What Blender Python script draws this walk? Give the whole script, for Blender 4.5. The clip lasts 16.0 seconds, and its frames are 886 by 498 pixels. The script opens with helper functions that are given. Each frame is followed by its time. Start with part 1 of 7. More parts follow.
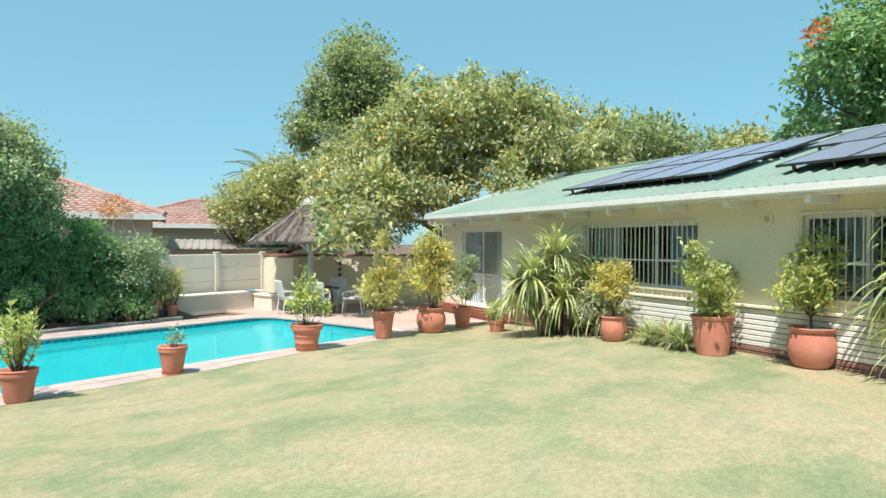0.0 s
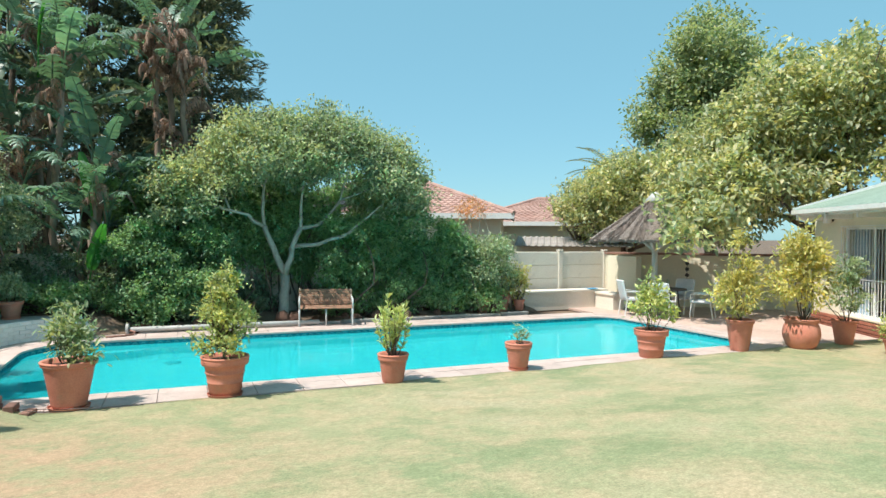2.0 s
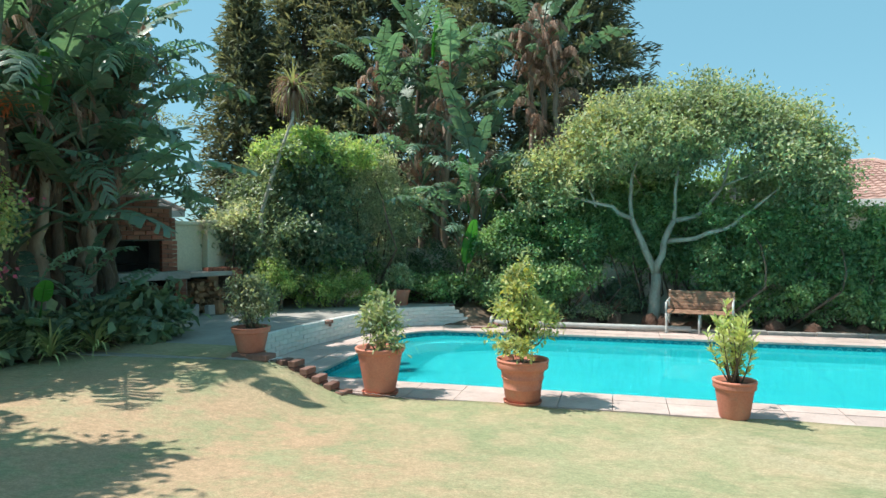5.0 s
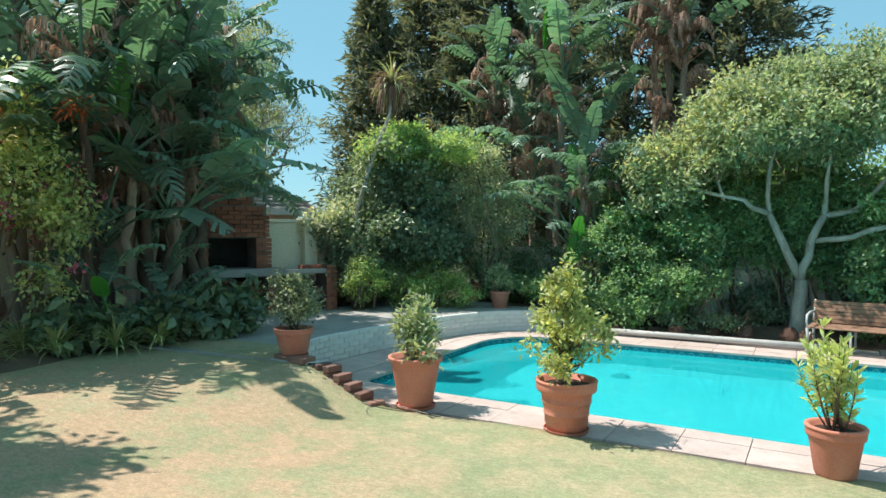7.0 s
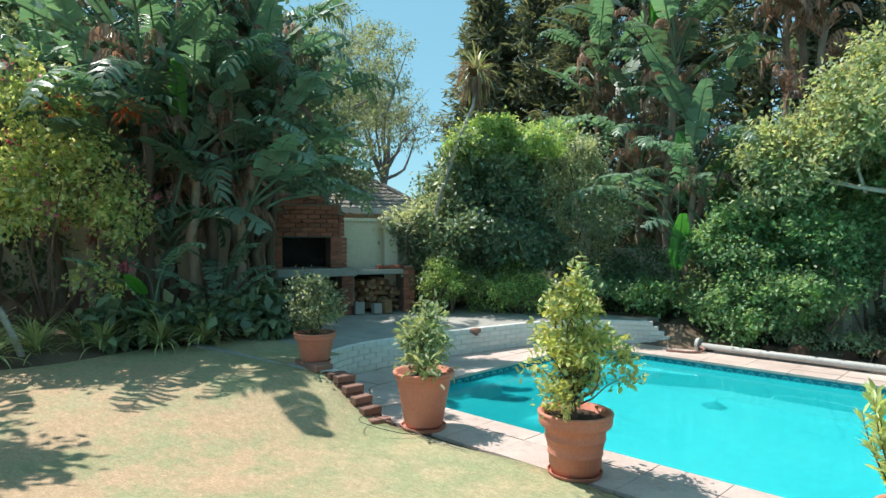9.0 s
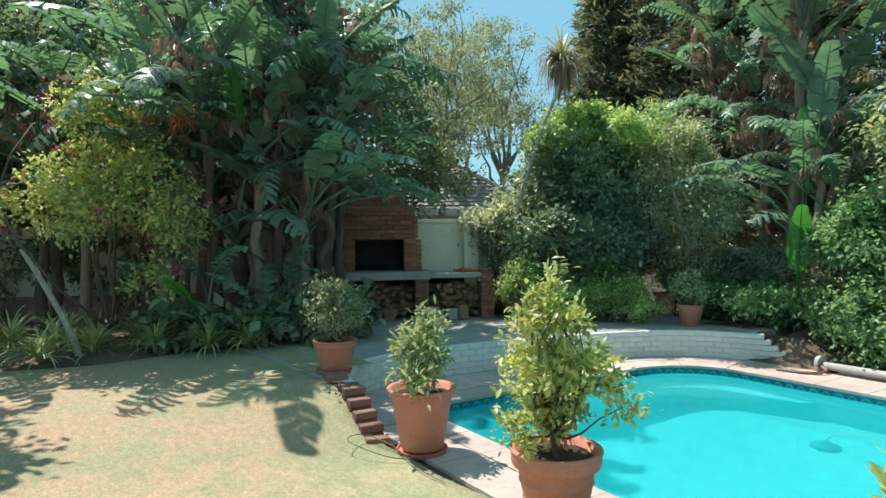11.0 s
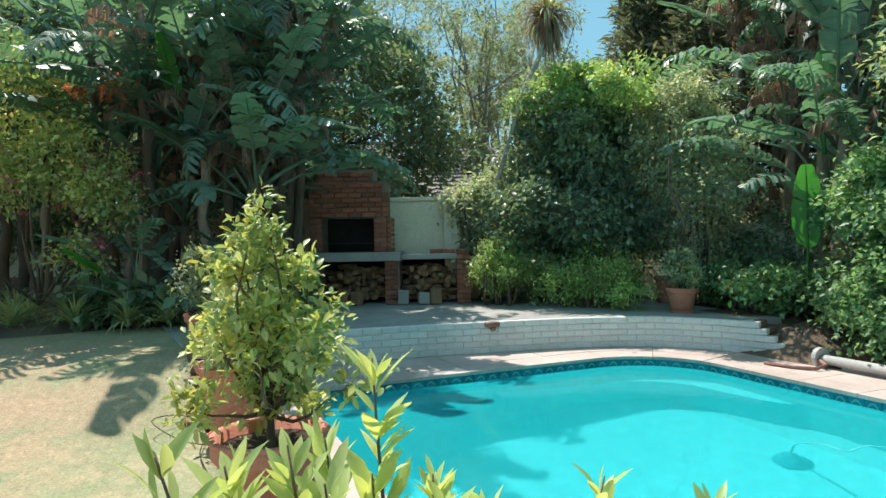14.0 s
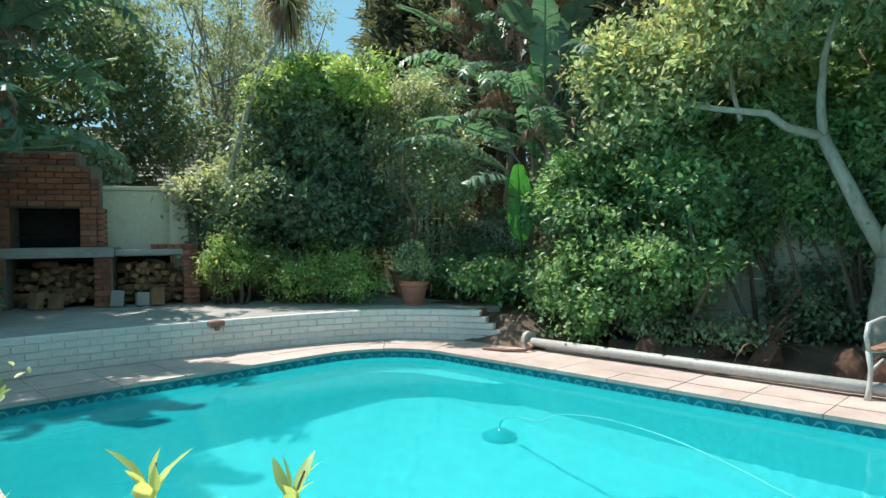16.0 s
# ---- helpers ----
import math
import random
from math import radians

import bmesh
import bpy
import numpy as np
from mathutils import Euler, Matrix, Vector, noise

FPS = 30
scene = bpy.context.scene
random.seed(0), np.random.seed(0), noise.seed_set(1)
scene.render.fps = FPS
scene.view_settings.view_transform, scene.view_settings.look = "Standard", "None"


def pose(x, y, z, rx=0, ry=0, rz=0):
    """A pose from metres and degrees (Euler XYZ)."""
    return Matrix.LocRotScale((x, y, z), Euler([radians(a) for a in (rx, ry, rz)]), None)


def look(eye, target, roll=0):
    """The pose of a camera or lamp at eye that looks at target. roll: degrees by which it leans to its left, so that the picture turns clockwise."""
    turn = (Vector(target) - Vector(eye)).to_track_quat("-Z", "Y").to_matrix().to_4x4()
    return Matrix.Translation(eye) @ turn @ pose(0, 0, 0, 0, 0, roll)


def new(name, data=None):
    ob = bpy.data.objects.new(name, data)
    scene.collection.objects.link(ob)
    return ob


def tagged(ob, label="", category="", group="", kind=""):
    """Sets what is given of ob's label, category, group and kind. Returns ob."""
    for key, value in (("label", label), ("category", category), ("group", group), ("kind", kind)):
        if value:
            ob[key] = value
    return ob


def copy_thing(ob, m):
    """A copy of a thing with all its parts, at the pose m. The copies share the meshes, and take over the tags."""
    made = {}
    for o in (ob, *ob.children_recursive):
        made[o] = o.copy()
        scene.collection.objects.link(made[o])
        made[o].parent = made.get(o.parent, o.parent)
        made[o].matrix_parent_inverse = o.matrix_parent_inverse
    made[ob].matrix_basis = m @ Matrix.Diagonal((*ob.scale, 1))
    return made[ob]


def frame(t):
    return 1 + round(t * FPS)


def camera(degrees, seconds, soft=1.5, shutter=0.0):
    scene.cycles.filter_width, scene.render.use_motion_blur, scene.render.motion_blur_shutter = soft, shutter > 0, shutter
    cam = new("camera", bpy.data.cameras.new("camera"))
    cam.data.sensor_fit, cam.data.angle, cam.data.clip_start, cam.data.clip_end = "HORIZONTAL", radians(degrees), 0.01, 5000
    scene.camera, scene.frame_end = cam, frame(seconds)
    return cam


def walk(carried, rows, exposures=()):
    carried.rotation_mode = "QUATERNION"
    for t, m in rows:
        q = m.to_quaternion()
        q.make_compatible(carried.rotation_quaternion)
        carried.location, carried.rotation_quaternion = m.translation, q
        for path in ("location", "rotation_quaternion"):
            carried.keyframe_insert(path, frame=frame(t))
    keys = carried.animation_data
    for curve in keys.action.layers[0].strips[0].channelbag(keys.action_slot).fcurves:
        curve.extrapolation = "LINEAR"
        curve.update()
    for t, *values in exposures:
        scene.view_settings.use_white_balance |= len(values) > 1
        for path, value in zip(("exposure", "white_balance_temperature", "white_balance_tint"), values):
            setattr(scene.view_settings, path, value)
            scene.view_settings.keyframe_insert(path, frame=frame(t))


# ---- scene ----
cam = camera(69.2, 16.0)
PATH = [
    (0.0, (-3.27, -8.87, 1.982), (-1.659, -7.684, 1.966), 0.3),
    (0.5, (-3.318, -8.89, 1.995), (-1.901, -7.48, 1.976), 0.3),
    (1.0, (-3.349, -8.833, 2.014), (-2.149, -7.234, 1.991), 0.4),
    (1.5, (-3.224, -8.699, 2.034), (-2.234, -6.961, 2.005), 0.4),
    (2.0, (-3.031, -8.524, 2.059), (-2.221, -6.695, 2.022), 0.4),
    (2.5, (-2.775, -8.351, 2.035), (-2.094, -6.471, 1.996), 0.4),
    (3.0, (-2.507, -8.174, 2.033), (-1.991, -6.241, 1.993), 0.3),
    (3.5, (-2.226, -8.032, 2.01), (-1.966, -6.05, 1.969), 0.2),
    (4.0, (-1.99, -7.796, 1.989), (-1.99, -5.797, 1.945), 0.1),
    (4.5, (-1.683, -7.549, 1.965), (-1.952, -5.567, 1.92), 0.1),
    (5.0, (-1.379, -7.25, 1.937), (-1.856, -5.307, 1.895), -0.1),
    (7.5, (-0.074, -5.54, 1.94), (-1.133, -3.844, 1.89), -0.0),
    (8.0, (0.14, -5.141, 1.919), (-1.021, -3.513, 1.87), -0.1),
    (8.5, (0.363, -4.767, 1.915), (-0.899, -3.216, 1.866), -0.2),
    (9.0, (0.456, -4.341, 1.94), (-0.904, -2.876, 1.89), 0.1),
    (9.5, (0.554, -3.928, 1.94), (-0.918, -2.575, 1.898), -0.3),
    (12.0, (0.973, -1.89, 1.767), (-0.736, -0.851, 1.724), -0.7),
    (12.5, (1.032, -1.462, 1.669), (-0.679, -0.427, 1.629), -0.8),
    (13.0, (1.072, -1.103, 1.582), (-0.676, -0.132, 1.543), -1.0),
    (13.5, (1.023, -0.658, 1.5), (-0.762, 0.245, 1.465), -1.0),
    (14.0, (1.068, -0.387, 1.474), (-0.753, 0.438, 1.444), -1.0),
    (14.5, (1.02, -0.183, 1.441), (-0.783, 0.683, 1.41), -0.9),
    (15.0, (0.978, -0.029, 1.405), (-0.742, 0.993, 1.374), -0.9),
    (15.5, (0.98, 0.044, 1.356), (-0.606, 1.263, 1.328), -0.8),
    (16.0, (1.046, 0.058, 1.327), (-0.356, 1.484, 1.298), -0.7),
]
walk(cam, [(t, look(e, g, r)) for t, e, g, r in PATH],
     [(0.0, 0.90), (2.0, 0.90), (5.0, 0.92), (9.0, 0.95), (16.0, 0.93)])

# ---- light ----
world = bpy.data.worlds.new("sky")
scene.world = world
world.use_nodes = True
sky = world.node_tree.nodes.new("ShaderNodeTexSky")
sky.sky_type, sky.sun_disc = "NISHITA", False
SUN_ELEVATION, SUN_FROM = radians(61), Vector((-1.0, -0.18, 0.0)).normalized()
sky.sun_elevation = SUN_ELEVATION
sky.altitude = 1200
sky.sun_rotation = math.atan2(SUN_FROM.x, SUN_FROM.y)
sky.air_density, sky.dust_density, sky.ozone_density = 1.0, 1.2, 1.6
back = world.node_tree.nodes["Background"]
back.inputs["Strength"].default_value = 0.15
tint = world.node_tree.nodes.new("ShaderNodeMix")
tint.data_type, tint.blend_type = "RGBA", "MULTIPLY"
tint.inputs[0].default_value = 1.0
tint.inputs[7].default_value = (0.86, 1.02, 0.97, 1)
world.node_tree.links.new(sky.outputs["Color"], tint.inputs[6])
even = world.node_tree.nodes.new("ShaderNodeMix")
even.data_type = "RGBA"
even.inputs[0].default_value = 0.8
even.inputs[7].default_value = (0.82, 1.9, 2.36, 1)
world.node_tree.links.new(tint.outputs[2], even.inputs[6])
world.node_tree.links.new(even.outputs[2], back.inputs["Color"])
sun = new("sun", bpy.data.lights.new("sun", "SUN"))
sun.data.energy, sun.data.angle, sun.data.color = 3.35, radians(0.55), (1.0, 0.95, 0.87)
sun_way = SUN_FROM * math.cos(SUN_ELEVATION) + Vector((0, 0, math.sin(SUN_ELEVATION)))
sun.matrix_world = look(sun_way * 60, (0, 0, 0))

# ---- materials ----


def nodes_of(name):
    m = bpy.data.materials.new(name)
    m.use_nodes = True
    t = m.node_tree
    return m, t, t.nodes["Principled BSDF"]


def ramp_of(t, source, stops):
    r = t.nodes.new("ShaderNodeValToRGB")
    while len(r.color_ramp.elements) < len(stops):
        r.color_ramp.elements.new(0.5)
    for e, (p, c) in zip(r.color_ramp.elements, stops):
        e.position, e.color = p, (*c, 1)
    t.links.new(source, r.inputs[0])
    return r


def noise_of(t, scale, detail=4.0, rough=0.6, stretch=None):
    n = t.nodes.new("ShaderNodeTexNoise")
    n.inputs["Scale"].default_value, n.inputs["Detail"].default_value, n.inputs["Roughness"].default_value = scale, detail, rough
    c = t.nodes.new("ShaderNodeTexCoord")
    if stretch:
        mp = t.nodes.new("ShaderNodeMapping")
        mp.inputs["Scale"].default_value = stretch
        t.links.new(c.outputs["Object"], mp.inputs[0])
        t.links.new(mp.outputs[0], n.inputs["Vector"])
    else:
        t.links.new(c.outputs["Object"], n.inputs["Vector"])
    return n


def mixed(t, kind, fac, a, b):
    m = t.nodes.new("ShaderNodeMix")
    m.data_type, m.blend_type = "RGBA", kind
    for sock, v in ((0, fac), (6, a), (7, b)):
        if isinstance(v, (int, float)):
            m.inputs[sock].default_value = v
        elif isinstance(v, tuple):
            m.inputs[sock].default_value = (*v, 1)
        else:
            t.links.new(v, m.inputs[sock])
    return m.outputs[2]


def surface(name, a, b, rough=0.7, big=1.2, fine=40.0, bump=0.15, dirt=None, random=0.0, stretch=None, metal=0.0, dist=0.01, dirt_at=(0.55, 0.75)):
    """Two colours over a large noise, a fine grain in colour and relief, stains of a third colour, and a shade that differs by piece."""
    m, t, p = nodes_of(name)
    n1, n2 = noise_of(t, big, 5, 0.6, stretch), noise_of(t, fine, 4, 0.65, stretch)
    col = ramp_of(t, n1.outputs[0], [(0.32, a), (0.68, b)]).outputs[0]
    grain = ramp_of(t, n2.outputs[0], [(0.25, (0.72, 0.72, 0.72)), (0.7, (1.08, 1.08, 1.08))]).outputs[0]
    col = mixed(t, "MULTIPLY", 0.7, col, grain)
    if dirt:
        n3 = noise_of(t, big * 2.7, 6, 0.7, stretch)
        col = mixed(t, "MIX", ramp_of(t, n3.outputs[0], [(dirt_at[0], (0, 0, 0)), (dirt_at[1], (0.85, 0.85, 0.85))]).outputs[0], col, dirt)
    if random:
        o = t.nodes.new("ShaderNodeObjectInfo")
        col = mixed(t, "MULTIPLY", 1.0, col, ramp_of(t, o.outputs["Random"], [(0, (1 - random,) * 3), (1, (1 + random * 0.4,) * 3)]).outputs[0])
    t.links.new(col, p.inputs["Base Color"])
    p.inputs["Roughness"].default_value, p.inputs["Metallic"].default_value = rough, metal
    if bump:
        bp = t.nodes.new("ShaderNodeBump")
        bp.inputs["Strength"].default_value, bp.inputs["Distance"].default_value = bump, dist
        t.links.new(n2.outputs[0], bp.inputs["Height"])
        t.links.new(bp.outputs[0], p.inputs["Normal"])
    return m


def foliage(name, dark, mid, light, gloss=0.45, glow=0.46, odd=None, odd_at=0.9):
    """Leaves: the colour differs leaf by leaf, and light passes through them."""
    m, t, p = nodes_of(name)
    g = t.nodes.new("ShaderNodeNewGeometry")
    dark, mid, light = (tuple(min(0.75, c * k) for c in v) for v, k in ((dark, 3.0), (mid, 2.45), (light, 1.75)))
    dark, mid, light = (tuple(c * 0.80 + sum(v) / 3 * 0.20 + e * v[1] for c, e in zip(v, (0.17, 0.0, 0.14))) for v in (dark, mid, light))
    stops = [(0.0, dark), (0.45, mid), (0.85, light)]
    if odd:
        stops += [(odd_at, light), (min(odd_at + 0.02, 1.0), odd)]
    col = ramp_of(t, g.outputs["Random Per Island"], stops).outputs[0]
    n, n2 = noise_of(t, 0.9, 3, 0.6), noise_of(t, 3.4, 3, 0.6)
    col = mixed(t, "MULTIPLY", 0.8, col, ramp_of(t, n.outputs[0], [(0.3, (0.7, 0.72, 0.70)), (0.7, (1.22, 1.18, 0.98))]).outputs[0])
    col = mixed(t, "MULTIPLY", 0.8, col, ramp_of(t, n2.outputs[0], [(0.34, (0.62, 0.66, 0.66)), (0.66, (1.32, 1.3, 1.15))]).outputs[0])
    t.links.new(col, p.inputs["Base Color"])
    p.inputs["Roughness"].default_value, p.inputs["Specular IOR Level"].default_value = gloss + 0.05, 0.5
    tr = t.nodes.new("ShaderNodeBsdfTranslucent")
    t.links.new(mixed(t, "MULTIPLY", 1.0, col, (1.2, 1.15, 0.65)), tr.inputs[0])
    mx = t.nodes.new("ShaderNodeMixShader")
    mx.inputs[0].default_value = glow
    t.links.new(p.outputs[0], mx.inputs[1])
    t.links.new(tr.outputs[0], mx.inputs[2])
    t.links.new(mx.outputs[0], t.nodes["Material Output"].inputs[0])
    return m


TERRACOTTA = surface("terracotta", (0.58, 0.20, 0.135), (0.66, 0.275, 0.195), 0.75, 3.0, 60, 0.25, (0.50, 0.27, 0.20), 0.2)
SOIL = surface("soil", (0.035, 0.024, 0.017), (0.085, 0.06, 0.042), 0.95, 4, 70, 0.8, dist=0.03)
LITTER = surface("leaf_litter_soil", (0.10, 0.068, 0.05), (0.26, 0.18, 0.125), 0.95, 1.5, 30, 0.9, (0.2, 0.13, 0.08), dist=0.04)
SLAB = surface("paving_stone", (0.50, 0.385, 0.345), (0.64, 0.52, 0.475), 0.88, 1.6, 55, 0.4, (0.33, 0.27, 0.24), 0.10, dirt_at=(0.52, 0.8))
CONCRETE = surface("concrete", (0.33, 0.315, 0.295), (0.45, 0.43, 0.40), 0.88, 1.5, 45, 0.25, (0.25, 0.23, 0.21), 0.08)
JOINT = surface("mortar_bed", (0.34, 0.28, 0.25), (0.44, 0.37, 0.34), 0.95, 2.5, 60, 0.3)
WHITE_BRICK = surface("white_painted_brick", (0.75, 0.73, 0.70), (0.84, 0.82, 0.79), 0.75, 3.0, 45, 0.45, (0.50, 0.45, 0.40), 0.08, dirt_at=(0.6, 0.88))
BRICK = surface("red_brick", (0.30, 0.10, 0.065), (0.42, 0.16, 0.10), 0.85, 4.0, 55, 0.4, (0.10, 0.05, 0.04), 0.4)
BROWN_BRICK = surface("brown_brick", (0.22, 0.11, 0.085), (0.33, 0.185, 0.145), 0.85, 4.0, 55, 0.4, (0.3, 0.2, 0.16), 0.35)
MORTAR = surface("mortar", (0.2, 0.15, 0.125), (0.3, 0.24, 0.2), 0.95, 3, 60, 0.3)
PLASTER = surface("cream_plaster", (0.76, 0.69, 0.53), (0.82, 0.75, 0.60), 0.85, 0.8, 35, 0.2, (0.52, 0.45, 0.34), dirt_at=(0.62, 0.9))
PRECAST = surface("painted_precast_concrete", (0.72, 0.66, 0.56), (0.80, 0.74, 0.65), 0.85, 0.8, 40, 0.2, (0.5, 0.44, 0.37), 0.05, dirt_at=(0.62, 0.9))
WHITE = surface("white_paint", (0.74, 0.74, 0.72), (0.82, 0.82, 0.80), 0.45, 2, 30, 0.05)
ROOF_GREEN = surface("green_painted_roof_sheet", (0.22, 0.30, 0.245), (0.28, 0.365, 0.30), 0.5, 0.9, 20, 0.08, (0.24, 0.31, 0.25), dirt_at=(0.6, 0.9))
ROOF_RED = surface("terracotta_roof_tile", (0.42, 0.25, 0.21), (0.54, 0.36, 0.31), 0.85, 1.5, 25, 0.3, (0.28, 0.16, 0.13), 0.15)
ROOF_GREY = surface("grey_roof_tile", (0.24, 0.21, 0.19), (0.34, 0.30, 0.27), 0.85, 1.5, 25, 0.3)
FIBRE = surface("grey_fibre_cement_sheet", (0.28, 0.25, 0.23), (0.4, 0.36, 0.33), 0.9, 1.5, 30, 0.3)
THATCH = surface("weathered_thatch", (0.25, 0.20, 0.175), (0.42, 0.35, 0.31), 0.95, 3.0, 60, 0.9, (0.1, 0.08, 0.07), stretch=(6, 6, 0.7), dist=0.04)
BENCH_WOOD = surface("weathered_teak", (0.26, 0.13, 0.08), (0.38, 0.21, 0.13), 0.65, 3.0, 60, 0.3, (0.36, 0.24, 0.17), 0.25, stretch=(1, 12, 12))
CAST_IRON = surface("pale_painted_cast_iron", (0.5, 0.5, 0.49), (0.62, 0.62, 0.6), 0.5, 6, 60, 0.2, (0.3, 0.2, 0.15), dirt_at=(0.62, 0.8))
BARK_PALE = surface("pale_bark", (0.34, 0.31, 0.26), (0.52, 0.49, 0.43), 0.9, 5, 40, 0.5, (0.2, 0.17, 0.14), stretch=(1, 1, 0.4))
BARK_GUM = surface("grey_gum_bark", (0.20, 0.17, 0.15), (0.33, 0.29, 0.26), 0.9, 5, 40, 0.5, (0.13, 0.1, 0.09), stretch=(1, 1, 0.35))
BARK = surface("brown_bark", (0.10, 0.07, 0.05), (0.21, 0.15, 0.11), 0.95, 5, 40, 0.8, stretch=(1, 1, 0.35), dist=0.03)
DEAD_LEAF = surface("dead_brown_leaf", (0.34, 0.19, 0.135), (0.56, 0.40, 0.31), 0.85, 3, 40, 0.4, random=0.45)
STEM = surface("banana_stem_sheath", (0.30, 0.21, 0.155), (0.47, 0.37, 0.29), 0.85, 4, 40, 0.6, (0.15, 0.1, 0.08), 0.3, stretch=(1, 1, 0.3))
RUST = surface("rusty_dead_leaf", (0.5, 0.2, 0.09), (0.62, 0.30, 0.16), 0.8, 4, 40, 0.4)
FIREWOOD = surface("split_firewood", (0.24, 0.13, 0.07), (0.45, 0.27, 0.15), 0.9, 5, 60, 0.5, (0.12, 0.08, 0.055), 0.5)
SOOT_BLACK = surface("soot_black_firebrick", (0.012, 0.011, 0.01), (0.03, 0.026, 0.024), 0.95, 5, 40, 0.4)
STEEL = surface("dark_steel", (0.06, 0.06, 0.06), (0.12, 0.11, 0.1), 0.5, 8, 50, 0.2, metal=0.8)
PVC = surface("grey_plastic_pipe", (0.42, 0.42, 0.41), (0.53, 0.52, 0.5), 0.55, 3, 40, 0.1, (0.3, 0.28, 0.26))
CUSHION = surface("pale_fabric", (0.55, 0.57, 0.6), (0.68, 0.69, 0.7), 0.9, 5, 80, 0.2)
CURTAIN = surface("pale_blue_curtain", (0.32, 0.42, 0.52), (0.5, 0.6, 0.68), 0.9, 2, 60, 0.1, stretch=(14, 1, 0.3))
ROOM_SHADE = surface("room_shade_paint", (0.05, 0.05, 0.05), (0.09, 0.085, 0.08), 0.9, 1, 10, 0)
POOL_PLASTER = surface("turquoise_pool_plaster", (0.016, 0.385, 0.43), (0.032, 0.455, 0.50), 0.7, 0.5, 8, 0.0)
TILE_DARK = surface("dark_teal_pool_tile", (0.01, 0.22, 0.30), (0.02, 0.32, 0.40), 0.2, 4, 30, 0.05, random=0.25)
TILE_LIGHT = surface("pale_teal_pool_tile", (0.10, 0.45, 0.50), (0.16, 0.52, 0.56), 0.2, 4, 30, 0.05, random=0.15)
PATIO = surface("pink_brick_paving", (0.52, 0.37, 0.31), (0.62, 0.46, 0.39), 0.85, 0.8, 12, 0.3, (0.36, 0.25, 0.21))
BLUE_CLOTH = surface("blue_fabric", (0.05, 0.30, 0.55), (0.10, 0.40, 0.65), 0.9, 5, 60, 0.2)
POOL_HOSE = surface("pale_blue_hose", (0.16, 0.50, 0.55), (0.28, 0.58, 0.62), 0.6, 8, 40, 0.1)
ROCK = surface("reddish_rock", (0.15, 0.075, 0.05), (0.27, 0.15, 0.11), 0.9, 4, 30, 0.8, dist=0.05, random=0.3)

LEAF_TREE = foliage("grey_green_leaf", (0.055, 0.125, 0.07), (0.12, 0.225, 0.125), (0.265, 0.375, 0.225), odd=(0.3, 0.30, 0.12), odd_at=0.95)
LEAF_TREE_YELLOW = foliage("yellow_green_leaf", (0.075, 0.13, 0.045), (0.17, 0.235, 0.085), (0.33, 0.38, 0.17), odd=(0.42, 0.35, 0.15), odd_at=0.94)
LEAF_HEDGE = foliage("dark_hedge_leaf", (0.036, 0.115, 0.045), (0.066, 0.205, 0.08), (0.14, 0.34, 0.135), gloss=0.36, glow=0.5, odd=(0.2, 0.28, 0.08), odd_at=0.96)
LEAF_BIG = foliage("broad_tree_leaf", (0.05, 0.11, 0.05), (0.16, 0.245, 0.11), (0.38, 0.46, 0.23), gloss=0.4, odd=(0.44, 0.42, 0.16), odd_at=0.9)
LEAF_POPLAR = foliage("poplar_leaf", (0.05, 0.12, 0.055), (0.11, 0.20, 0.09), (0.22, 0.31, 0.15))
LEAF_DARK = foliage("dark_tree_leaf", (0.028, 0.075, 0.045), (0.058, 0.13, 0.07), (0.13, 0.23, 0.12), gloss=0.4, glow=0.38)
LEAF_CONIFER = foliage("conifer_needles", (0.028, 0.055, 0.04), (0.06, 0.095, 0.06), (0.14, 0.18, 0.10), gloss=0.6, glow=0.35)
LEAF_CITRUS = foliage("citrus_leaf", (0.06, 0.13, 0.03), (0.17, 0.265, 0.06), (0.34, 0.42, 0.125), gloss=0.35, odd=(0.58, 0.54, 0.16), odd_at=0.9)
LEAF_GOLD = foliage("golden_leaf", (0.12, 0.155, 0.03), (0.24, 0.275, 0.055), (0.40, 0.42, 0.10), gloss=0.4, odd=(0.55, 0.42, 0.1), odd_at=0.92)
LEAF_SHOOT = foliage("pale_shoot_leaf", (0.12, 0.20, 0.045), (0.19, 0.29, 0.07), (0.30, 0.42, 0.12), gloss=0.35)
LEAF_LIME = foliage("lime_and_lit_climber_leaf", (0.04, 0.135, 0.03), (0.11, 0.265, 0.055), (0.28, 0.46, 0.10), gloss=0.4)
# darker climber leaf, with the shade on the mound's body in its colour
LEAF_CLIMBER_SHADED = foliage("dark_shaded_climber_leaf", (0.03, 0.075, 0.048), (0.06, 0.145, 0.085), (0.15, 0.26, 0.155), gloss=0.3, glow=0.42)
LEAF_GREY = foliage("grey_shrub_leaf", (0.065, 0.125, 0.08), (0.155, 0.245, 0.165), (0.34, 0.43, 0.30), gloss=0.36)
LEAF_EUC = foliage("eucalyptus_leaf", (0.045, 0.085, 0.055), (0.095, 0.16, 0.095), (0.20, 0.28, 0.16), gloss=0.45)
LEAF_BOUGAIN = foliage("bougainvillea_leaf", (0.07, 0.17, 0.045), (0.19, 0.33, 0.085), (0.38, 0.50, 0.14))
LEAF_STRAP = foliage("strap_leaf", (0.09, 0.17, 0.05), (0.18, 0.27, 0.085), (0.30, 0.38, 0.13), gloss=0.35, glow=0.25, odd=(0.4, 0.34, 0.18), odd_at=0.93)
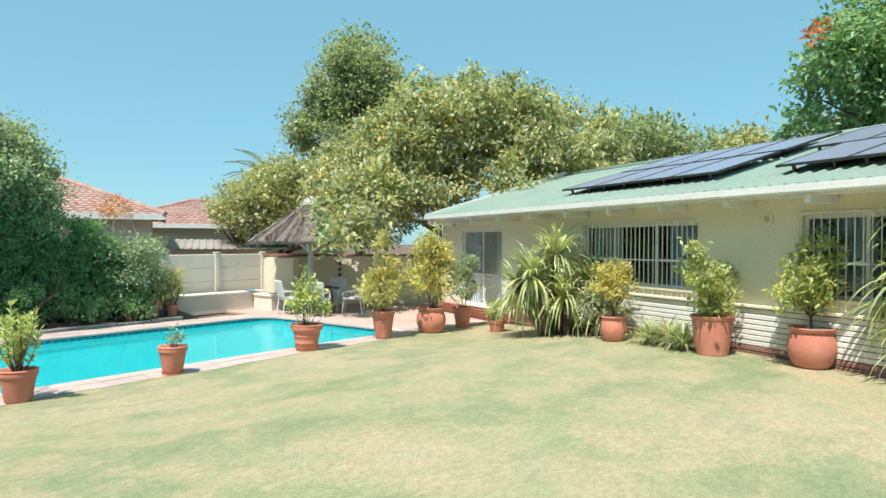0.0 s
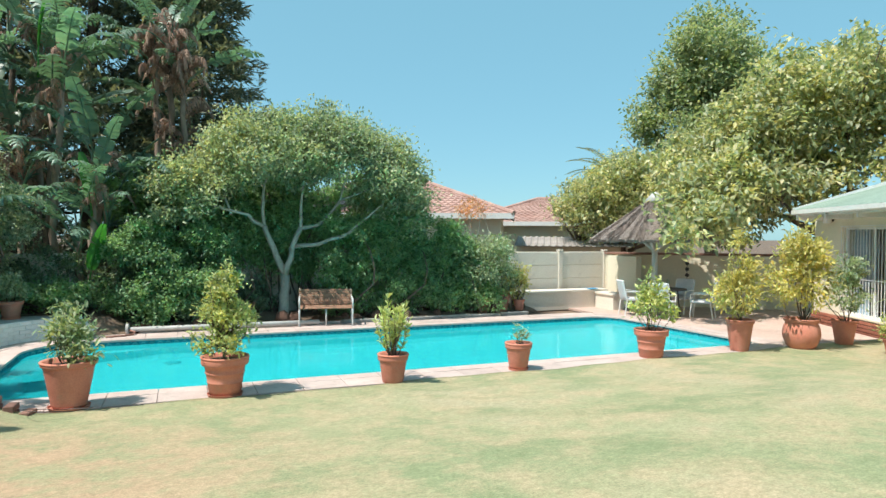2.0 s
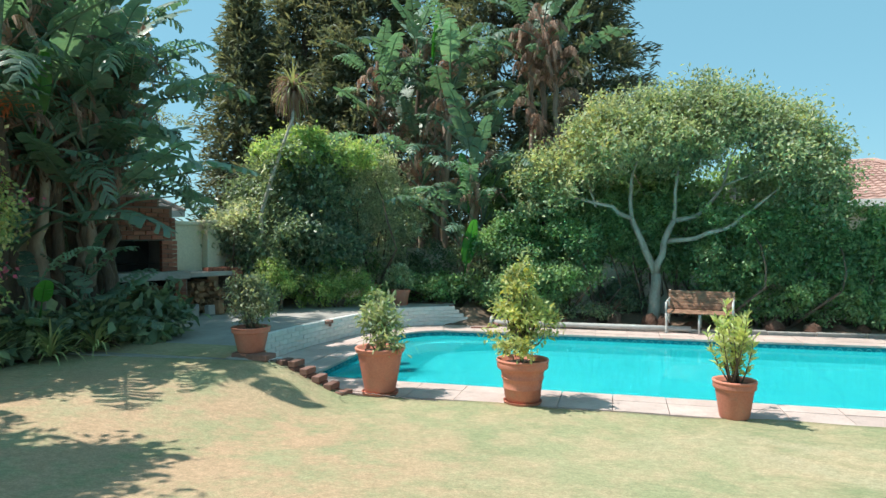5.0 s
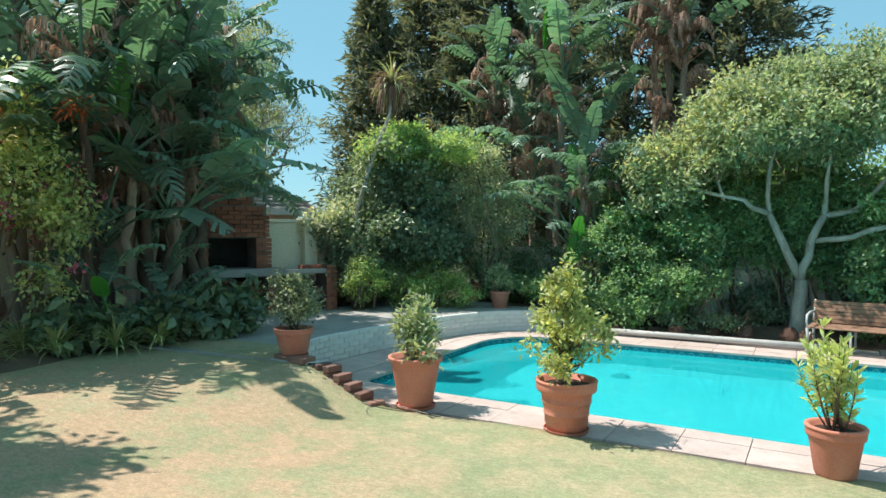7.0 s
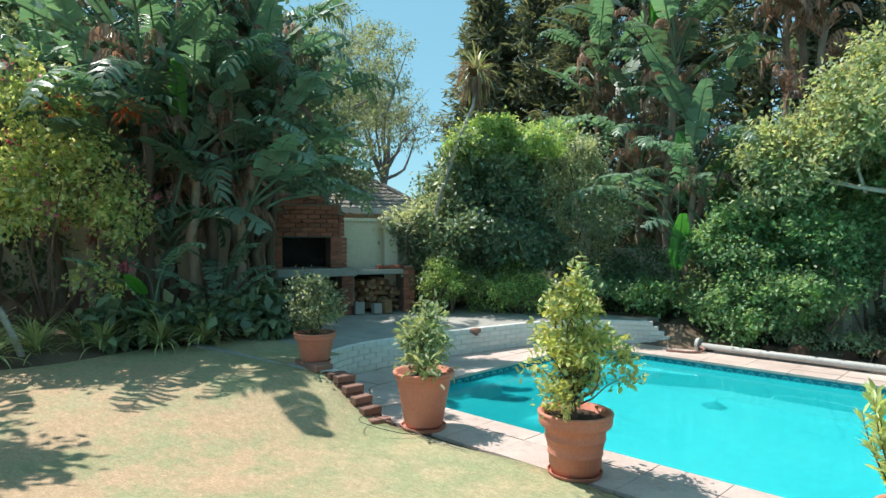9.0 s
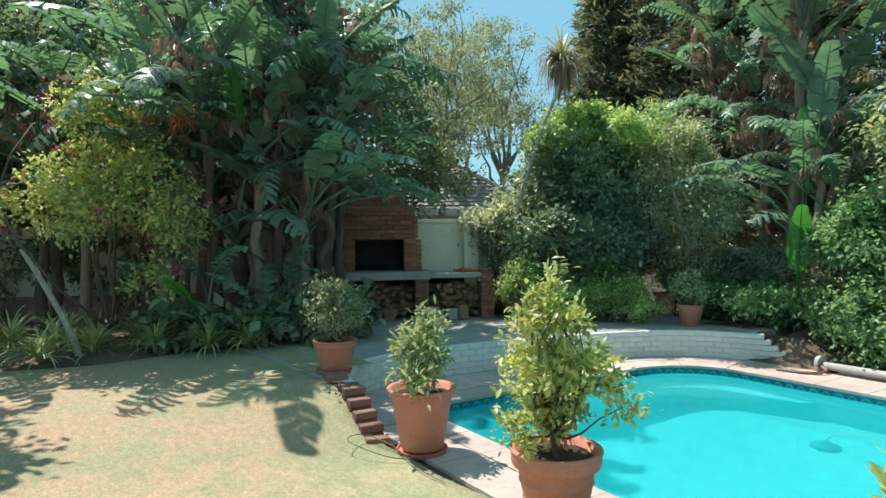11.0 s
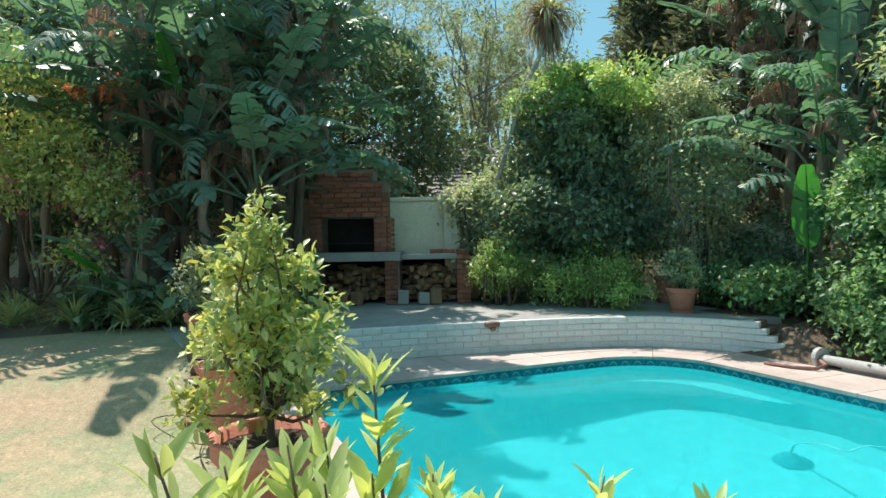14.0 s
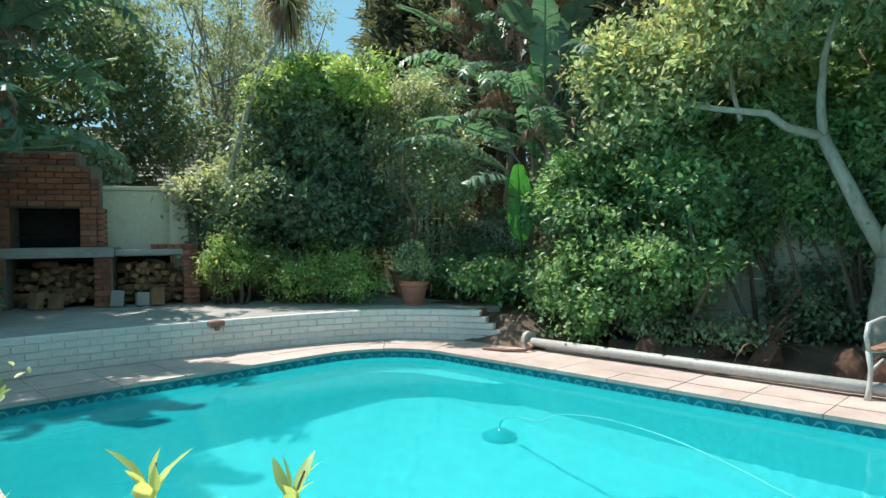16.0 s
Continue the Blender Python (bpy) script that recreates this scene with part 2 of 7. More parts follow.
LEAF_BANANA = surface("wild_banana_leaf", (0.165, 0.275, 0.205), (0.275, 0.385, 0.285), 0.38, 1.2, 25, 0.25, (0.42, 0.43, 0.26), 0.5, stretch=(1, 1, 6))


def let_light_through(m, share, tone):
    """Turns a leaf's surface into one through which part of the light passes."""
    t = m.node_tree
    p, out = t.nodes["Principled BSDF"], t.nodes["Material Output"]
    tr, mx = t.nodes.new("ShaderNodeBsdfTranslucent"), t.nodes.new("ShaderNodeMixShader")
    t.links.new(mixed(t, "MULTIPLY", 1.0, p.inputs["Base Color"].links[0].from_socket, tone), tr.inputs[0])
    mx.inputs[0].default_value = share
    t.links.new(p.outputs[0], mx.inputs[1])
    t.links.new(tr.outputs[0], mx.inputs[2])
    t.links.new(mx.outputs[0], out.inputs[0])


let_light_through(LEAF_BANANA, 0.35, (0.95, 1.25, 0.7))
let_light_through(DEAD_LEAF, 0.3, (1.2, 1.0, 0.8))
LEAF_BANANA_NEW = surface("new_banana_leaf", (0.06, 0.24, 0.05), (0.11, 0.34, 0.075), 0.35, 1.5, 25, 0.2, (0.15, 0.36, 0.08), 0.15)
let_light_through(LEAF_BANANA_NEW, 0.45, (1.0, 1.3, 0.5))
PINK = foliage("pink_bract", (0.5, 0.02, 0.08), (0.62, 0.04, 0.14), (0.72, 0.08, 0.2), glow=0.4)
ORANGE = foliage("orange_flower", (0.42, 0.035, 0.006), (0.52, 0.06, 0.012), (0.6, 0.12, 0.03), glow=0.4)
PEACH = foliage("peach_leaf_tip", (0.28, 0.10, 0.04), (0.36, 0.16, 0.07), (0.5, 0.27, 0.13), glow=0.4)


def window_glass():
    m, t, p = nodes_of("window_glass")
    p.inputs["Base Color"].default_value = (0.9, 0.95, 0.97, 1)
    p.inputs["Roughness"].default_value, p.inputs["Transmission Weight"].default_value, p.inputs["IOR"].default_value = 0.02, 1.0, 1.45
    return m


def pool_water():
    m, t, p = nodes_of("pool_water")
    p.inputs["Base Color"].default_value = (0.72, 0.97, 0.97, 1)
    p.inputs["Roughness"].default_value, p.inputs["Transmission Weight"].default_value, p.inputs["IOR"].default_value = 0.03, 1.0, 1.33
    n1, n2 = noise_of(t, 2.2, 3, 0.5), noise_of(t, 9.0, 2, 0.5)
    add = t.nodes.new("ShaderNodeMath")
    add.operation = "MULTIPLY_ADD"
    add.inputs[1].default_value = 0.25
    t.links.new(n2.outputs[0], add.inputs[0])
    t.links.new(n1.outputs[0], add.inputs[2])
    b = t.nodes.new("ShaderNodeBump")
    b.inputs["Strength"].default_value, b.inputs["Distance"].default_value = 0.12, 0.05
    t.links.new(add.outputs[0], b.inputs["Height"])
    t.links.new(b.outputs[0], p.inputs["Normal"])
    # a little milkiness in the water
    d = t.nodes.new("ShaderNodeBsdfDiffuse")
    d.inputs[0].default_value = (0.016, 0.42, 0.46, 1)
    mx = t.nodes.new("ShaderNodeMixShader")
    mx.inputs[0].default_value = 0.5
    t.links.new(p.outputs[0], mx.inputs[1])
    t.links.new(d.outputs[0], mx.inputs[2])
    t.links.new(mx.outputs[0], t.nodes["Material Output"].inputs[0])
    return m


def solar_face():
    m, t, p = nodes_of("solar_cells")
    c = t.nodes.new("ShaderNodeTexCoord")
    b = t.nodes.new("ShaderNodeTexBrick")
    b.offset = 0.0
    # cell and gap colours are lightened to stand for the sky's reflection
    b.inputs["Color1"].default_value, b.inputs["Color2"].default_value = (0.20, 0.22, 0.30, 1), (0.23, 0.25, 0.33, 1)
    b.inputs["Mortar"].default_value = (0.34, 0.36, 0.42, 1)
    b.inputs["Scale"].default_value, b.inputs["Mortar Size"].default_value = 1.0, 0.006
    b.inputs["Brick Width"].default_value, b.inputs["Row Height"].default_value = 0.16, 0.16
    t.links.new(c.outputs["Object"], b.inputs["Vector"])
    t.links.new(b.outputs[0], p.inputs["Base Color"])
    p.inputs["Roughness"].default_value = 0.3
    return m


def lawn_material():
    m, t, p = nodes_of("lawn_turf")
    n1, n2, n3, n4 = noise_of(t, 0.33, 4, 0.55), noise_of(t, 1.9, 6, 0.68), noise_of(t, 55, 4, 0.75), noise_of(t, 0.55, 7, 0.68, (1, 1.6, 1))
    col = ramp_of(t, n1.outputs[0], [(0.34, (0.285, 0.32, 0.185)), (0.52, (0.37, 0.365, 0.225)), (0.66, (0.455, 0.395, 0.275))]).outputs[0]
    col = mixed(t, "MIX", ramp_of(t, n2.outputs[0], [(0.42, (0, 0, 0)), (0.60, (0.7, 0.7, 0.7))]).outputs[0], col, (0.525, 0.40, 0.275))
    col = mixed(t, "MIX", ramp_of(t, n4.outputs[0], [(0.5, (0, 0, 0)), (0.66, (0.85, 0.85, 0.85))]).outputs[0], col, (0.235, 0.285, 0.155))
    # a worn, dry area towards the shaded bed
    c = t.nodes.new("ShaderNodeTexCoord")
    mp, gr_ = t.nodes.new("ShaderNodeMapping"), t.nodes.new("ShaderNodeTexGradient")
    mp.vector_type, gr_.gradient_type = "TEXTURE", "SPHERICAL"
    mp.inputs["Location"].default_value, mp.inputs["Scale"].default_value = (-5.7, -3.0, 0.3), (4.4, 3.0, 3.0)
    t.links.new(c.outputs["Object"], mp.inputs[0])
    t.links.new(mp.outputs[0], gr_.inputs[0])
    worn = mixed(t, "MULTIPLY", 1.0, ramp_of(t, gr_.outputs[0], [(0.0, (0, 0, 0)), (0.45, (0.95, 0.95, 0.95))]).outputs[0], ramp_of(t, n2.outputs[0], [(0.36, (0.15, 0.15, 0.15)), (0.55, (1, 1, 1))]).outputs[0])
    col = mixed(t, "MIX", worn, col, (0.51, 0.345, 0.24))
    col = mixed(t, "MULTIPLY", 0.9, col, ramp_of(t, n3.outputs[0], [(0.3, (0.58, 0.6, 0.54)), (0.7, (1.2, 1.2, 1.15))]).outputs[0])
    n5 = noise_of(t, 13, 6, 0.75, (1, 1.5, 1))
    col = mixed(t, "MULTIPLY", 0.85, col, ramp_of(t, n5.outputs[0], [(0.32, (0.72, 0.76, 0.68)), (0.66, (1.16, 1.14, 1.12))]).outputs[0])
    t.links.new(col, p.inputs["Base Color"])
    p.inputs["Roughness"].default_value = 0.9
    b = t.nodes.new("ShaderNodeBump")
    b.inputs["Strength"].default_value, b.inputs["Distance"].default_value = 0.4, 0.03
    t.links.new(n3.outputs[0], b.inputs["Height"])
    t.links.new(b.outputs[0], p.inputs["Normal"])
    return m


GLASS, WATER, SOLAR, LAWN = window_glass(), pool_water(), solar_face(), lawn_material()

# ---- builders ----
rng = np.random.default_rng(7)


def thing(name, m=None, label="", category="", group="", kind=""):
    ob = new(name)
    if m is not None:
        ob.matrix_world = m
    return tagged(ob, label, category, group, kind)


def solid(name, verts, faces, material, parent=None, label="", smooth=False):
    me = bpy.data.meshes.new(name)
    me.from_pydata([tuple(v) for v in verts], [], [tuple(f) for f in faces])
    mats = material if isinstance(material, (list, tuple)) else [material]
    for mt in mats:
        me.materials.append(mt)
    if smooth:
        me.polygons.foreach_set("use_smooth", [True] * len(me.polygons))
    ob = new(name, me)
    if parent is not None:
        ob.parent = parent
    if label:
        ob["label"] = label
    return ob


def shared(name, me, parent, m, label=""):
    ob = new(name, me)
    ob.parent = parent
    ob.matrix_basis = m
    if label:
        ob["label"] = label
    return ob


def join(*shapes):
    V, F = [], []
    for v, f in shapes:
        k = len(V)
        V += [tuple(x) for x in v]
        F += [tuple(i + k for i in face) for face in f]
    return V, F


def moved(shape, m):
    return [tuple(m @ Vector(v)) for v in shape[0]], shape[1]


def block(x0, y0, z0, x1, y1, z1, b=0.0):
    """A box; b: a bevel along its edges, cut as one face."""
    if b <= 0:
        v = [(x, y, z) for z in (z0, z1) for y in (y0, y1) for x in (x0, x1)]
        return v, [(0, 2, 3, 1), (4, 5, 7, 6), (0, 1, 5, 4), (2, 6, 7, 3), (0, 4, 6, 2), (1, 3, 7, 5)]
    bm = bmesh.new()
    bmesh.ops.create_cube(bm, size=1.0)
    bmesh.ops.transform(bm, matrix=Matrix.LocRotScale(((x0 + x1) / 2, (y0 + y1) / 2, (z0 + z1) / 2), None, (x1 - x0, y1 - y0, z1 - z0)), verts=bm.verts)
    bmesh.ops.bevel(bm, geom=bm.edges[:], offset=b, segments=1, affect="EDGES", profile=0.5)
    bm.verts.index_update()
    out = [tuple(v.co) for v in bm.verts], [tuple(v.index for v in f.verts) for f in bm.faces]
    bm.free()
    return out


def tube(points, radii, seg=8, closed=True):
    pts = [Vector(p) for p in points]
    V, F = [], []
    side = None
    for i, p in enumerate(pts):
        d = (pts[min(i + 1, len(pts) - 1)] - pts[max(i - 1, 0)]).normalized()
        if side is None:
            side = d.orthogonal().normalized()
        side = (side - d * side.dot(d)).normalized()
        up = d.cross(side)
        r = radii[i] if isinstance(radii, (list, tuple)) else radii
        V += [p + (side * math.cos(a) + up * math.sin(a)) * r for a in (k * math.tau / seg for k in range(seg))]
    for i in range(len(pts) - 1):
        for k in range(seg):
            a, b = i * seg + k, i * seg + (k + 1) % seg
            F.append((a, b, b + seg, a + seg))
    if closed:
        F.append(tuple(range(seg))[::-1])
        F.append(tuple(range((len(pts) - 1) * seg, len(pts) * seg)))
    return V, F


def lathe(profile, seg=28, wobble=0.0):
    V, F = [], []
    n = len(profile)
    for k in range(seg):
        a = k * math.tau / seg
        w = 1 + wobble * math.sin(a * 2 + 1.3)
        V += [(r * w * math.cos(a), r * w * math.sin(a), z) for r, z in profile]
    for k in range(seg):
        for i in range(n - 1):
            a, b = k * n + i, ((k + 1) % seg) * n + i
            F.append((a, b, b + 1, a + 1))
    return V, F


def unit(a):
    return a / np.maximum(np.linalg.norm(a, axis=1, keepdims=True), 1e-9)


def leaf_mesh(name, P, D, length, width, material, parent=None, fold=0.18, label="", taper=0.45):
    """Many folded leaves in one mesh: bases P, directions D, lengths and width ratio."""
    n = len(P)
    D = unit(D)
    side = unit(np.cross(D, rng.normal(size=(n, 3)) * 0.55 + np.array((0, 0, 1.0))))
    nor = np.cross(side, D)
    L = length[:, None] if isinstance(length, np.ndarray) else np.full((n, 1), length)
    W = L * width
    V = np.empty((n, 4, 3))
    V[:, 0] = P
    mid = P + D * L * taper
    V[:, 1] = mid + side * W * 0.5 + nor * W * fold
    V[:, 2] = P + D * L - nor * L * 0.08
    V[:, 3] = mid - side * W * 0.5 + nor * W * fold
    me = bpy.data.meshes.new(name)
    me.vertices.add(n * 4)
    me.vertices.foreach_set("co", V.astype(np.float32).ravel())
    base = (np.arange(n) * 4)[:, None]
    idx = np.concatenate([base + np.array([0, 1, 2]), base + np.array([0, 2, 3])], axis=1).ravel()
    me.loops.add(n * 6)
    me.loops.foreach_set("vertex_index", idx.astype(np.int32))
    me.polygons.add(n * 2)
    me.polygons.foreach_set("loop_start", (np.arange(n * 2) * 3).astype(np.int32))
    me.update(calc_edges=True)
    me.materials.append(material)
    ob = new(name, me)
    if parent is not None:
        ob.parent = parent
    if label:
        ob["label"] = label
    return ob


def fine_leaves(name, P, D, length, width, material, parent, label=""):
    """Leaves for plants close by: pointed ovals folded along the midrib and curved back."""
    n = len(P)
    D = unit(D)
    side = unit(np.cross(D, rng.normal(size=(n, 3)) * 0.5 + np.array((0, 0, 1.0))))
    nor = np.cross(side, D)
    L = length[:, None]
    W = L * width * (0.85 + 0.3 * rng.random((n, 1)))
    curl = 0.10 + 0.14 * rng.random((n, 1))
    V = np.empty((n, 11, 3))
    V[:, 0] = P
    k = 1
    for s, w in ((0.22, 0.62), (0.5, 1.0), (0.78, 0.66)):
        c = P + D * L * s - nor * L * curl * s * s
        V[:, k] = c + side * W * 0.5 * w + nor * W * 0.16 * w
        V[:, k + 1] = c
        V[:, k + 2] = c - side * W * 0.5 * w + nor * W * 0.16 * w
        k += 3
    V[:, 10] = P + D * L - nor * L * curl
    tri = np.array([0, 1, 2, 0, 2, 3, 7, 10, 8, 8, 10, 9])
    quad = np.array([1, 4, 5, 2, 2, 5, 6, 3, 4, 7, 8, 5, 5, 8, 9, 6])
    base = (np.arange(n) * 11)[:, None]
    idx = np.concatenate([base + tri, base + quad], axis=1).ravel()
    sizes = np.tile(np.array([3, 3, 3, 3, 4, 4, 4, 4]), n)
    me = bpy.data.meshes.new(name)
    me.vertices.add(n * 11)
    me.vertices.foreach_set("co", V.astype(np.float32).ravel())
    me.loops.add(len(idx))
    me.loops.foreach_set("vertex_index", idx.astype(np.int32))
    me.polygons.add(len(sizes))
    me.polygons.foreach_set("loop_start", np.concatenate([[0], np.cumsum(sizes)[:-1]]).astype(np.int32))
    me.polygons.foreach_set("use_smooth", [True] * len(sizes))
    me.update(calc_edges=True)
    me.materials.append(material)
    ob = new(name, me)
    ob.parent = parent
    if label:
        ob["label"] = label
    return ob


def crown_points(lobes, count, clump=0.35, per=38, inner=0.5, droop=0.15, lift=0.0):
    """Leaf bases and directions over lobes (x, y, z, rx, ry, rz), gathered in clumps, with gaps between them."""
    lobes = np.array(lobes, float)
    share = lobes[:, 3] * lobes[:, 4] + lobes[:, 4] * lobes[:, 5] + lobes[:, 3] * lobes[:, 5]
    k = max(1, count // per)
    pick = rng.choice(len(lobes), size=k, p=share / share.sum())
    u = unit(rng.normal(size=(k, 3)))
    r = inner + (1 - inner) * rng.random(k)[:, None] ** 0.55
    r *= 1 + 0.10 * rng.normal(size=(k, 1))
    C = lobes[pick, :3] + u * r * lobes[pick, 3:]
    out = unit(u / lobes[pick, 3:])
    cs = clump * (0.6 + 0.8 * rng.random((k, 1)))
    P = (C[:, None, :] + rng.normal(size=(k, per, 3)) * cs[:, None, :] * np.array((1, 1, 0.75)) * 0.5).reshape(-1, 3)
    D = (out[:, None, :] * 0.7 + rng.normal(size=(k, per, 3)) * 0.75 + np.array((0, 0, lift - droop))).reshape(-1, 3)
    return P, D


def ragged(lobes, k, seed, size=0.34):
    """The lobes a little shrunk, with k small tufts standing out of them, for an uneven outline."""
    g = np.random.default_rng(seed)
    out = [(x, y, z, a * 0.9, b * 0.9, c * 0.9) for x, y, z, a, b, c in lobes]
    w = np.array([a * b + b * c + a * c for _, _, _, a, b, c in lobes])
    for i in g.choice(len(lobes), size=k, p=w / w.sum()):
        x, y, z, a, b, c = lobes[i]
        u = g.normal(size=3)
        u[2] = abs(u[2]) * 0.9 - 0.25
        u /= np.linalg.norm(u)
        q = size * (0.6 + 0.8 * g.random()) * (a * b * c) ** (1 / 3)
        out.append((x + u[0] * a * 1.02, y + u[1] * b * 1.02, z + u[2] * c * 1.02, q, q, q * 0.8))
    return out


def limb(start, end, r0, r1, bend=0.12, n=6, seed=0):
    g = np.random.default_rng(seed)
    a, b = np.array(start, float), np.array(end, float)
    d = np.linalg.norm(b - a)
    off = g.normal(size=3) * bend * d
    pts = [a + (b - a) * s + off * math.sin(math.pi * s) + g.normal(size=3) * 0.015 * d * (0 < s < 1) for s in np.linspace(0, 1, n)]
    return tube(pts, [r0 + (r1 - r0) * s for s in np.linspace(0, 1, n)], 8)


def broad_tree(name, x, y, z, lobes, leaf, material, count, trunk_h, r, label, bark=BARK, clump=0.4, width=0.5, category="tree", droop=0.15, branches=9, inner=0.5, two=None):
    """A trunk with limbs that reach into the crown's lobes, and the crown's leaves."""
    tree = thing(name, Matrix.Translation((x, y, z)), label, category)
    g = np.random.default_rng(int(abs(x * 131 + y * 17)) + 3)
    shapes = [limb((0, 0, -0.1), (g.normal() * 0.1, g.normal() * 0.1, trunk_h), r, r * 0.72, 0.05, 7, 5)]
    top = (0, 0, trunk_h)
    for i in range(branches):
        lo = lobes[i % len(lobes)]
        e = [lo[0] + g.normal() * lo[3] * 0.45, lo[1] + g.normal() * lo[4] * 0.45, lo[2] + (g.random() - 0.3) * lo[5] * 0.8]
        shapes.append(limb((0, 0, trunk_h * (0.75 + 0.25 * g.random())), e, r * 0.5, r * 0.08, 0.06, 7, i))
        for j in range(2):
            m = [top[q] * 0.4 + e[q] * 0.6 for q in range(3)]
            shapes.append(limb(m, [e[q] + g.normal() * 0.5 * lo[3 + q] for q in range(3)], r * 0.2, r * 0.05, 0.12, 5, i * 7 + j))
    solid("trunk", *join(*shapes), bark, tree, smooth=True)
    P, D = crown_points(ragged(lobes, len(lobes) * 7, int(abs(x * 7 + y)) + 5), count, clump, inner=inner, droop=droop)
    if two is None:
        leaf_mesh("crown", P, D, leaf * (0.7 + 0.6 * rng.random(len(P))), width, material, tree)
    else:
        other, share = two
        cut = np.repeat(rng.random(len(P) // 38 + 1) < share, 38)[:len(P)]
        for nm, sel, mt in (("crown", ~cut, material), ("crown", cut, other)):
            leaf_mesh(nm, P[sel], D[sel], leaf * (0.7 + 0.6 * rng.random(int(sel.sum()))), width, mt, tree)
    return tree


# ---- the ground, the lawn and the pool ----
def smooth(v):
    v = np.clip(v, 0, 1)
    return v * v * (3 - 2 * v)


def lawn_z(x, y):
    """The lawn rises away from the pool, and to the terrace beside the pool's end."""
    x, y = np.asarray(x, float), np.asarray(y, float)
    away = smooth((-0.1 - y) / 5.5) * smooth((12.5 - x) / 4 + 0.25)
    end = smooth((-4.1 - x) / (1.3 + 0.9 * np.clip(-y, 0, 3.5)))
    und = 0.012 * np.sin(x * 0.9 + 1) * np.sin(y * 0.7) * smooth((-0.3 - y) / 2)
    return 0.40 * (1 - (1 - 0.85 * away) * (1 - 0.93 * end)) + und


NEAR = lambda x: 0.72 - 0.028 * x
LEFT, RIGHT, FAR = -5.3, 7.9, 5.42


def rounded(corners, step=0.12):
    """A closed path through corners (x, y, radius), counter-clockwise, at even steps; with outward normals."""
    pts = []
    n = len(corners)
    for i in range(n):
        p0, p1, p2 = (Vector(corners[(i + k) % n][:2]) for k in (-1, 0, 1))
        r = corners[i][2]
        a, b = (p0 - p1).normalized(), (p2 - p1).normalized()
        half = a.angle(b) / 2
        t = r / math.tan(half)
        c = p1 + (a + b).normalized() * (r / math.sin(half))
        s, e = p1 + a * t - c, p1 + b * t - c
        a0 = math.atan2(s.y, s.x)
        da = (math.atan2(e.y, e.x) - a0 + math.pi) % math.tau - math.pi
        k = max(3, int(abs(da) * r / step) + 2)
        pts += [c + Vector((math.cos(a0 + da * j / k), math.sin(a0 + da * j / k))) * r for j in range(k + 1)]
    total = [0.0]
    for i in range(len(pts)):
        total.append(total[-1] + (pts[(i + 1) % len(pts)] - pts[i]).length)
    m = int(total[-1] / step)
    out, j = [], 0
    for i in range(m):
        s = total[-1] * i / m
        while total[j + 1] < s:
            j += 1
        f = (s - total[j]) / max(total[j + 1] - total[j], 1e-9)
        out.append(pts[j].lerp(pts[(j + 1) % len(pts)], f))
    nor = []
    for i in range(m):
        d = (out[(i + 1) % m] - out[i - 1]).normalized()
        nor.append(Vector((d.y, -d.x)))
    return out, nor


POOL, POOL_N = rounded([(LEFT, NEAR(LEFT), 0.25), (RIGHT, NEAR(RIGHT), 0.35), (RIGHT, FAR - 0.15, 0.6), (LEFT + 0.05, FAR + 0.06, 1.0)])
NP_ = len(POOL)
POOL_C = Vector((1.3, 3.0))


def ring(z, off=0.0):
    return [(p.x + n.x * off, p.y + n.y * off, z) for p, n in zip(POOL, POOL_N)]


def skirt(rings):
    V = [v for r in rings for v in r]
    F = [(i * NP_ + k, i * NP_ + (k + 1) % NP_, (i + 1) * NP_ + (k + 1) % NP_, (i + 1) * NP_ + k) for i in range(len(rings) - 1) for k in range(NP_)]
    return V, F


WATER_Z = -0.10
# ground to the horizon, with the pool's pit left out
bigr = [(1500 * math.cos(math.atan2(p.y - POOL_C.y, p.x - POOL_C.x)), 1500 * math.sin(math.atan2(p.y - POOL_C.y, p.x - POOL_C.x)), -0.08) for p in POOL]
gv, gf = skirt([ring(-0.08, 0.02), ring(-0.08, 3.0), bigr])
tagged(solid("ground", gv, gf, LITTER), "bare brown earth around the garden", "ground", kind="structure")

pool = thing("pool", None, "turquoise swimming pool with a patterned tile band", "pool", kind="structure")
sv, sf = skirt([ring(0.0 - 0.03, 0.012), ring(-0.17, 0.012), ring(-0.175, -0.005), ring(-1.25, -0.05), ring(-1.45, -0.3)])
sf = [f[::-1] for f in sf] + [tuple(range(4 * NP_, 5 * NP_))]
solid("pool_shell", sv, sf, POOL_PLASTER, pool, "turquoise plastered pool walls and floor", smooth=False)
# a seat ledge in the rounded corner
led = [(p, n) for p, n in zip(POOL, POOL_N) if p.x < -3.2 and p.y > 3.0]
lv, lf = [], []
for i, (p, n) in enumerate(led):
    w = 0.34 * math.sin(math.pi * i / (len(led) - 1)) ** 0.5
    q = p - n * (w + 0.02)
    lv += [(p.x - n.x * 0.01, p.y - n.y * 0.01, -0.62), (q.x, q.y, -0.62), (q.x, q.y, -1.4)]
for i in range(len(led) - 1):
    for k in range(2):
        lf.append((i * 3 + k, i * 3 + k + 1, i * 3 + k + 4, i * 3 + k + 3))
solid("seat_ledge", lv, lf, POOL_PLASTER, pool, "submerged turquoise seat ledge")
wv = ring(WATER_Z, 0.011)
water = tagged(solid("water", wv, [tuple(range(NP_))], WATER), "clear still turquoise pool water", "water", kind="structure")
water.visible_shadow = False


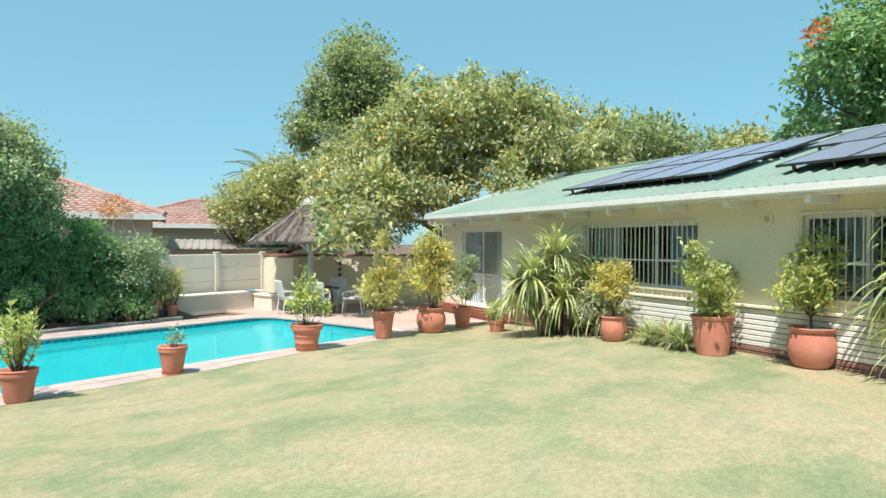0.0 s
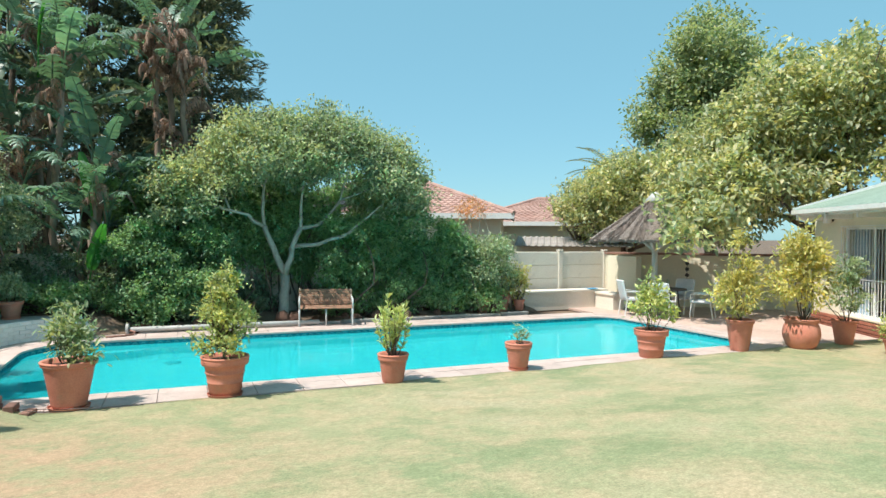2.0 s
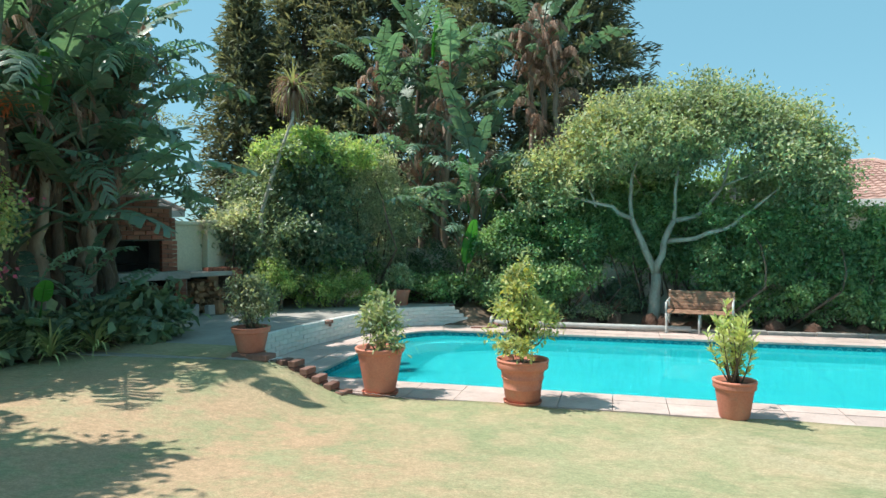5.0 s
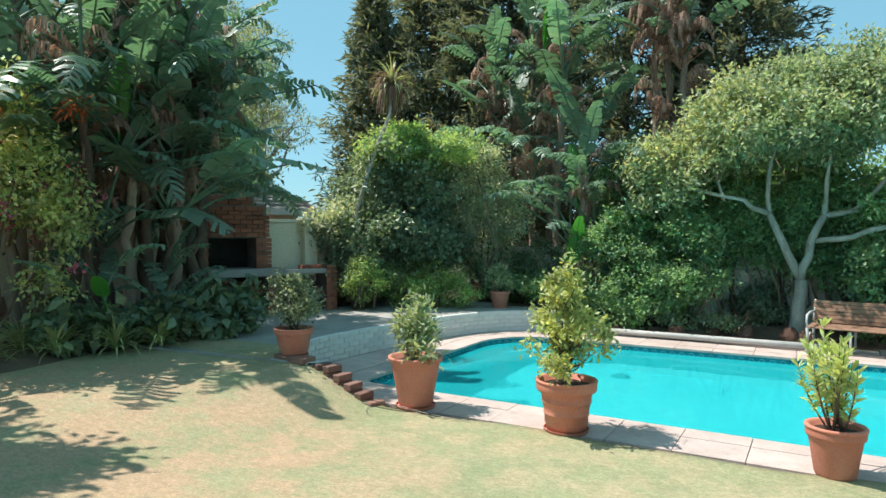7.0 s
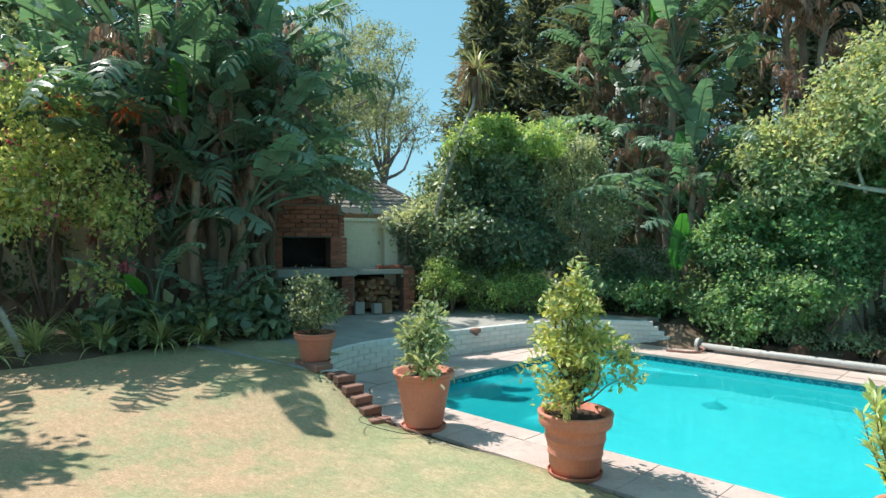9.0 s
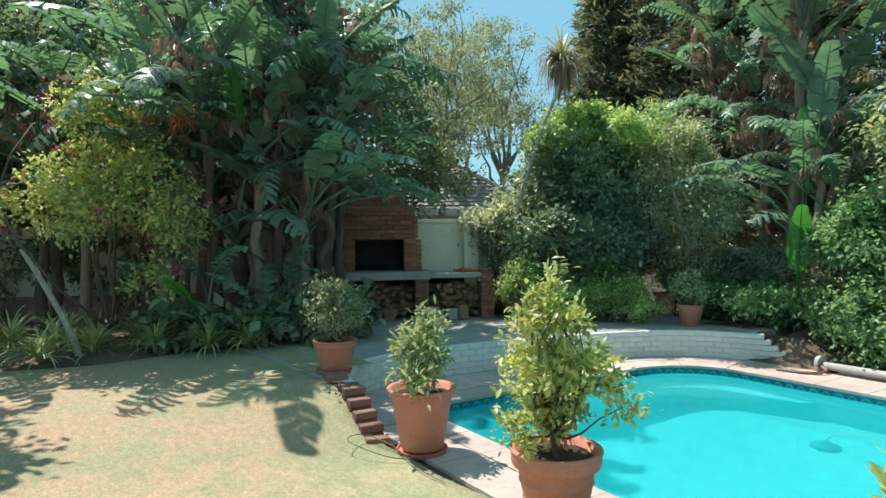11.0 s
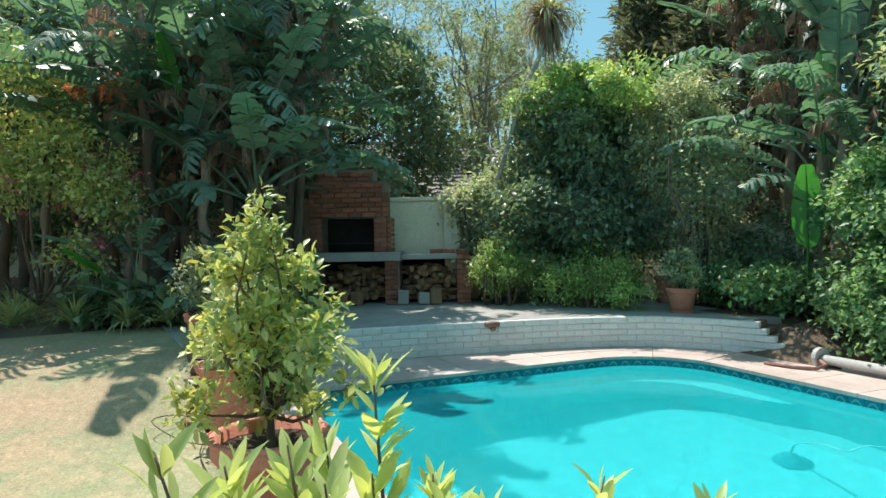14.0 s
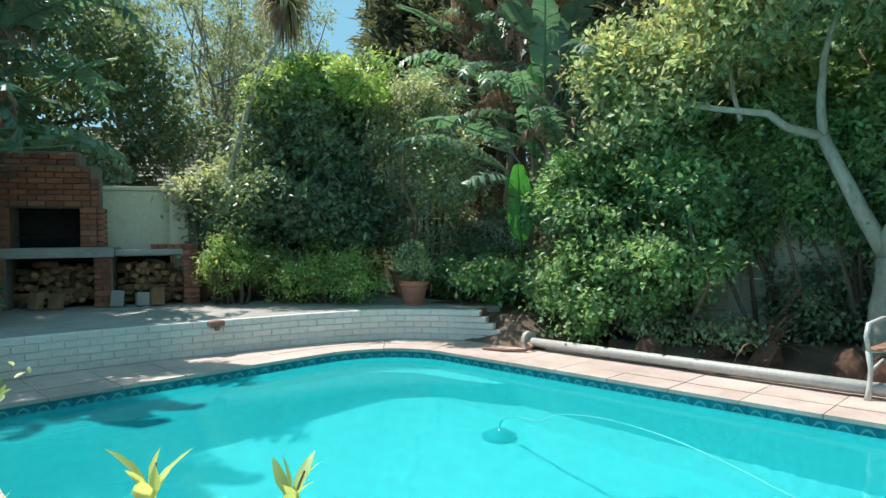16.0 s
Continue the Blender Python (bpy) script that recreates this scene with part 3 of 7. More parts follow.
def tile_mesh():
    """One pool tile, 0.15 m square, with two raised pale arcs on dark glaze."""
    V, F = block(-0.073, -0.006, -0.072, 0.073, 0.004, 0.072)
    F0 = len(F)
    for r0, r1 in ((0.062, 0.05), (0.036, 0.024)):
        k = len(V)
        m = 9
        for j in range(m):
            a = math.pi * j / (m - 1)
            for r in (r0, r1):
                V.append((r * math.cos(a), -0.009, -0.062 + r * 1.75 * math.sin(a)))
        for j in range(m - 1):
            F.append((k + 2 * j, k + 2 * j + 2, k + 2 * j + 3, k + 2 * j + 1))
    me = bpy.data.meshes.new("tile")
    me.from_pydata(V, [], F)
    me.materials.append(TILE_DARK)
    me.materials.append(TILE_LIGHT)
    me.polygons.foreach_set("material_index", [0] * F0 + [1] * (len(F) - F0))
    return me


# ---- retaining wall beside the pool, curved ----
def spline(ctrl, step=0.05):
    P = [np.array(ctrl[0]) * 2 - np.array(ctrl[1])] + [np.array(c, float) for c in ctrl] + [np.array(ctrl[-1]) * 2 - np.array(ctrl[-2])]
    out = []
    for i in range(1, len(P) - 2):
        n = max(2, int(np.linalg.norm(P[i + 1] - P[i]) / step))
        for j in range(n):
            t = j / n
            out.append(0.5 * ((2 * P[i]) + (-P[i - 1] + P[i + 1]) * t + (2 * P[i - 1] - 5 * P[i] + 4 * P[i + 1] - P[i + 2]) * t * t + (-P[i - 1] + 3 * P[i] - 3 * P[i + 1] + P[i + 2]) * t ** 3))
    out.append(P[-2])
    return np.array(out)


WALL_CURVE = spline([(-5.28, 0.12), (-5.75, 0.30), (-6.2, 0.75), (-6.42, 1.5), (-6.36, 2.6), (-6.18, 3.7), (-5.92, 4.8), (-5.5, 5.65), (-4.95, 6.1), (-4.5, 6.28)], 0.03)
wlen = np.concatenate([[0], np.cumsum(np.linalg.norm(np.diff(WALL_CURVE, axis=0), axis=1))])


def on_wall(s):
    i = min(max(int(np.searchsorted(wlen, s)) - 1, 0), len(WALL_CURVE) - 2)
    f = (s - wlen[i]) / (wlen[i + 1] - wlen[i])
    d = WALL_CURVE[i + 1] - WALL_CURVE[i]
    p = WALL_CURVE[i] + d * f
    return p, math.atan2(d[1], d[0])


garden_wall = thing("garden_wall", None, "low curved retaining wall of white painted bricks", "wall", kind="structure")
cv, cf = [], []
for i in range(0, len(WALL_CURVE), 3):
    p, a = on_wall(wlen[i])
    nx, ny = -math.sin(a), math.cos(a)
    for off in (0.012, 0.20):
        for z in (-0.05, 0.40):
            cv.append((p[0] + nx * off, p[1] + ny * off, z))
m_ = len(cv) // 4
for i in range(m_ - 1):
    a, b = i * 4, (i + 1) * 4
    cf += [(a, b, b + 1, a + 1), (a + 1, b + 1, b + 3, a + 3), (a + 2, a + 3, b + 3, b + 2)]
solid("wall_core", cv, cf, WHITE_BRICK, garden_wall)

# terrace behind it
tv = [(*(p[:2] + np.array((-0.10, 0.0))), 0.405) for p in WALL_CURVE[::6]]
outer = [(-5.4, -0.05, 0.405), (-9.5, -0.4, 0.405), (-11.2, 0.5, 0.405), (-9.8, 4.2, 0.405), (-8.3, 7.3, 0.405), (-4.6, 6.9, 0.405)]
tv2 = tv + [outer[i] for i in (5, 4, 3, 2, 1, 0)]
top = [(x, y, 0.405) for x, y, _ in tv2]
bot = [(x, y, -0.05) for x, y, _ in tv2]
nt = len(top)
tagged(solid("terrace_floor", top + bot, [tuple(range(nt))[::-1]] + [(i, i + nt, (i + 1) % nt + nt, (i + 1) % nt) for i in range(nt)], CONCRETE),
       "grey concrete terrace floor beside the barbecue", "terrace", kind="structure")
# planted ground behind the terrace
bed = thing("flower_bed", None, "brown earth bed with leaf litter under the hedge", "flower bed", kind="structure")


def patch(name, x0, x1, y0, y1, zf, material, parent, nx=40, ny=20, label=""):
    V = [(x0 + (x1 - x0) * i / nx, y0 + (y1 - y0) * j / ny, 0) for j in range(ny + 1) for i in range(nx + 1)]
    V = [(x, y, zf(x, y)) for x, y, _ in V]
    F = [(j * (nx + 1) + i, j * (nx + 1) + i + 1, (j + 1) * (nx + 1) + i + 1, (j + 1) * (nx + 1) + i) for j in range(ny) for i in range(nx)]
    return solid(name, V, F, material, parent, label, smooth=True)


patch("bed_soil", -4.4, 6.4, 6.34, 9.5, lambda x, y: 0.05 + 0.05 * math.sin(x * 2.1) * math.sin(y * 3) + 0.12 * min(1, (y - 6.34) / 1.2) + 0.25 * max(0, min(1, (-3.2 - x))) * min(1, (y - 6.34) / 0.4), LITTER, bed, 60, 18)
patch("bed_soil", -5.2, 7.9, -0.8, 0.28, lambda x, y: -0.03, LITTER, bed, 30, 3)
patch("bed_soil", -4.75, -3.3, 6.15, 6.8, lambda x, y: -0.012 + 0.34 * max(0, min(1, (y - 6.2) / 0.5)) * max(0, min(1, (-3.4 - x) / 0.6)), LITTER, bed, 20, 12)
patch("bed_soil", -12, -3.9, 6.62, 11, lambda x, y: 0.39 + 0.03 * math.sin(x * 2.1) * math.sin(y * 3) - 0.42 * max(0, min(1, (x + 4.75) / 0.85)), LITTER, bed, 80, 24)
patch("bed_soil", -15, -7.6, -7, 0.9, lambda x, y: float(lawn_z(x, y)) + 0.015 + 0.09 * max(0, min(1, (-8.0 - x + 0.25 * math.sin(y * 2.3)) / 0.8)) - 0.06 * max(0, min(1, (x + 8.3) / 0.6)), LITTER, bed, 50, 40)
# low kerb along the far deck
kerb = thing("bed_kerb", None, "low weathered concrete kerb along the bed", "kerb", kind="structure")
for i in range(11):
    x0 = -3.4 + i * 0.86
    solid("kerb_stone", *block(x0, 6.26, -0.03, x0 + 0.845, 6.36, 0.075 + 0.012 * math.sin(i * 2.7), 0.012), CONCRETE, kerb)

# lawn
lx0, lx1, ly0, ly1 = -15.0, 13.0, -20.0, -0.02
nx, ny = 190, 150
V = []
for j in range(ny + 1):
    for i in range(nx + 1):
        x, y = lx0 + (lx1 - lx0) * i / nx, ly0 + (ly1 - ly0) * (j / ny)
        if y > -0.2:
            y += 0.05 * math.sin(x * 1.7) + 0.03 * math.sin(x * 4.3)
        V.append((x, y, 0))
zz = lawn_z(np.array([v[0] for v in V]), np.array([v[1] for v in V])) + 0.012
V = [(v[0], v[1], float(z)) for v, z in zip(V, zz)]
V += [(x, y, -0.08) for x, y, z in V[-(nx + 1):]]
ny += 1
F = [(j * (nx + 1) + i, j * (nx + 1) + i + 1, (j + 1) * (nx + 1) + i + 1, (j + 1) * (nx + 1) + i) for j in range(ny) for i in range(nx)]
lawn = tagged(solid("lawn", V, F, LAWN, smooth=True), "mown garden lawn, green with dry straw patches", "lawn", kind="structure")

patch("lawn_verge", -9.6, -5.95, -0.12, 0.7, lambda x, y: 0.4125 - 0.03 * max(0.0, -y), LAWN, lawn, 30, 8)

# patio on the house side of the pool
patio = tagged(solid("patio", *block(8.0, -1.2, -0.06, 17, 8.2, -0.004), PATIO), "pinkish brick paved patio by the pool", "patio", kind="structure")

# ---- boundary walls ----
fence = thing("boundary_wall", None, "cream painted precast concrete panel wall", "wall", kind="structure")
post = solid("post", *join(block(-0.07, -0.07, 0, 0.07, 0.07, 1.66, 0.012), block(-0.085, -0.085, 1.66, 0.085, 0.085, 1.70, 0.012)), PRECAST, fence)
panel_me = solid("panel", *block(0.072, -0.03, 0.0, 1.675 - 0.072, 0.03, 0.40, 0.014), PRECAST, fence).data
for i in range(12):
    x = 9.87 - 1.675 * (i + 1)
    shared("post", post.data, fence, Matrix.Translation((x, 8.0, 0)))
    for k in range(4):
        shared("panel", panel_me, fence, Matrix.Translation((x, 8.0, 0.02 + k * 0.405)))
post.matrix_basis = Matrix.Translation((9.87, 8.0, 0))
for o in [o for o in fence.children if o.data == panel_me][:1]:
    o.matrix_basis = Matrix.Translation((9.87 - 1.675 * 13, 8.0, 0.02))


def straight_wall(name, a, b, z0, z1, thick, material, label, cap=None, base=None):
    d = Vector((b[0] - a[0], b[1] - a[1], 0))
    w = thing(name, Matrix.Translation((a[0], a[1], 0)) @ Matrix.Rotation(math.atan2(d.y, d.x), 4, "Z"), label, "wall", kind="structure")
    zb = z0 if not base else base[0]
    solid("wall_face", *block(0, -thick / 2, zb, d.length, thick / 2, z1, 0.01), material, w)
    if base:
        solid("brick_base", *block(0, -thick / 2 - 0.02, z0, d.length, thick / 2 + 0.02, base[0], 0.01), base[1], w)
    if cap:
        solid("coping", *block(-0.03, -thick / 2 - 0.04, z1, d.length + 0.03, thick / 2 + 0.04, z1 + 0.07, 0.012), cap, w)
    return w


straight_wall("patio_wall", (9.9, 7.95), (14.2, 4.2), -0.05, 1.56, 0.22, PLASTER, "cream plastered patio wall with a brown coping", BROWN_BRICK)
straight_wall("patio_wall", (10.05, 6.6), (9.98, 7.85), -0.05, 1.52, 0.22, PLASTER, "short cream plastered wall return", None)
straight_wall("planter_wall", (6.3, 7.45), (9.4, 7.45), -0.05, 0.46, 0.42, PRECAST, "low cream plastered planter wall", PRECAST)
straight_wall("planter_wall", (9.1, 6.3), (9.15, 7.2), -0.05, 0.40, 0.42, PRECAST, "low cream plastered planter box", PRECAST)
BDIR = Vector((0.44, 0.90, 0)).normalized()
straight_wall("garden_back_wall", (-15.1, -7.4), (-10.87, 1.38), 0.2, 2.08, 0.2, PLASTER, "cream plastered garden wall on a brick base", PLASTER, (0.92, BROWN_BRICK))
straight_wall("garden_back_wall", (-10.85, 1.42), (-9.1, 5.0), 0.2, 2.16, 0.2, PLASTER, "cream plastered wall behind the barbecue", PLASTER)
straight_wall("garden_back_wall", (-9.1, 5.03), (-9.6, 8.3), 0.2, 2.0, 0.2, PLASTER, "cream plastered garden wall behind bushes", PLASTER)
pil = thing("wall_pillar", pose(-9.2, 4.45, 0.4, rz=64), "cream plastered wall pillar", "pillar", kind="structure")
solid("pillar_shaft", *block(-0.14, -0.16, 0, 0.14, 0.16, 1.80, 0.012), PLASTER, pil)
solid("pillar_cap", *block(-0.18, -0.2, 1.80, 0.18, 0.2, 1.86, 0.012), PLASTER, pil)

# ---- the house ----
house = thing("house", pose(7.34, -6.71, 0, rz=-117.2), "single-storey cream house with a green metal roof", "house", kind="structure")
X0, X1 = -10.3, 7.5
OPEN = [(-9.02, -6.9, 0.36, 2.34), (-3.74, -0.81, 1.24, 2.36), (1.0, 3.9, 1.28, 2.40)]


def wall_with_openings(x0, x1, z0, z1, y0, y1, openings):
    xs = sorted({x0, x1, *[v for o in openings for v in o[:2]]})
    shapes = []
    for a, b in zip(xs, xs[1:]):
        o = [q for q in openings if q[0] <= a + 1e-6 and q[1] >= b - 1e-6]
        if o:
            shapes += [block(a, y0, z0, b, y1, o[0][2]), block(a, y0, o[0][3], b, y1, z1)]
        else:
            shapes.append(block(a, y0, z0, b, y1, z1))
    return join(*shapes)


solid("front_wall", *wall_with_openings(X0, X1, -0.1, 2.78, 0, 0.24, OPEN), PLASTER, house, "cream plastered front wall")
solid("end_wall", *block(X0, 0.24, -0.1, X0 + 0.24, 8.4, 2.78), PLASTER, house)
solid("end_wall", *block(X1 - 0.24, 0.24, -0.1, X1, 8.4, 2.78), PLASTER, house)
solid("rear_wall", *block(X0, 8.4, -0.1, X1, 8.64, 2.78), PLASTER, house)
solid("gable", [(X0 + 0.3, 0.0, 2.7), (X0 + 0.3, 8.6, 2.7), (X0 + 0.3, 4.3, 4.02), (X0 + 0.42, 0.0, 2.7), (X0 + 0.42, 8.6, 2.7), (X0 + 0.42, 4.3, 4.02)],
      [(0, 2, 1), (3, 4, 5), (0, 3, 5, 2), (2, 5, 4, 1)], PLASTER, house)
# near-black partition and floor carry the unlit room's shade in their colour
solid("room_partition", *block(X0 + 0.3, 3.2, 0, X1 - 0.3, 3.3, 2.7), ROOM_SHADE, house, "dim room behind the windows")
solid("room_floor", *block(X0 + 0.24, 0.24, 0.1, X1 - 0.24, 3.2, 0.28), ROOM_SHADE, house)
solid("soffit", *block(X0 + 0.27, -0.55, 2.66, X1, 0.0, 2.69), WHITE, house, "white painted eaves boarding")
# plinth of painted brick courses
for k in range(12):
    z = 0.10 + k * 0.079
    mt = BROWN_BRICK if z < 0.42 else WHITE_BRICK
    solid("brick_course", *block(-6.45, -0.055 + 0.004 * (k % 2), z, X1, 0.0, z + 0.066, 0.008), mt, house, "course of bricks in the plinth" if k == 0 else "")
solid("plinth_back", *block(-6.45, -0.03, -0.05, X1, -0.004, 1.05), MORTAR, house)
solid("plinth_cap", *block(-6.5, -0.09, 1.05, X1, 0.0, 1.10, 0.012), PLASTER, house)
for k in range(4):
    solid("brick_course", *block(X0 - 0.02, -0.06, -0.02 + k * 0.079, -6.47, 0.0, 0.046 + k * 0.079, 0.008), BRICK, house)


def roof_sheet(y0, z0, y1, z1, x0, x1, pitch=0.215):
    cols = int((x1 - x0) / pitch * 8)
    V = []
    for i in range(cols + 1):
        x = x0 + (x1 - x0) * i / cols
        ph = (i % 8) / 8
        h = 0.032 * max(0.0, math.sin(ph * math.tau)) ** 0.7
        V += [(x, y0, z0 + h), (x, (y0 + y1) / 2, (z0 + z1) / 2 + h), (x, y1, z1 + h), (x, y0, z0 + h - 0.012)]
    F = []
    for i in range(cols):
        a, b = i * 4, i * 4 + 4
        F += [(a, b, b + 1, a + 1), (a + 1, b + 1, b + 2, a + 2), (a + 3, b + 3, b, a)]
    return V, F


RZ, RY, EZ, EY = 4.18, 4.3, 2.77, -0.66
RX = X0 + 0.25
solid("roof_sheet", *roof_sheet(EY, EZ, RY, RZ, RX, X1 + 0.4), ROOF_GREEN, house, "green painted ribbed metal roof sheeting")
solid("roof_sheet", *roof_sheet(9.2, EZ, RY, RZ, RX, X1 + 0.4), ROOF_GREEN, house)
solid("ridge_cap", *tube([(RX, RY, RZ + 0.01), (X1 + 0.4, RY, RZ + 0.01)], 0.085, 8), ROOF_GREEN, house, smooth=True)
for s in (-1, 1):
    y0 = RY + s * 4.96
    solid("barge_board", *join(moved(block(0, -0.015, -0.1, 5.2, 0.015, 0.08), Matrix.Translation((RX, y0, EZ - 0.02)) @ Matrix.Rotation(math.atan2(-s * 4.96, 0), 4, "Z") @ Matrix.Rotation(-math.atan2(1.5, 4.96), 4, "Y"))), WHITE, house)
gp = [(-0.07, 0.06), (-0.07, -0.035), (-0.05, -0.06), (0.05, -0.06), (0.07, -0.035), (0.07, 0.06), (0.055, 0.06), (0.055, -0.03), (0.04, -0.045), (-0.04, -0.045), (-0.055, -0.03), (-0.055, 0.06)]
gl = [(x, EY + 0.02 + a, EZ - 0.05 + b) for x in (RX, X1 + 0.4) for a, b in gp]
solid("gutter", gl, [(i, (i + 1) % 12, (i + 1) % 12 + 12, i + 12) for i in range(12)] + [tuple(range(6)), tuple(range(17, 11, -1))], WHITE, house, "white rain gutter along the eaves")
solid("fascia", *block(RX, -0.56, 2.62, X1 + 0.3, -0.53, 2.79), WHITE, house)
for i in range(14):
    x = X0 + 0.35 + i * 1.27
    solid("rafter_end", *block(x - 0.035, -0.62, 2.53, x + 0.035, 0.0, 2.655, 0.01), WHITE, house)


def window_unit(x0, x1, z0, z1, split, name):
    w = thing(name, pose(7.34, -6.71, 0, rz=-117.2), "white steel window behind vertical burglar bars, pale blue curtains", "window", kind="structure")
    fr = 0.045
    solid("window_frame", *join(block(x0, 0.07, z0, x1, 0.12, z0 + fr), block(x0, 0.07, z1 - fr, x1, 0.12, z1), block(x0, 0.07, z0 + fr, x0 + fr, 0.12, z1 - fr), block(x1 - fr, 0.07, z0 + fr, x1, 0.12, z1 - fr)), WHITE, w)
    xs = [x0 + (x1 - x0) * s for s in split]
    for x in xs:
        solid("mullion", *block(x - 0.025, 0.072, z0 + fr, x + 0.025, 0.118, z1 - fr), WHITE, w)
    zt = z0 + (z1 - z0) * 0.42
    for a, b in zip([x0] + xs, xs + [x1]):
        if (b - a) < 0.35 * (x1 - x0):
            solid("transom", *block(a + 0.03, 0.074, zt - 0.02, b - 0.03, 0.116, zt + 0.02), WHITE, w)
        solid("pane", *block(a + 0.03, 0.092, z0 + fr, b - 0.03, 0.097, z1 - fr), GLASS, w).visible_shadow = False
    solid("window_sill", *block(x0 - 0.06, -0.07, z0 - 0.05, x1 + 0.06, 0.12, z0 - 0.002, 0.008), PLASTER, w)
    n = int((x1 - x0) / 0.105)
    for i in range(n + 1):
        x = x0 - 0.03 + (x1 - x0 + 0.06) * i / n
        solid("burglar_bar", *tube([(x, -0.035, z0 - 0.16), (x, -0.035, z1 + 0.05)], 0.0085, 6), WHITE, w)
    for z in (z0 - 0.02, zt, z1 + 0.03):
        solid("crossbar", *block(x0 - 0.07, -0.047, z - 0.012, x1 + 0.07, -0.026, z + 0.012), WHITE, w)
    for a, b in ((x0 + 0.05, x0 + 0.3 * (x1 - x0)), (x1 - 0.28 * (x1 - x0), x1 - 0.05)):
        k = 40
        V = []
        for i in range(k + 1):
            x = a + (b - a) * i / k
            y = 0.22 + 0.03 * math.sin(i * 1.15)
            V += [(x, y, z0 - 0.1), (x, y, z1)]
        solid("curtain", V, [(2 * i, 2 * i + 2, 2 * i + 3, 2 * i + 1) for i in range(k)], CURTAIN, w, "pale blue gathered curtain", smooth=True)
    return w


window_unit(*OPEN[0], [0.5], "window_1")
window_unit(*OPEN[1], [0.29, 0.66], "window_2")
window_unit(*OPEN[2], [0.29, 0.66], "window_3")


def solar_panel(x, y):
    sl = math.atan2(RZ - EZ, RY - EY)
    m = house.matrix_world @ Matrix.Translation((x, y, EZ + (y - EY) * math.tan(sl) + 0.17)) @ Matrix.Rotation(sl, 4, "X")
    p = thing("solar_panel", m, "dark blue solar panel in a silver frame on the roof", "solar panel", "solar panels on the roof")
    fr = solid("frame", *join(block(0, 0, -0.035, 1.02, 0.025, 0.004), block(0, 1.655, -0.035, 1.02, 1.68, 0.004), block(0, 0.025, -0.035, 0.025, 1.655, 0.004), block(0.995, 0.025, -0.035, 1.02, 1.655, 0.004)), STEEL, p)
    solid("cell_panel", *block(0.025, 0.025, -0.02, 0.995, 1.655, -0.002), SOLAR, fr, "dark blue solar cells")
    for px in (0.2, 0.8):
        solid("bracket", *block(px - 0.02, 0.1, -0.17, px + 0.02, 0.14, -0.035), STEEL, p)
    return p


for k in range(4):
    for r in range(2):
        solar_panel(-4.75 + k * 1.03, 0.2 + r * 1.7)
for k in range(4):
    solar_panel(0.5 + k * 1.03, 0.1)
    solar_panel(-0.2 + k * 1.03, 1.75)
vent = thing("wall_vent", house.matrix_world @ Matrix.Translation((0.47, -0.012, 2.37)), "round white air vent on the house wall", "vent")
solid("ring", *moved(lathe([(0.05, 0), (0.085, 0), (0.09, 0.012), (0.05, 0.02)], 20), Matrix.Rotation(radians(90), 4, "X")), PLASTER, vent)
for i in range(4):
    solid("slat", *block(-0.05, -0.012, -0.045 + i * 0.026, 0.05, 0.0, -0.033 + i * 0.026), PLASTER, vent)
lamp = thing("wall_lamp", house.matrix_world @ Matrix.Translation((-9.47, -0.06, 2.52)), "small floodlight under the eaves, switched off", "lamp")
solid("bracket", *block(-0.02, -0.02, -0.02, 0.02, 0.06, 0.02), STEEL, lamp)
solid("housing", *block(-0.09, -0.14, -0.07, 0.09, -0.02, 0.06, 0.012), WHITE, lamp)

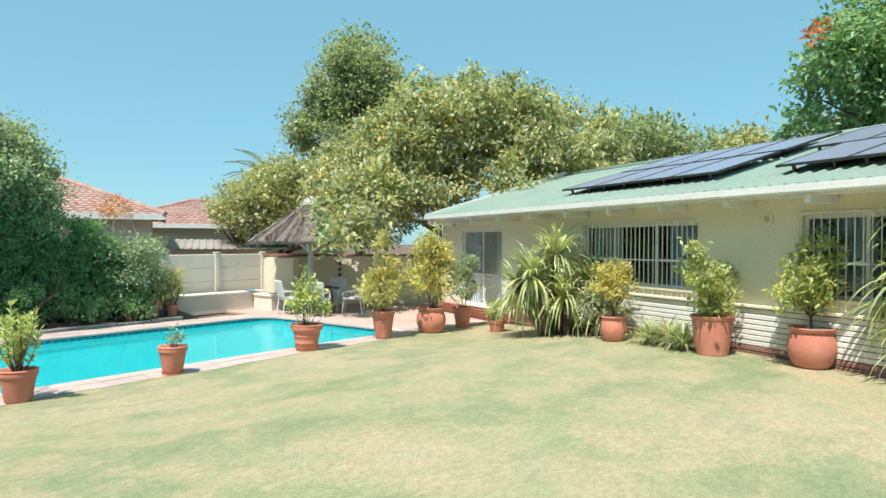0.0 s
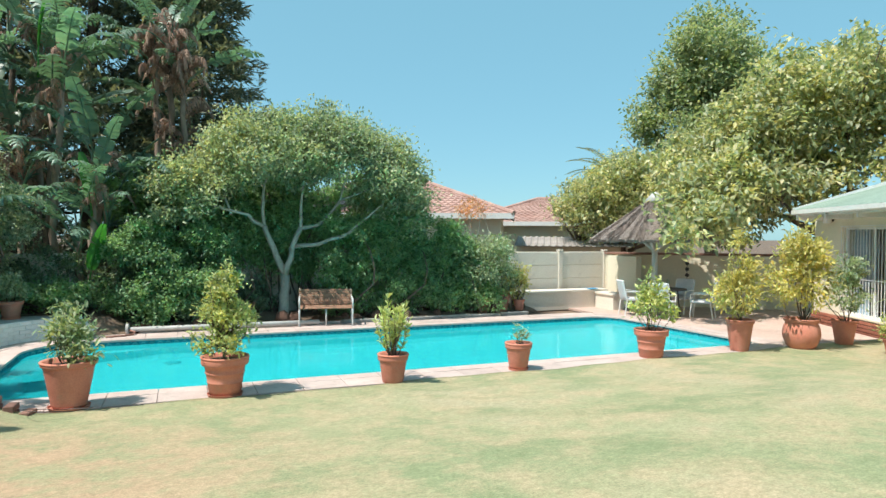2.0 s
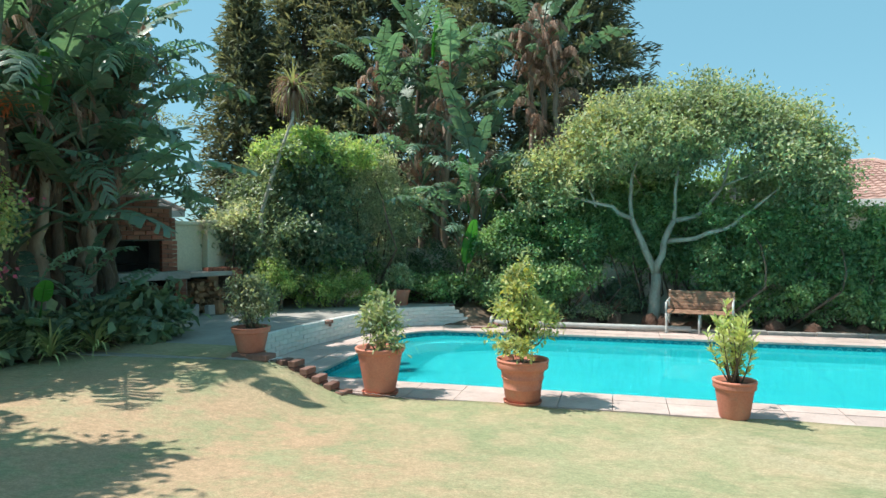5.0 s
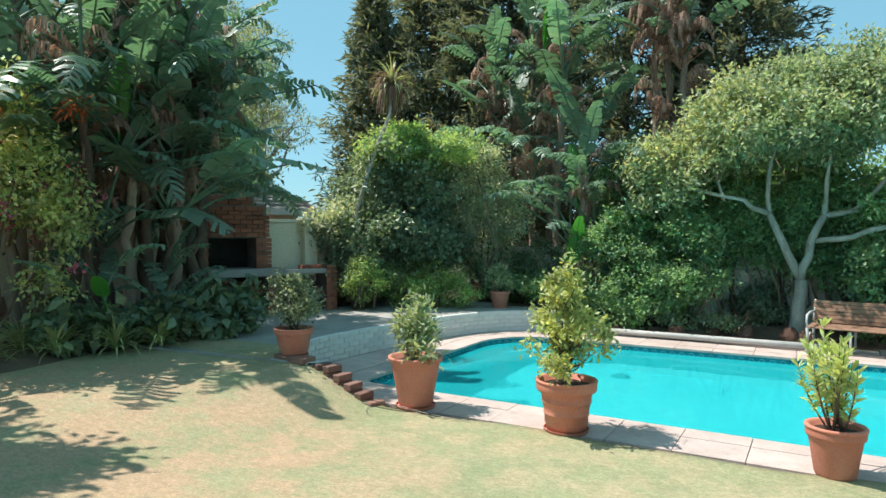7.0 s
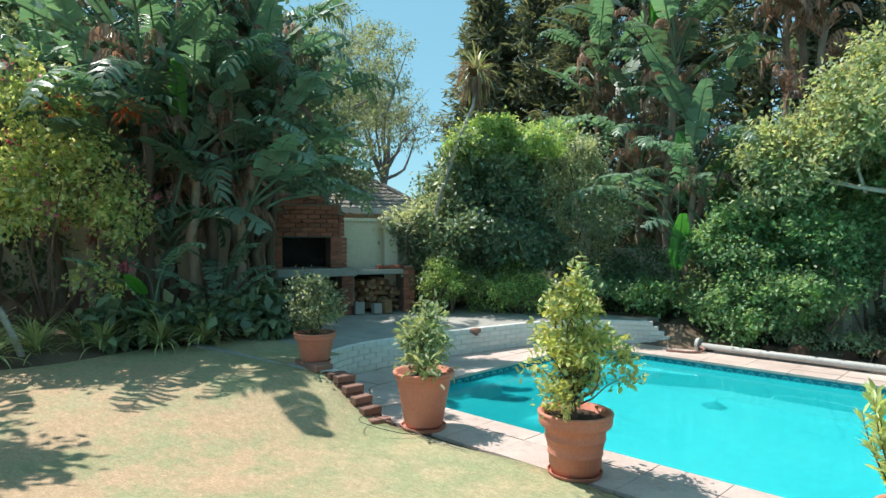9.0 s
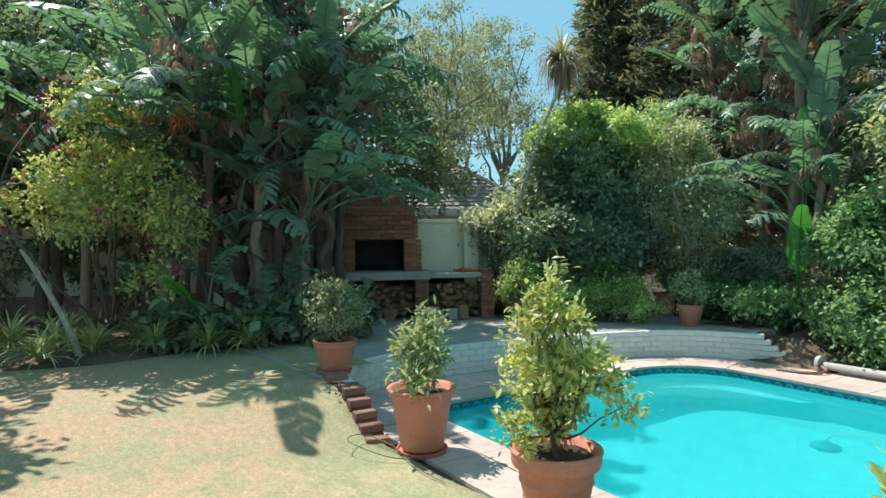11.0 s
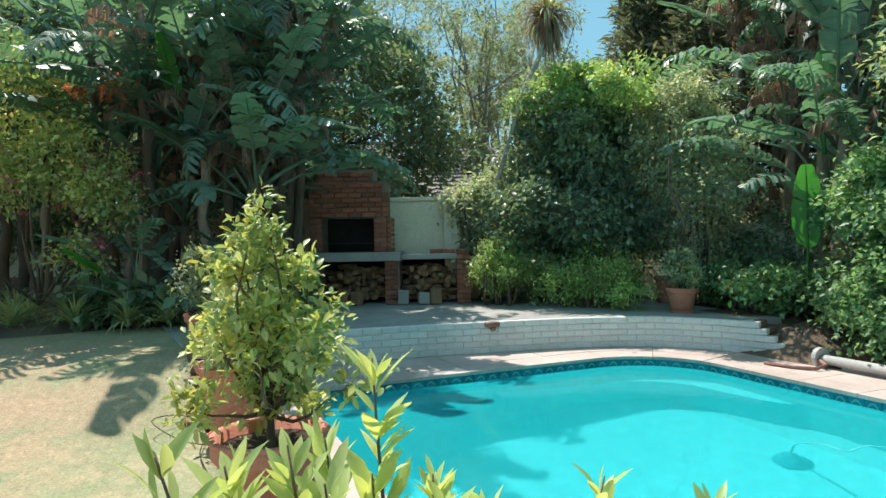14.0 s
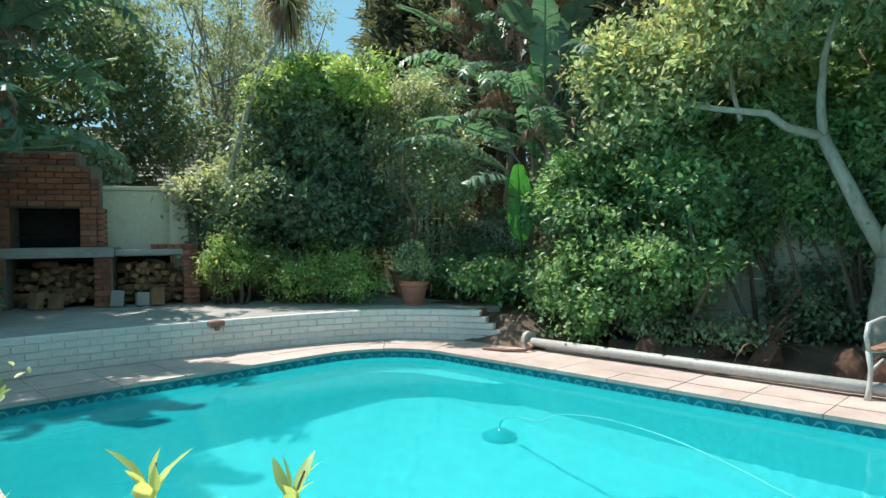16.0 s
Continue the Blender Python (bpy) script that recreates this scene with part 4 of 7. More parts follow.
# ---- neighbours ----
def neighbour(name, cx, cy, rz, w, d, eave, ridge, wall_mat, roof_mat, label, hip=1.5, rows=16, win=True):
    h = thing(name, pose(cx, cy, 0, rz=rz), label, "house")
    solid("wall", *block(-w / 2, -d / 2, -0.1, w / 2, d / 2, eave), wall_mat, h)
    o = 0.45
    a = [(-w / 2 - o, -d / 2 - o), (w / 2 + o, -d / 2 - o), (w / 2 + o, d / 2 + o), (-w / 2 - o, d / 2 + o)]
    r0, r1 = (-w / 2 + hip, 0), (w / 2 - hip, 0)
    # tiles in rows, each row a step proud of the one above, on the four slopes
    def slope(p, q, ra, rb):
        for i in range(rows):
            V, cols = [], 60
            for s, up in ((i / rows, 0.05), ((i + 1.12) / rows, 0.0), (i / rows, 0.0)):
                for j in range(cols + 1):
                    t = j / cols
                    A = (p[0] + (q[0] - p[0]) * t, p[1] + (q[1] - p[1]) * t)
                    B = (ra[0] + (rb[0] - ra[0]) * t, ra[1] + (rb[1] - ra[1]) * t)
                    V.append((A[0] + (B[0] - A[0]) * s, A[1] + (B[1] - A[1]) * s, eave + (ridge - eave) * s + up + 0.03 * (j % 2)))
            m = cols + 1
            F = [(j, j + 1, m + j + 1, m + j) for j in range(cols)] + [(2 * m + j, 2 * m + j + 1, j + 1, j) for j in range(cols)]
            solid("tile_course", V, F, roof_mat, h)
    slope(a[0], a[1], r0, r1)
    slope(a[2], a[3], r1, r0)
    slope(a[1], a[2], r1, r1)
    slope(a[3], a[0], r0, r0)
    solid("ridge", *tube([(*r0, ridge + 0.04), (*r1, ridge + 0.04)], 0.10, 8), roof_mat, h)
    for c, r in ((a[0], r0), (a[1], r1), (a[2], r1), (a[3], r0)):
        solid("hip", *tube([(*c, eave + 0.05), (*r, ridge + 0.05)], 0.09, 8), roof_mat, h)
    solid("fascia", *join(block(a[0][0], a[0][1] - 0.02, eave - 0.14, a[1][0], a[0][1], eave + 0.05), block(a[1][0], a[1][1], eave - 0.14, a[1][0] + 0.02, a[2][1], eave + 0.05)), WHITE, h)
    return h


neighbour("neighbour_house", 5.6, 16.2, -30, 9.0, 6.0, 2.85, 4.2, PLASTER, ROOF_RED, "cream neighbouring house with a terracotta tile roof", 3.0)
neighbour("neighbour_house", 16.3, 18.4, -35, 10.0, 6.0, 2.75, 4.0, PLASTER, ROOF_RED, "neighbouring house with a low red tile roof", 3.0)
shed = thing("lean_to", pose(11.9, 12.6, 0, rz=-33), "lean-to with grey corrugated roofing", "shed")
solid("roof_sheet", *roof_sheet(-1.6, 1.75, 1.2, 2.1, -2.2, 2.2, 0.25), FIBRE, shed)
solid("wall", *block(-2.0, -1.0, 0, 2.0, 1.0, 1.72), PLASTER, shed)
neighbour("neighbour_house", -20.3, 8.4, 64, 9, 7, 2.7, 4.9, PLASTER, ROOF_GREY, "neighbouring house with a grey tile roof", 2.5)


# ---- potted plants along the pool ----
def pot_profile(kind, r, h):
    if kind == "plain":
        outer = [(r * 0.64, 0.0), (r * 0.70, h * 0.08), (r * 0.90, h * 0.78), (r * 0.91, h * 0.80), (r * 0.99, h * 0.815), (r, h * 0.85), (r, h * 0.97), (r * 0.985, h)]
    elif kind == "banded":
        outer = [(r * 0.66, 0.0), (r * 0.68, h * 0.10), (r * 0.71, h * 0.12), (r * 0.72, h * 0.30), (r * 0.75, h * 0.31), (r * 0.755, h * 0.34), (r * 0.74, h * 0.36), (r * 0.80, h * 0.56),
                 (r * 0.83, h * 0.57), (r * 0.835, h * 0.60), (r * 0.81, h * 0.62), (r * 0.86, h * 0.78), (r * 0.97, h * 0.80), (r, h * 0.84), (r, h * 0.96), (r * 0.98, h)]
    elif kind == "tall":
        outer = [(r * 0.60, 0.0), (r * 0.64, h * 0.06), (r * 0.90, h * 0.86), (r * 0.92, h * 0.90), (r * 0.99, h * 0.92), (r, h * 0.95), (r * 0.985, h)]
    elif kind == "round":
        outer = [(r * 0.62, 0.0), (r * 0.80, h * 0.12), (r * 0.98, h * 0.38), (r, h * 0.52), (r * 0.95, h * 0.72), (r * 0.85, h * 0.86), (r * 0.83, h * 0.90), (r * 0.93, h * 0.93), (r * 0.95, h * 0.97), (r * 0.92, h)]
    else:  # ribbed
        outer = [(r * 0.72, 0.0)]
        for i in range(1, 14):
            z = h * i / 14.5
            w = r * (0.74 + 0.22 * i / 13 + 0.05 * math.sin(math.pi * i / 14))
            outer += [(w, z - h * 0.02), (w - 0.012, z + h * 0.012)]
        outer += [(r, h * 0.93), (r * 1.03, h * 0.95), (r * 1.03, h * 0.99), (r, h)]
    rt = outer[-1][0]
    return [(0.0, 0.0)] + outer + [(rt - 0.03, h), (rt - 0.035, h * 0.86), (0.0, h * 0.855)]


def potted(name, x, y, z, kind, r, h, label, saucer=False, group=""):
    p = thing(name, Matrix.Translation((x, y, z)) @ Matrix.Rotation(0.0 if abs(x) < 0.01 else x * 1.7, 4, "Z"), label, "potted plant", group)
    lift = 0.0
    if saucer:
        lift = 0.035
        solid("saucer", *lathe([(0, 0), (r * 0.70, 0), (r * 0.76, 0.04), (r * 0.73, 0.04), (r * 0.69, 0.02), (0, 0.02)]), TERRACOTTA, p, smooth=False)
    pot = solid("pot", *moved(lathe(pot_profile(kind, r, h), 32, 0.006), Matrix.Translation((0, 0, lift))), TERRACOTTA, p, kind + " terracotta pot", smooth=True)
    rr = {"round": 0.94, "ribbed": 1.02}.get(kind, 1.0) * r
    solid("rim", *moved(lathe([(rr - 0.02, h - 0.012), (rr + 0.006, h - 0.012), (rr + 0.01, h), (rr + 0.004, h + 0.012), (rr - 0.02, h + 0.012), (rr - 0.032, h)], 32, 0.006), Matrix.Translation((0, 0, lift))), TERRACOTTA, pot, "rolled terracotta rim", smooth=True)
    rt = r - 0.035
    g = np.random.default_rng(int(abs(x * 100)) + 5)
    V = [(0, 0, h * 0.87 + lift)] + [(rt * 0.96 * q * math.cos(a), rt * 0.96 * q * math.sin(a), h * (0.885 + 0.03 * g.random()) + lift) for q in (0.5, 1.0) for a in np.linspace(0, math.tau, 20, endpoint=False)]
    F = [(0, 1 + i, 1 + (i + 1) % 20) for i in range(20)] + [(1 + i, 21 + i, 21 + (i + 1) % 20, 1 + (i + 1) % 20) for i in range(20)]
    solid("soil", V, F, SOIL, p, "dry brown potting soil")
    return p, h * 0.88 + lift


def bush(p, z0, lobes, count, leaf, material, width=0.36, stems=5, clump=0.12, trunk_h=0.0, r=0.014, inner=0.35, bark=BARK, lift=0.35):
    """Stems that fork up from the soil into the lobes, with leaves along twigs."""
    g = np.random.default_rng(count)
    shapes = []
    fork = (g.normal() * 0.02, g.normal() * 0.02, z0 + trunk_h)
    if trunk_h > 0:
        shapes.append(limb((0, 0, z0 - 0.05), fork, r * 1.5, r * 1.1, 0.06, 5, 2))
    for i in range(stems * len(lobes)):
        lo = lobes[i % len(lobes)]
        e = [lo[q] + g.normal() * lo[3 + q] * 0.45 for q in range(3)]
        s = fork if trunk_h > 0 else (g.normal() * 0.03, g.normal() * 0.03, z0 - 0.02)
        shapes.append(limb(s, e, r * 0.75, r * 0.2, 0.10, 6, i))
    for s in shapes:
        solid("stem", *s, bark, p, smooth=True)
    P, D = crown_points(lobes, count, clump, per=16, inner=inner, droop=0.0, lift=lift)
    fine_leaves("foliage", P, D, leaf * (0.6 + 0.7 * rng.random(len(P))), width, material, p)


ROW = "terracotta pots along the pool edge"
p, z = potted("potted_shrub", -5.72, 0.12, 0.415, "plain", 0.24, 0.32, "grey-green shrub in a plain terracotta pot on bricks", True, ROW)
bush(p, z, [(0, 0, 0.68, 0.30, 0.30, 0.26), (0.05, 0.05, 0.9, 0.18, 0.18, 0.12)], 3400, 0.045, LEAF_EUC, 0.5, 5, 0.10, r=0.012)
p, z = potted("potted_citrus", -4.0, 0.18, 0.0, "tall", 0.30, 0.53, "small citrus tree in a tall smooth terracotta pot", True, ROW)
bush(p, z, [(0, 0, 0.86, 0.17, 0.17, 0.25), (0.16, -0.08, 0.70, 0.20, 0.15, 0.10), (-0.05, 0.05, 1.10, 0.09, 0.09, 0.18)], 1300, 0.085, LEAF_POPLAR, 0.34, 3, 0.12, r=0.011)
p, z = potted("potted_citrus", -2.25, 0.14, 0.0, "banded", 0.295, 0.47, "tall citrus tree in a banded terracotta pot", True, ROW)
cg = np.random.default_rng(8)
twigs = [(0.0, 0.0, 0.75, 0.17, 0.17, 0.2), (0.0, 0.0, 1.05, 0.13, 0.13, 0.2), (-0.04, 0.0, 1.62, 0.03, 0.03, 0.14), (0.06, 0.03, 1.45, 0.03, 0.03, 0.14)]
for i in range(20):
    a, f = i * 2.4, i / 20
    q = (0.40 - 0.29 * f) * (0.75 + 0.5 * cg.random())
    twigs.append((q * math.cos(a), q * math.sin(a), 0.68 + 0.78 * f + 0.08 * cg.normal(), 0.075, 0.075, 0.085))
bush(p, z, twigs, 3900, 0.06, LEAF_CITRUS, 0.46, 1, 0.09, trunk_h=0.16, r=0.017, lift=0.3)
p, z = potted("potted_citrus", 0.0, 0.04, 0.0, "plain", 0.215, 0.40, "bushy lime-green citrus in a plain terracotta pot", False, ROW)


def shoots(p, z0, tips, leaf, material, seed, width=0.30, along=0.34, per=26):
    """Slender stems that rise out of the soil, each set with upward leaves towards its tip."""
    g = np.random.default_rng(seed)
    P, D = [], []
    for i, tip in enumerate(tips):
        b = np.array((0.05 * math.cos(i * 2.1), 0.05 * math.sin(i * 2.1), z0 - 0.02))
        tip = np.array(tip, float)
        knee = b * 0.45 + tip * 0.55 + np.array(((tip[0] - b[0]) * 0.25, (tip[1] - b[1]) * 0.25, -0.04))
        s = np.linspace(0, 1, 9)[:, None]
        pts = (1 - s) ** 2 * b + 2 * s * (1 - s) * knee + s ** 2 * tip
        solid("stem", *tube(list(pts), [0.010 - 0.008 * float(q) for q in s[:, 0]], 6), BARK, p, smooth=True)
        long = max(0.15, float(np.linalg.norm(tip - b)))
        f = 1 - (along / long) * g.random((per, 1)) ** 0.8
        f = np.clip(f, 0.15, 1.0)
        q = (1 - f) ** 2 * b + 2 * f * (1 - f) * knee + f ** 2 * tip
        a = np.arange(per) * 2.4 + g.random()
        d = np.stack((np.cos(a), np.sin(a), 0.75 + 0.9 * f[:, 0] ** 3 + 0.25 * g.normal(size=per)), 1)
        P.append(q - np.array((0, 0, leaf * 0.55)) * (f > 0.97))
        D.append(d)
    P, D = np.concatenate(P), np.concatenate(D)
    fine_leaves("foliage", P, D, leaf * (0.6 + 0.6 * g.random(len(P))), width, material, p)


shoots(p, z, [(-0.10, -0.05, 1.25), (0.03, -0.43, 1.16), (0.0, -0.33, 1.12), (-0.06, -0.22, 1.12), (0.04, -0.18, 1.08), (-0.18, -0.30, 1.06), (-0.02, -0.08, 1.06), (-0.2, -0.12, 1.08),
              (0.06, 0.03, 1.02), (-0.12, 0.08, 1.0), (0.10, -0.10, 0.95), (-0.28, -0.02, 0.92), (0.12, -0.3, 0.92), (-0.1, 0.2, 0.92), (0.05, 0.2, 0.86)], 0.098, LEAF_SHOOT, 5, 0.27, 0.5, 58)
shoots(p, z, [(-0.02, 0.43, 0.97), (0.12, 0.62, 0.94)], 0.085, LEAF_SHOOT, 6, 0.28, 0.12, 9)
p, z = potted("potted_seedling", 2.09, 0.11, 0.0, "plain", 0.21, 0.385, "thin citrus seedling in a plain terracotta pot", True, ROW)
bush(p, z, [(0, 0, 0.52, 0.09, 0.09, 0.10), (0.02, 0, 0.68, 0.05, 0.05, 0.10)], 80, 0.085, LEAF_TREE, 0.36, 2, 0.07, r=0.007)
p, z = potted("potted_citrus", 4.79, 0.18, 0.0, "banded", 0.29, 0.48, "leafy citrus tree in a banded terracotta pot", False, ROW)
bush(p, z, [(0, 0, 0.90, 0.30, 0.28, 0.20), (-0.02, 0.02, 1.12, 0.2, 0.18, 0.16), (0.0, 0.0, 1.35, 0.08, 0.08, 0.16), (0.3, 0.1, 0.75, 0.1, 0.1, 0.1), (-0.28, -0.12, 0.8, 0.1, 0.1, 0.1)], 1100, 0.09, LEAF_CITRUS, 0.38, 2, 0.12, r=0.012)
p, z = potted("potted_citrus", 6.78, 0.07, 0.0, "tall", 0.25, 0.57, "pale green citrus bush in a tall terracotta pot", False, ROW)
bush(p, z, [(0, 0, 1.05, 0.48, 0.45, 0.38), (0.02, 0.02, 1.45, 0.28, 0.28, 0.30), (-0.02, 0, 1.95, 0.10, 0.10, 0.30)], 2500, 0.09, LEAF_GOLD, 0.38, 2, 0.13, r=0.013)
p, z = potted("potted_seedling", 7.5, 0.75, -0.004, "plain", 0.11, 0.17, "tiny seedling in a small terracotta pot", False)
bush(p, z, [(0, 0, 0.26, 0.06, 0.06, 0.08)], 60, 0.05, LEAF_TREE, 0.4, 2, 0.05, r=0.005)
p, z = potted("potted_citrus", 8.09, -0.19, 0.0, "round", 0.33, 0.56, "golden leafy tree in a big round terracotta urn", False)
bush(p, z, [(0, 0, 1.25, 0.62, 0.6, 0.45), (-0.15, 0.05, 1.75, 0.42, 0.4, 0.35), (0.2, -0.05, 1.85, 0.3, 0.3, 0.4), (-0.25, 0.1, 2.15, 0.12, 0.12, 0.25)], 3600, 0.10, LEAF_GOLD, 0.40, 2, 0.15, r=0.016)
p, z = potted("potted_shrub", 9.3, -0.2, -0.004, "tall", 0.24, 0.48, "green shrub in a terracotta pot by the house", False)
bush(p, z, [(0, 0, 1.0, 0.32, 0.32, 0.45), (0, 0.1, 1.5, 0.25, 0.25, 0.3)], 1700, 0.08, LEAF_TREE, 0.45, 3, 0.12, r=0.012)
p, z = potted("potted_shrub", 8.75, -1.5, 0.02, "plain", 0.19, 0.30, "low shrub in a small terracotta pot", False)
bush(p, z, [(0, 0, 0.52, 0.24, 0.24, 0.18)], 800, 0.06, LEAF_CITRUS, 0.45, 4, 0.1, r=0.008)

HOUSE_ROW = "terracotta pots along the house"
zl = lambda x, y: float(lawn_z(x, y)) + 0.01
p, z = potted("potted_citrus", 7.35, -4.7, zl(7.35, -4.7), "round", 0.22, 0.42, "lime-green citrus tree in a round terracotta urn", False, HOUSE_ROW)
bush(p, z, [(0, 0, 0.98, 0.34, 0.32, 0.24), (0.05, 0.02, 1.18, 0.25, 0.25, 0.16)], 2300, 0.075, LEAF_GOLD, 0.42, 3, 0.11, trunk_h=0.18, r=0.018)
p, z = potted("potted_citrus", 6.81, -6.44, zl(6.81, -6.44), "ribbed", 0.30, 0.57, "leafy citrus tree in a ribbed terracotta pot", False, HOUSE_ROW)
bush(p, z, [(0, 0, 0.82, 0.34, 0.34, 0.22), (0.22, 0.25, 1.15, 0.22, 0.2, 0.18), (-0.25, -0.28, 1.2, 0.26, 0.22, 0.2), (-0.35, -0.3, 1.5, 0.14, 0.14, 0.16)], 2100, 0.085, LEAF_CITRUS, 0.42, 2, 0.12, r=0.014)
p, z = potted("potted_citrus", 6.56, -7.76, zl(6.56, -7.76), "round", 0.30, 0.53, "tall lime tree in a round terracotta urn", False, HOUSE_ROW)
bush(p, z, [(0, 0, 1.15, 0.38, 0.38, 0.32), (0.1, 0.1, 1.5, 0.3, 0.3, 0.3), (-0.2, -0.15, 1.0, 0.3, 0.28, 0.2), (0.3, 0.3, 1.75, 0.12, 0.12, 0.2)], 2300, 0.085, LEAF_CITRUS, 0.42, 2, 0.12, trunk_h=0.2, r=0.015)

p, z = potted("potted_shrub", -5.66, 6.28, 0.405, "plain", 0.21, 0.30, "small green shrub in a terracotta pot on the wall", True)
bush(p, z, [(0, 0, 0.55, 0.26, 0.26, 0.2), (0.03, 0, 0.72, 0.18, 0.18, 0.12)], 1500, 0.06, LEAF_TREE, 0.5, 4, 0.1, r=0.010)
p, z = potted("potted_shrub", -6.75, 7.1, 0.405, "tall", 0.24, 0.40, "dark shrub in a terracotta pot in the bed", False)
bush(p, z, [(0, 0, 0.9, 0.3, 0.3, 0.4)], 900, 0.07, LEAF_HEDGE, 0.5, 4, 0.12, r=0.012)
for i, (px, py, pr, ph) in enumerate([(4.9, 6.75, 0.2, 0.42), (5.55, 6.85, 0.22, 0.5), (6.0, 6.7, 0.16, 0.36)]):
    p, z = potted("potted_shrub", px, py, 0.0, "tall" if i else "plain", pr, ph, "straggly shrub in a reddish terracotta pot", False, "pots at the hedge's end")
    bush(p, z, [(0, 0, ph + 0.3, 0.25, 0.25, 0.25), (0.1, 0.05, ph + 0.65, 0.15, 0.12, 0.25)], 420 - 120 * i, 0.08, LEAF_CITRUS, 0.42, 3, 0.12, r=0.010)

# ---- trees and hedge beyond the pool ----
tree = thing("garden_tree", Matrix.Translation((-0.28, 7.15, 0.1)), "pale-barked garden tree with a broad light green crown", "tree")
F0 = (0.07, 0.2, 1.0)
sh = [limb((0.0, 0, -0.15), F0, 0.15, 0.105, 0.03, 6, 1)]
main = [((-0.55, 0.1, 2.35), 0.085), ((0.25, 0.15, 1.75), 0.085), ]
sh += [limb(F0, (-0.45, 0.1, 2.2), 0.085, 0.06, 0.04, 6, 2), limb((-0.45, 0.1, 2.2), (-2.1, -0.2, 2.75), 0.05, 0.02, 0.05, 6, 3), limb((-0.45, 0.1, 2.2), (-0.3, 0.3, 3.6), 0.05, 0.015, 0.08, 6, 4),
       limb(F0, (0.42, 0.1, 2.15), 0.08, 0.06, 0.05, 6, 5), limb((0.42, 0.1, 2.15), (1.35, -0.1, 2.85), 0.055, 0.03, 0.06, 6, 6), limb((0.42, 0.1, 2.15), (0.55, 0.3, 3.8), 0.05, 0.015, 0.06, 6, 7),
       limb((0.28, 0.12, 1.7), (1.3, -0.4, 1.95), 0.05, 0.045, 0.04, 6, 8), limb((1.3, -0.4, 1.95), (2.3, -0.5, 2.75), 0.045, 0.02, 0.06, 6, 9), limb((1.35, -0.1, 2.85), (1.8, 0, 4.0), 0.03, 0.012, 0.06, 6, 10),
       limb((-2.1, -0.2, 2.75), (-2.7, -0.4, 3.5), 0.02, 0.008, 0.08, 5, 11), limb((-1.2, 0, 2.45), (-1.6, 0.2, 3.6), 0.03, 0.01, 0.08, 5, 12), limb((1.35, -0.1, 2.85), (2.6, 0.0, 3.4), 0.025, 0.01, 0.08, 5, 13)]
solid("trunk", *join(*sh), BARK_PALE, tree, "pale grey smooth bark, forking trunk", smooth=True)
LOB = [(-2.0, 0.0, 3.2, 0.65), (-1.5, 0.0, 3.8, 0.72), (-0.9, 0.2, 4.2, 0.65), (-0.2, 0.0, 4.2, 0.75), (0.5, 0.1, 4.5, 0.7), (1.0, 0.0, 4.55, 0.65), (1.6, -0.1, 4.3, 0.7), (2.2, -0.2, 4.0, 0.7), (2.8, -0.3, 3.5, 0.65), (3.1, -0.3, 2.9, 0.5),
       (2.3, -0.5, 3.3, 0.6), (1.2, -0.5, 3.8, 0.6), (0.2, -0.6, 3.75, 0.55), (-0.8, -0.5, 3.6, 0.55), (2.1, 0.4, 2.9, 0.5), (0.6, 0.5, 3.6, 0.7), (-1.3, 0.4, 3.2, 0.5), (-2.4, -0.1, 2.8, 0.4), (0.1, 0.3, 4.75, 0.4), (-1.1, 0.1, 4.65, 0.35), (2.7, -0.5, 2.4, 0.45), (3.2, -0.4, 2.2, 0.4), (-2.5, -0.2, 2.35, 0.35), (-1.9, -0.4, 2.6, 0.35), (3.4, -0.2, 3.3, 0.35)]
LOB = ragged([(x, y, z, r * 0.84, r * 0.84, r * 0.60) for x, y, z, r in LOB], 170, 77, 0.5)
P, D = crown_points(LOB, 64000, 0.34, per=75, inner=0.62, droop=0.1)
yel = (P[:, 0] < -0.7) & (P[:, 2] > 2.9) & (rng.random(len(P)) < 0.3)
leaf_mesh("crown", P[~yel], D[~yel], 0.095 * (0.7 + 0.6 * rng.random(int((~yel).sum()))), 0.5, LEAF_TREE, tree)
leaf_mesh("crown", P[yel], D[yel], 0.095 * (0.7 + 0.6 * rng.random(int(yel.sum()))), 0.5, LEAF_TREE_YELLOW, tree, label="yellowing leaves")


def hedge_piece(x, y, z, lobes, count, leaf, material, label, clump=0.3, width=0.55, name="shrub", inner=0.62, trunks=4):
    h = thing(name, Matrix.Translation((x, y, z)), label, "shrub")
    g = np.random.default_rng(int(abs(x * 37 + y * 11)) + 1)
    sh = []
    for i in range(trunks * 2):
        lo = lobes[i % len(lobes)]
        sh.append(limb((g.normal() * 0.15, g.normal() * 0.1, -0.1), [lo[q] + g.normal() * lo[3 + q] * 0.4 for q in range(3)], 0.035, 0.01, 0.1, 6, i))
    solid("woody_stem", *join(*sh), BARK, h, smooth=True)
    P, D = crown_points(ragged(lobes, len(lobes) * 5, int(abs(x * 13 + y * 5)) + 2), count, clump, inner=inner, droop=0.25)
    keep = P[:, 2] > 0.03
    leaf_mesh("foliage", P[keep], D[keep], leaf * (0.65 + 0.7 * rng.random(int(keep.sum()))), width, material, h)
    return h


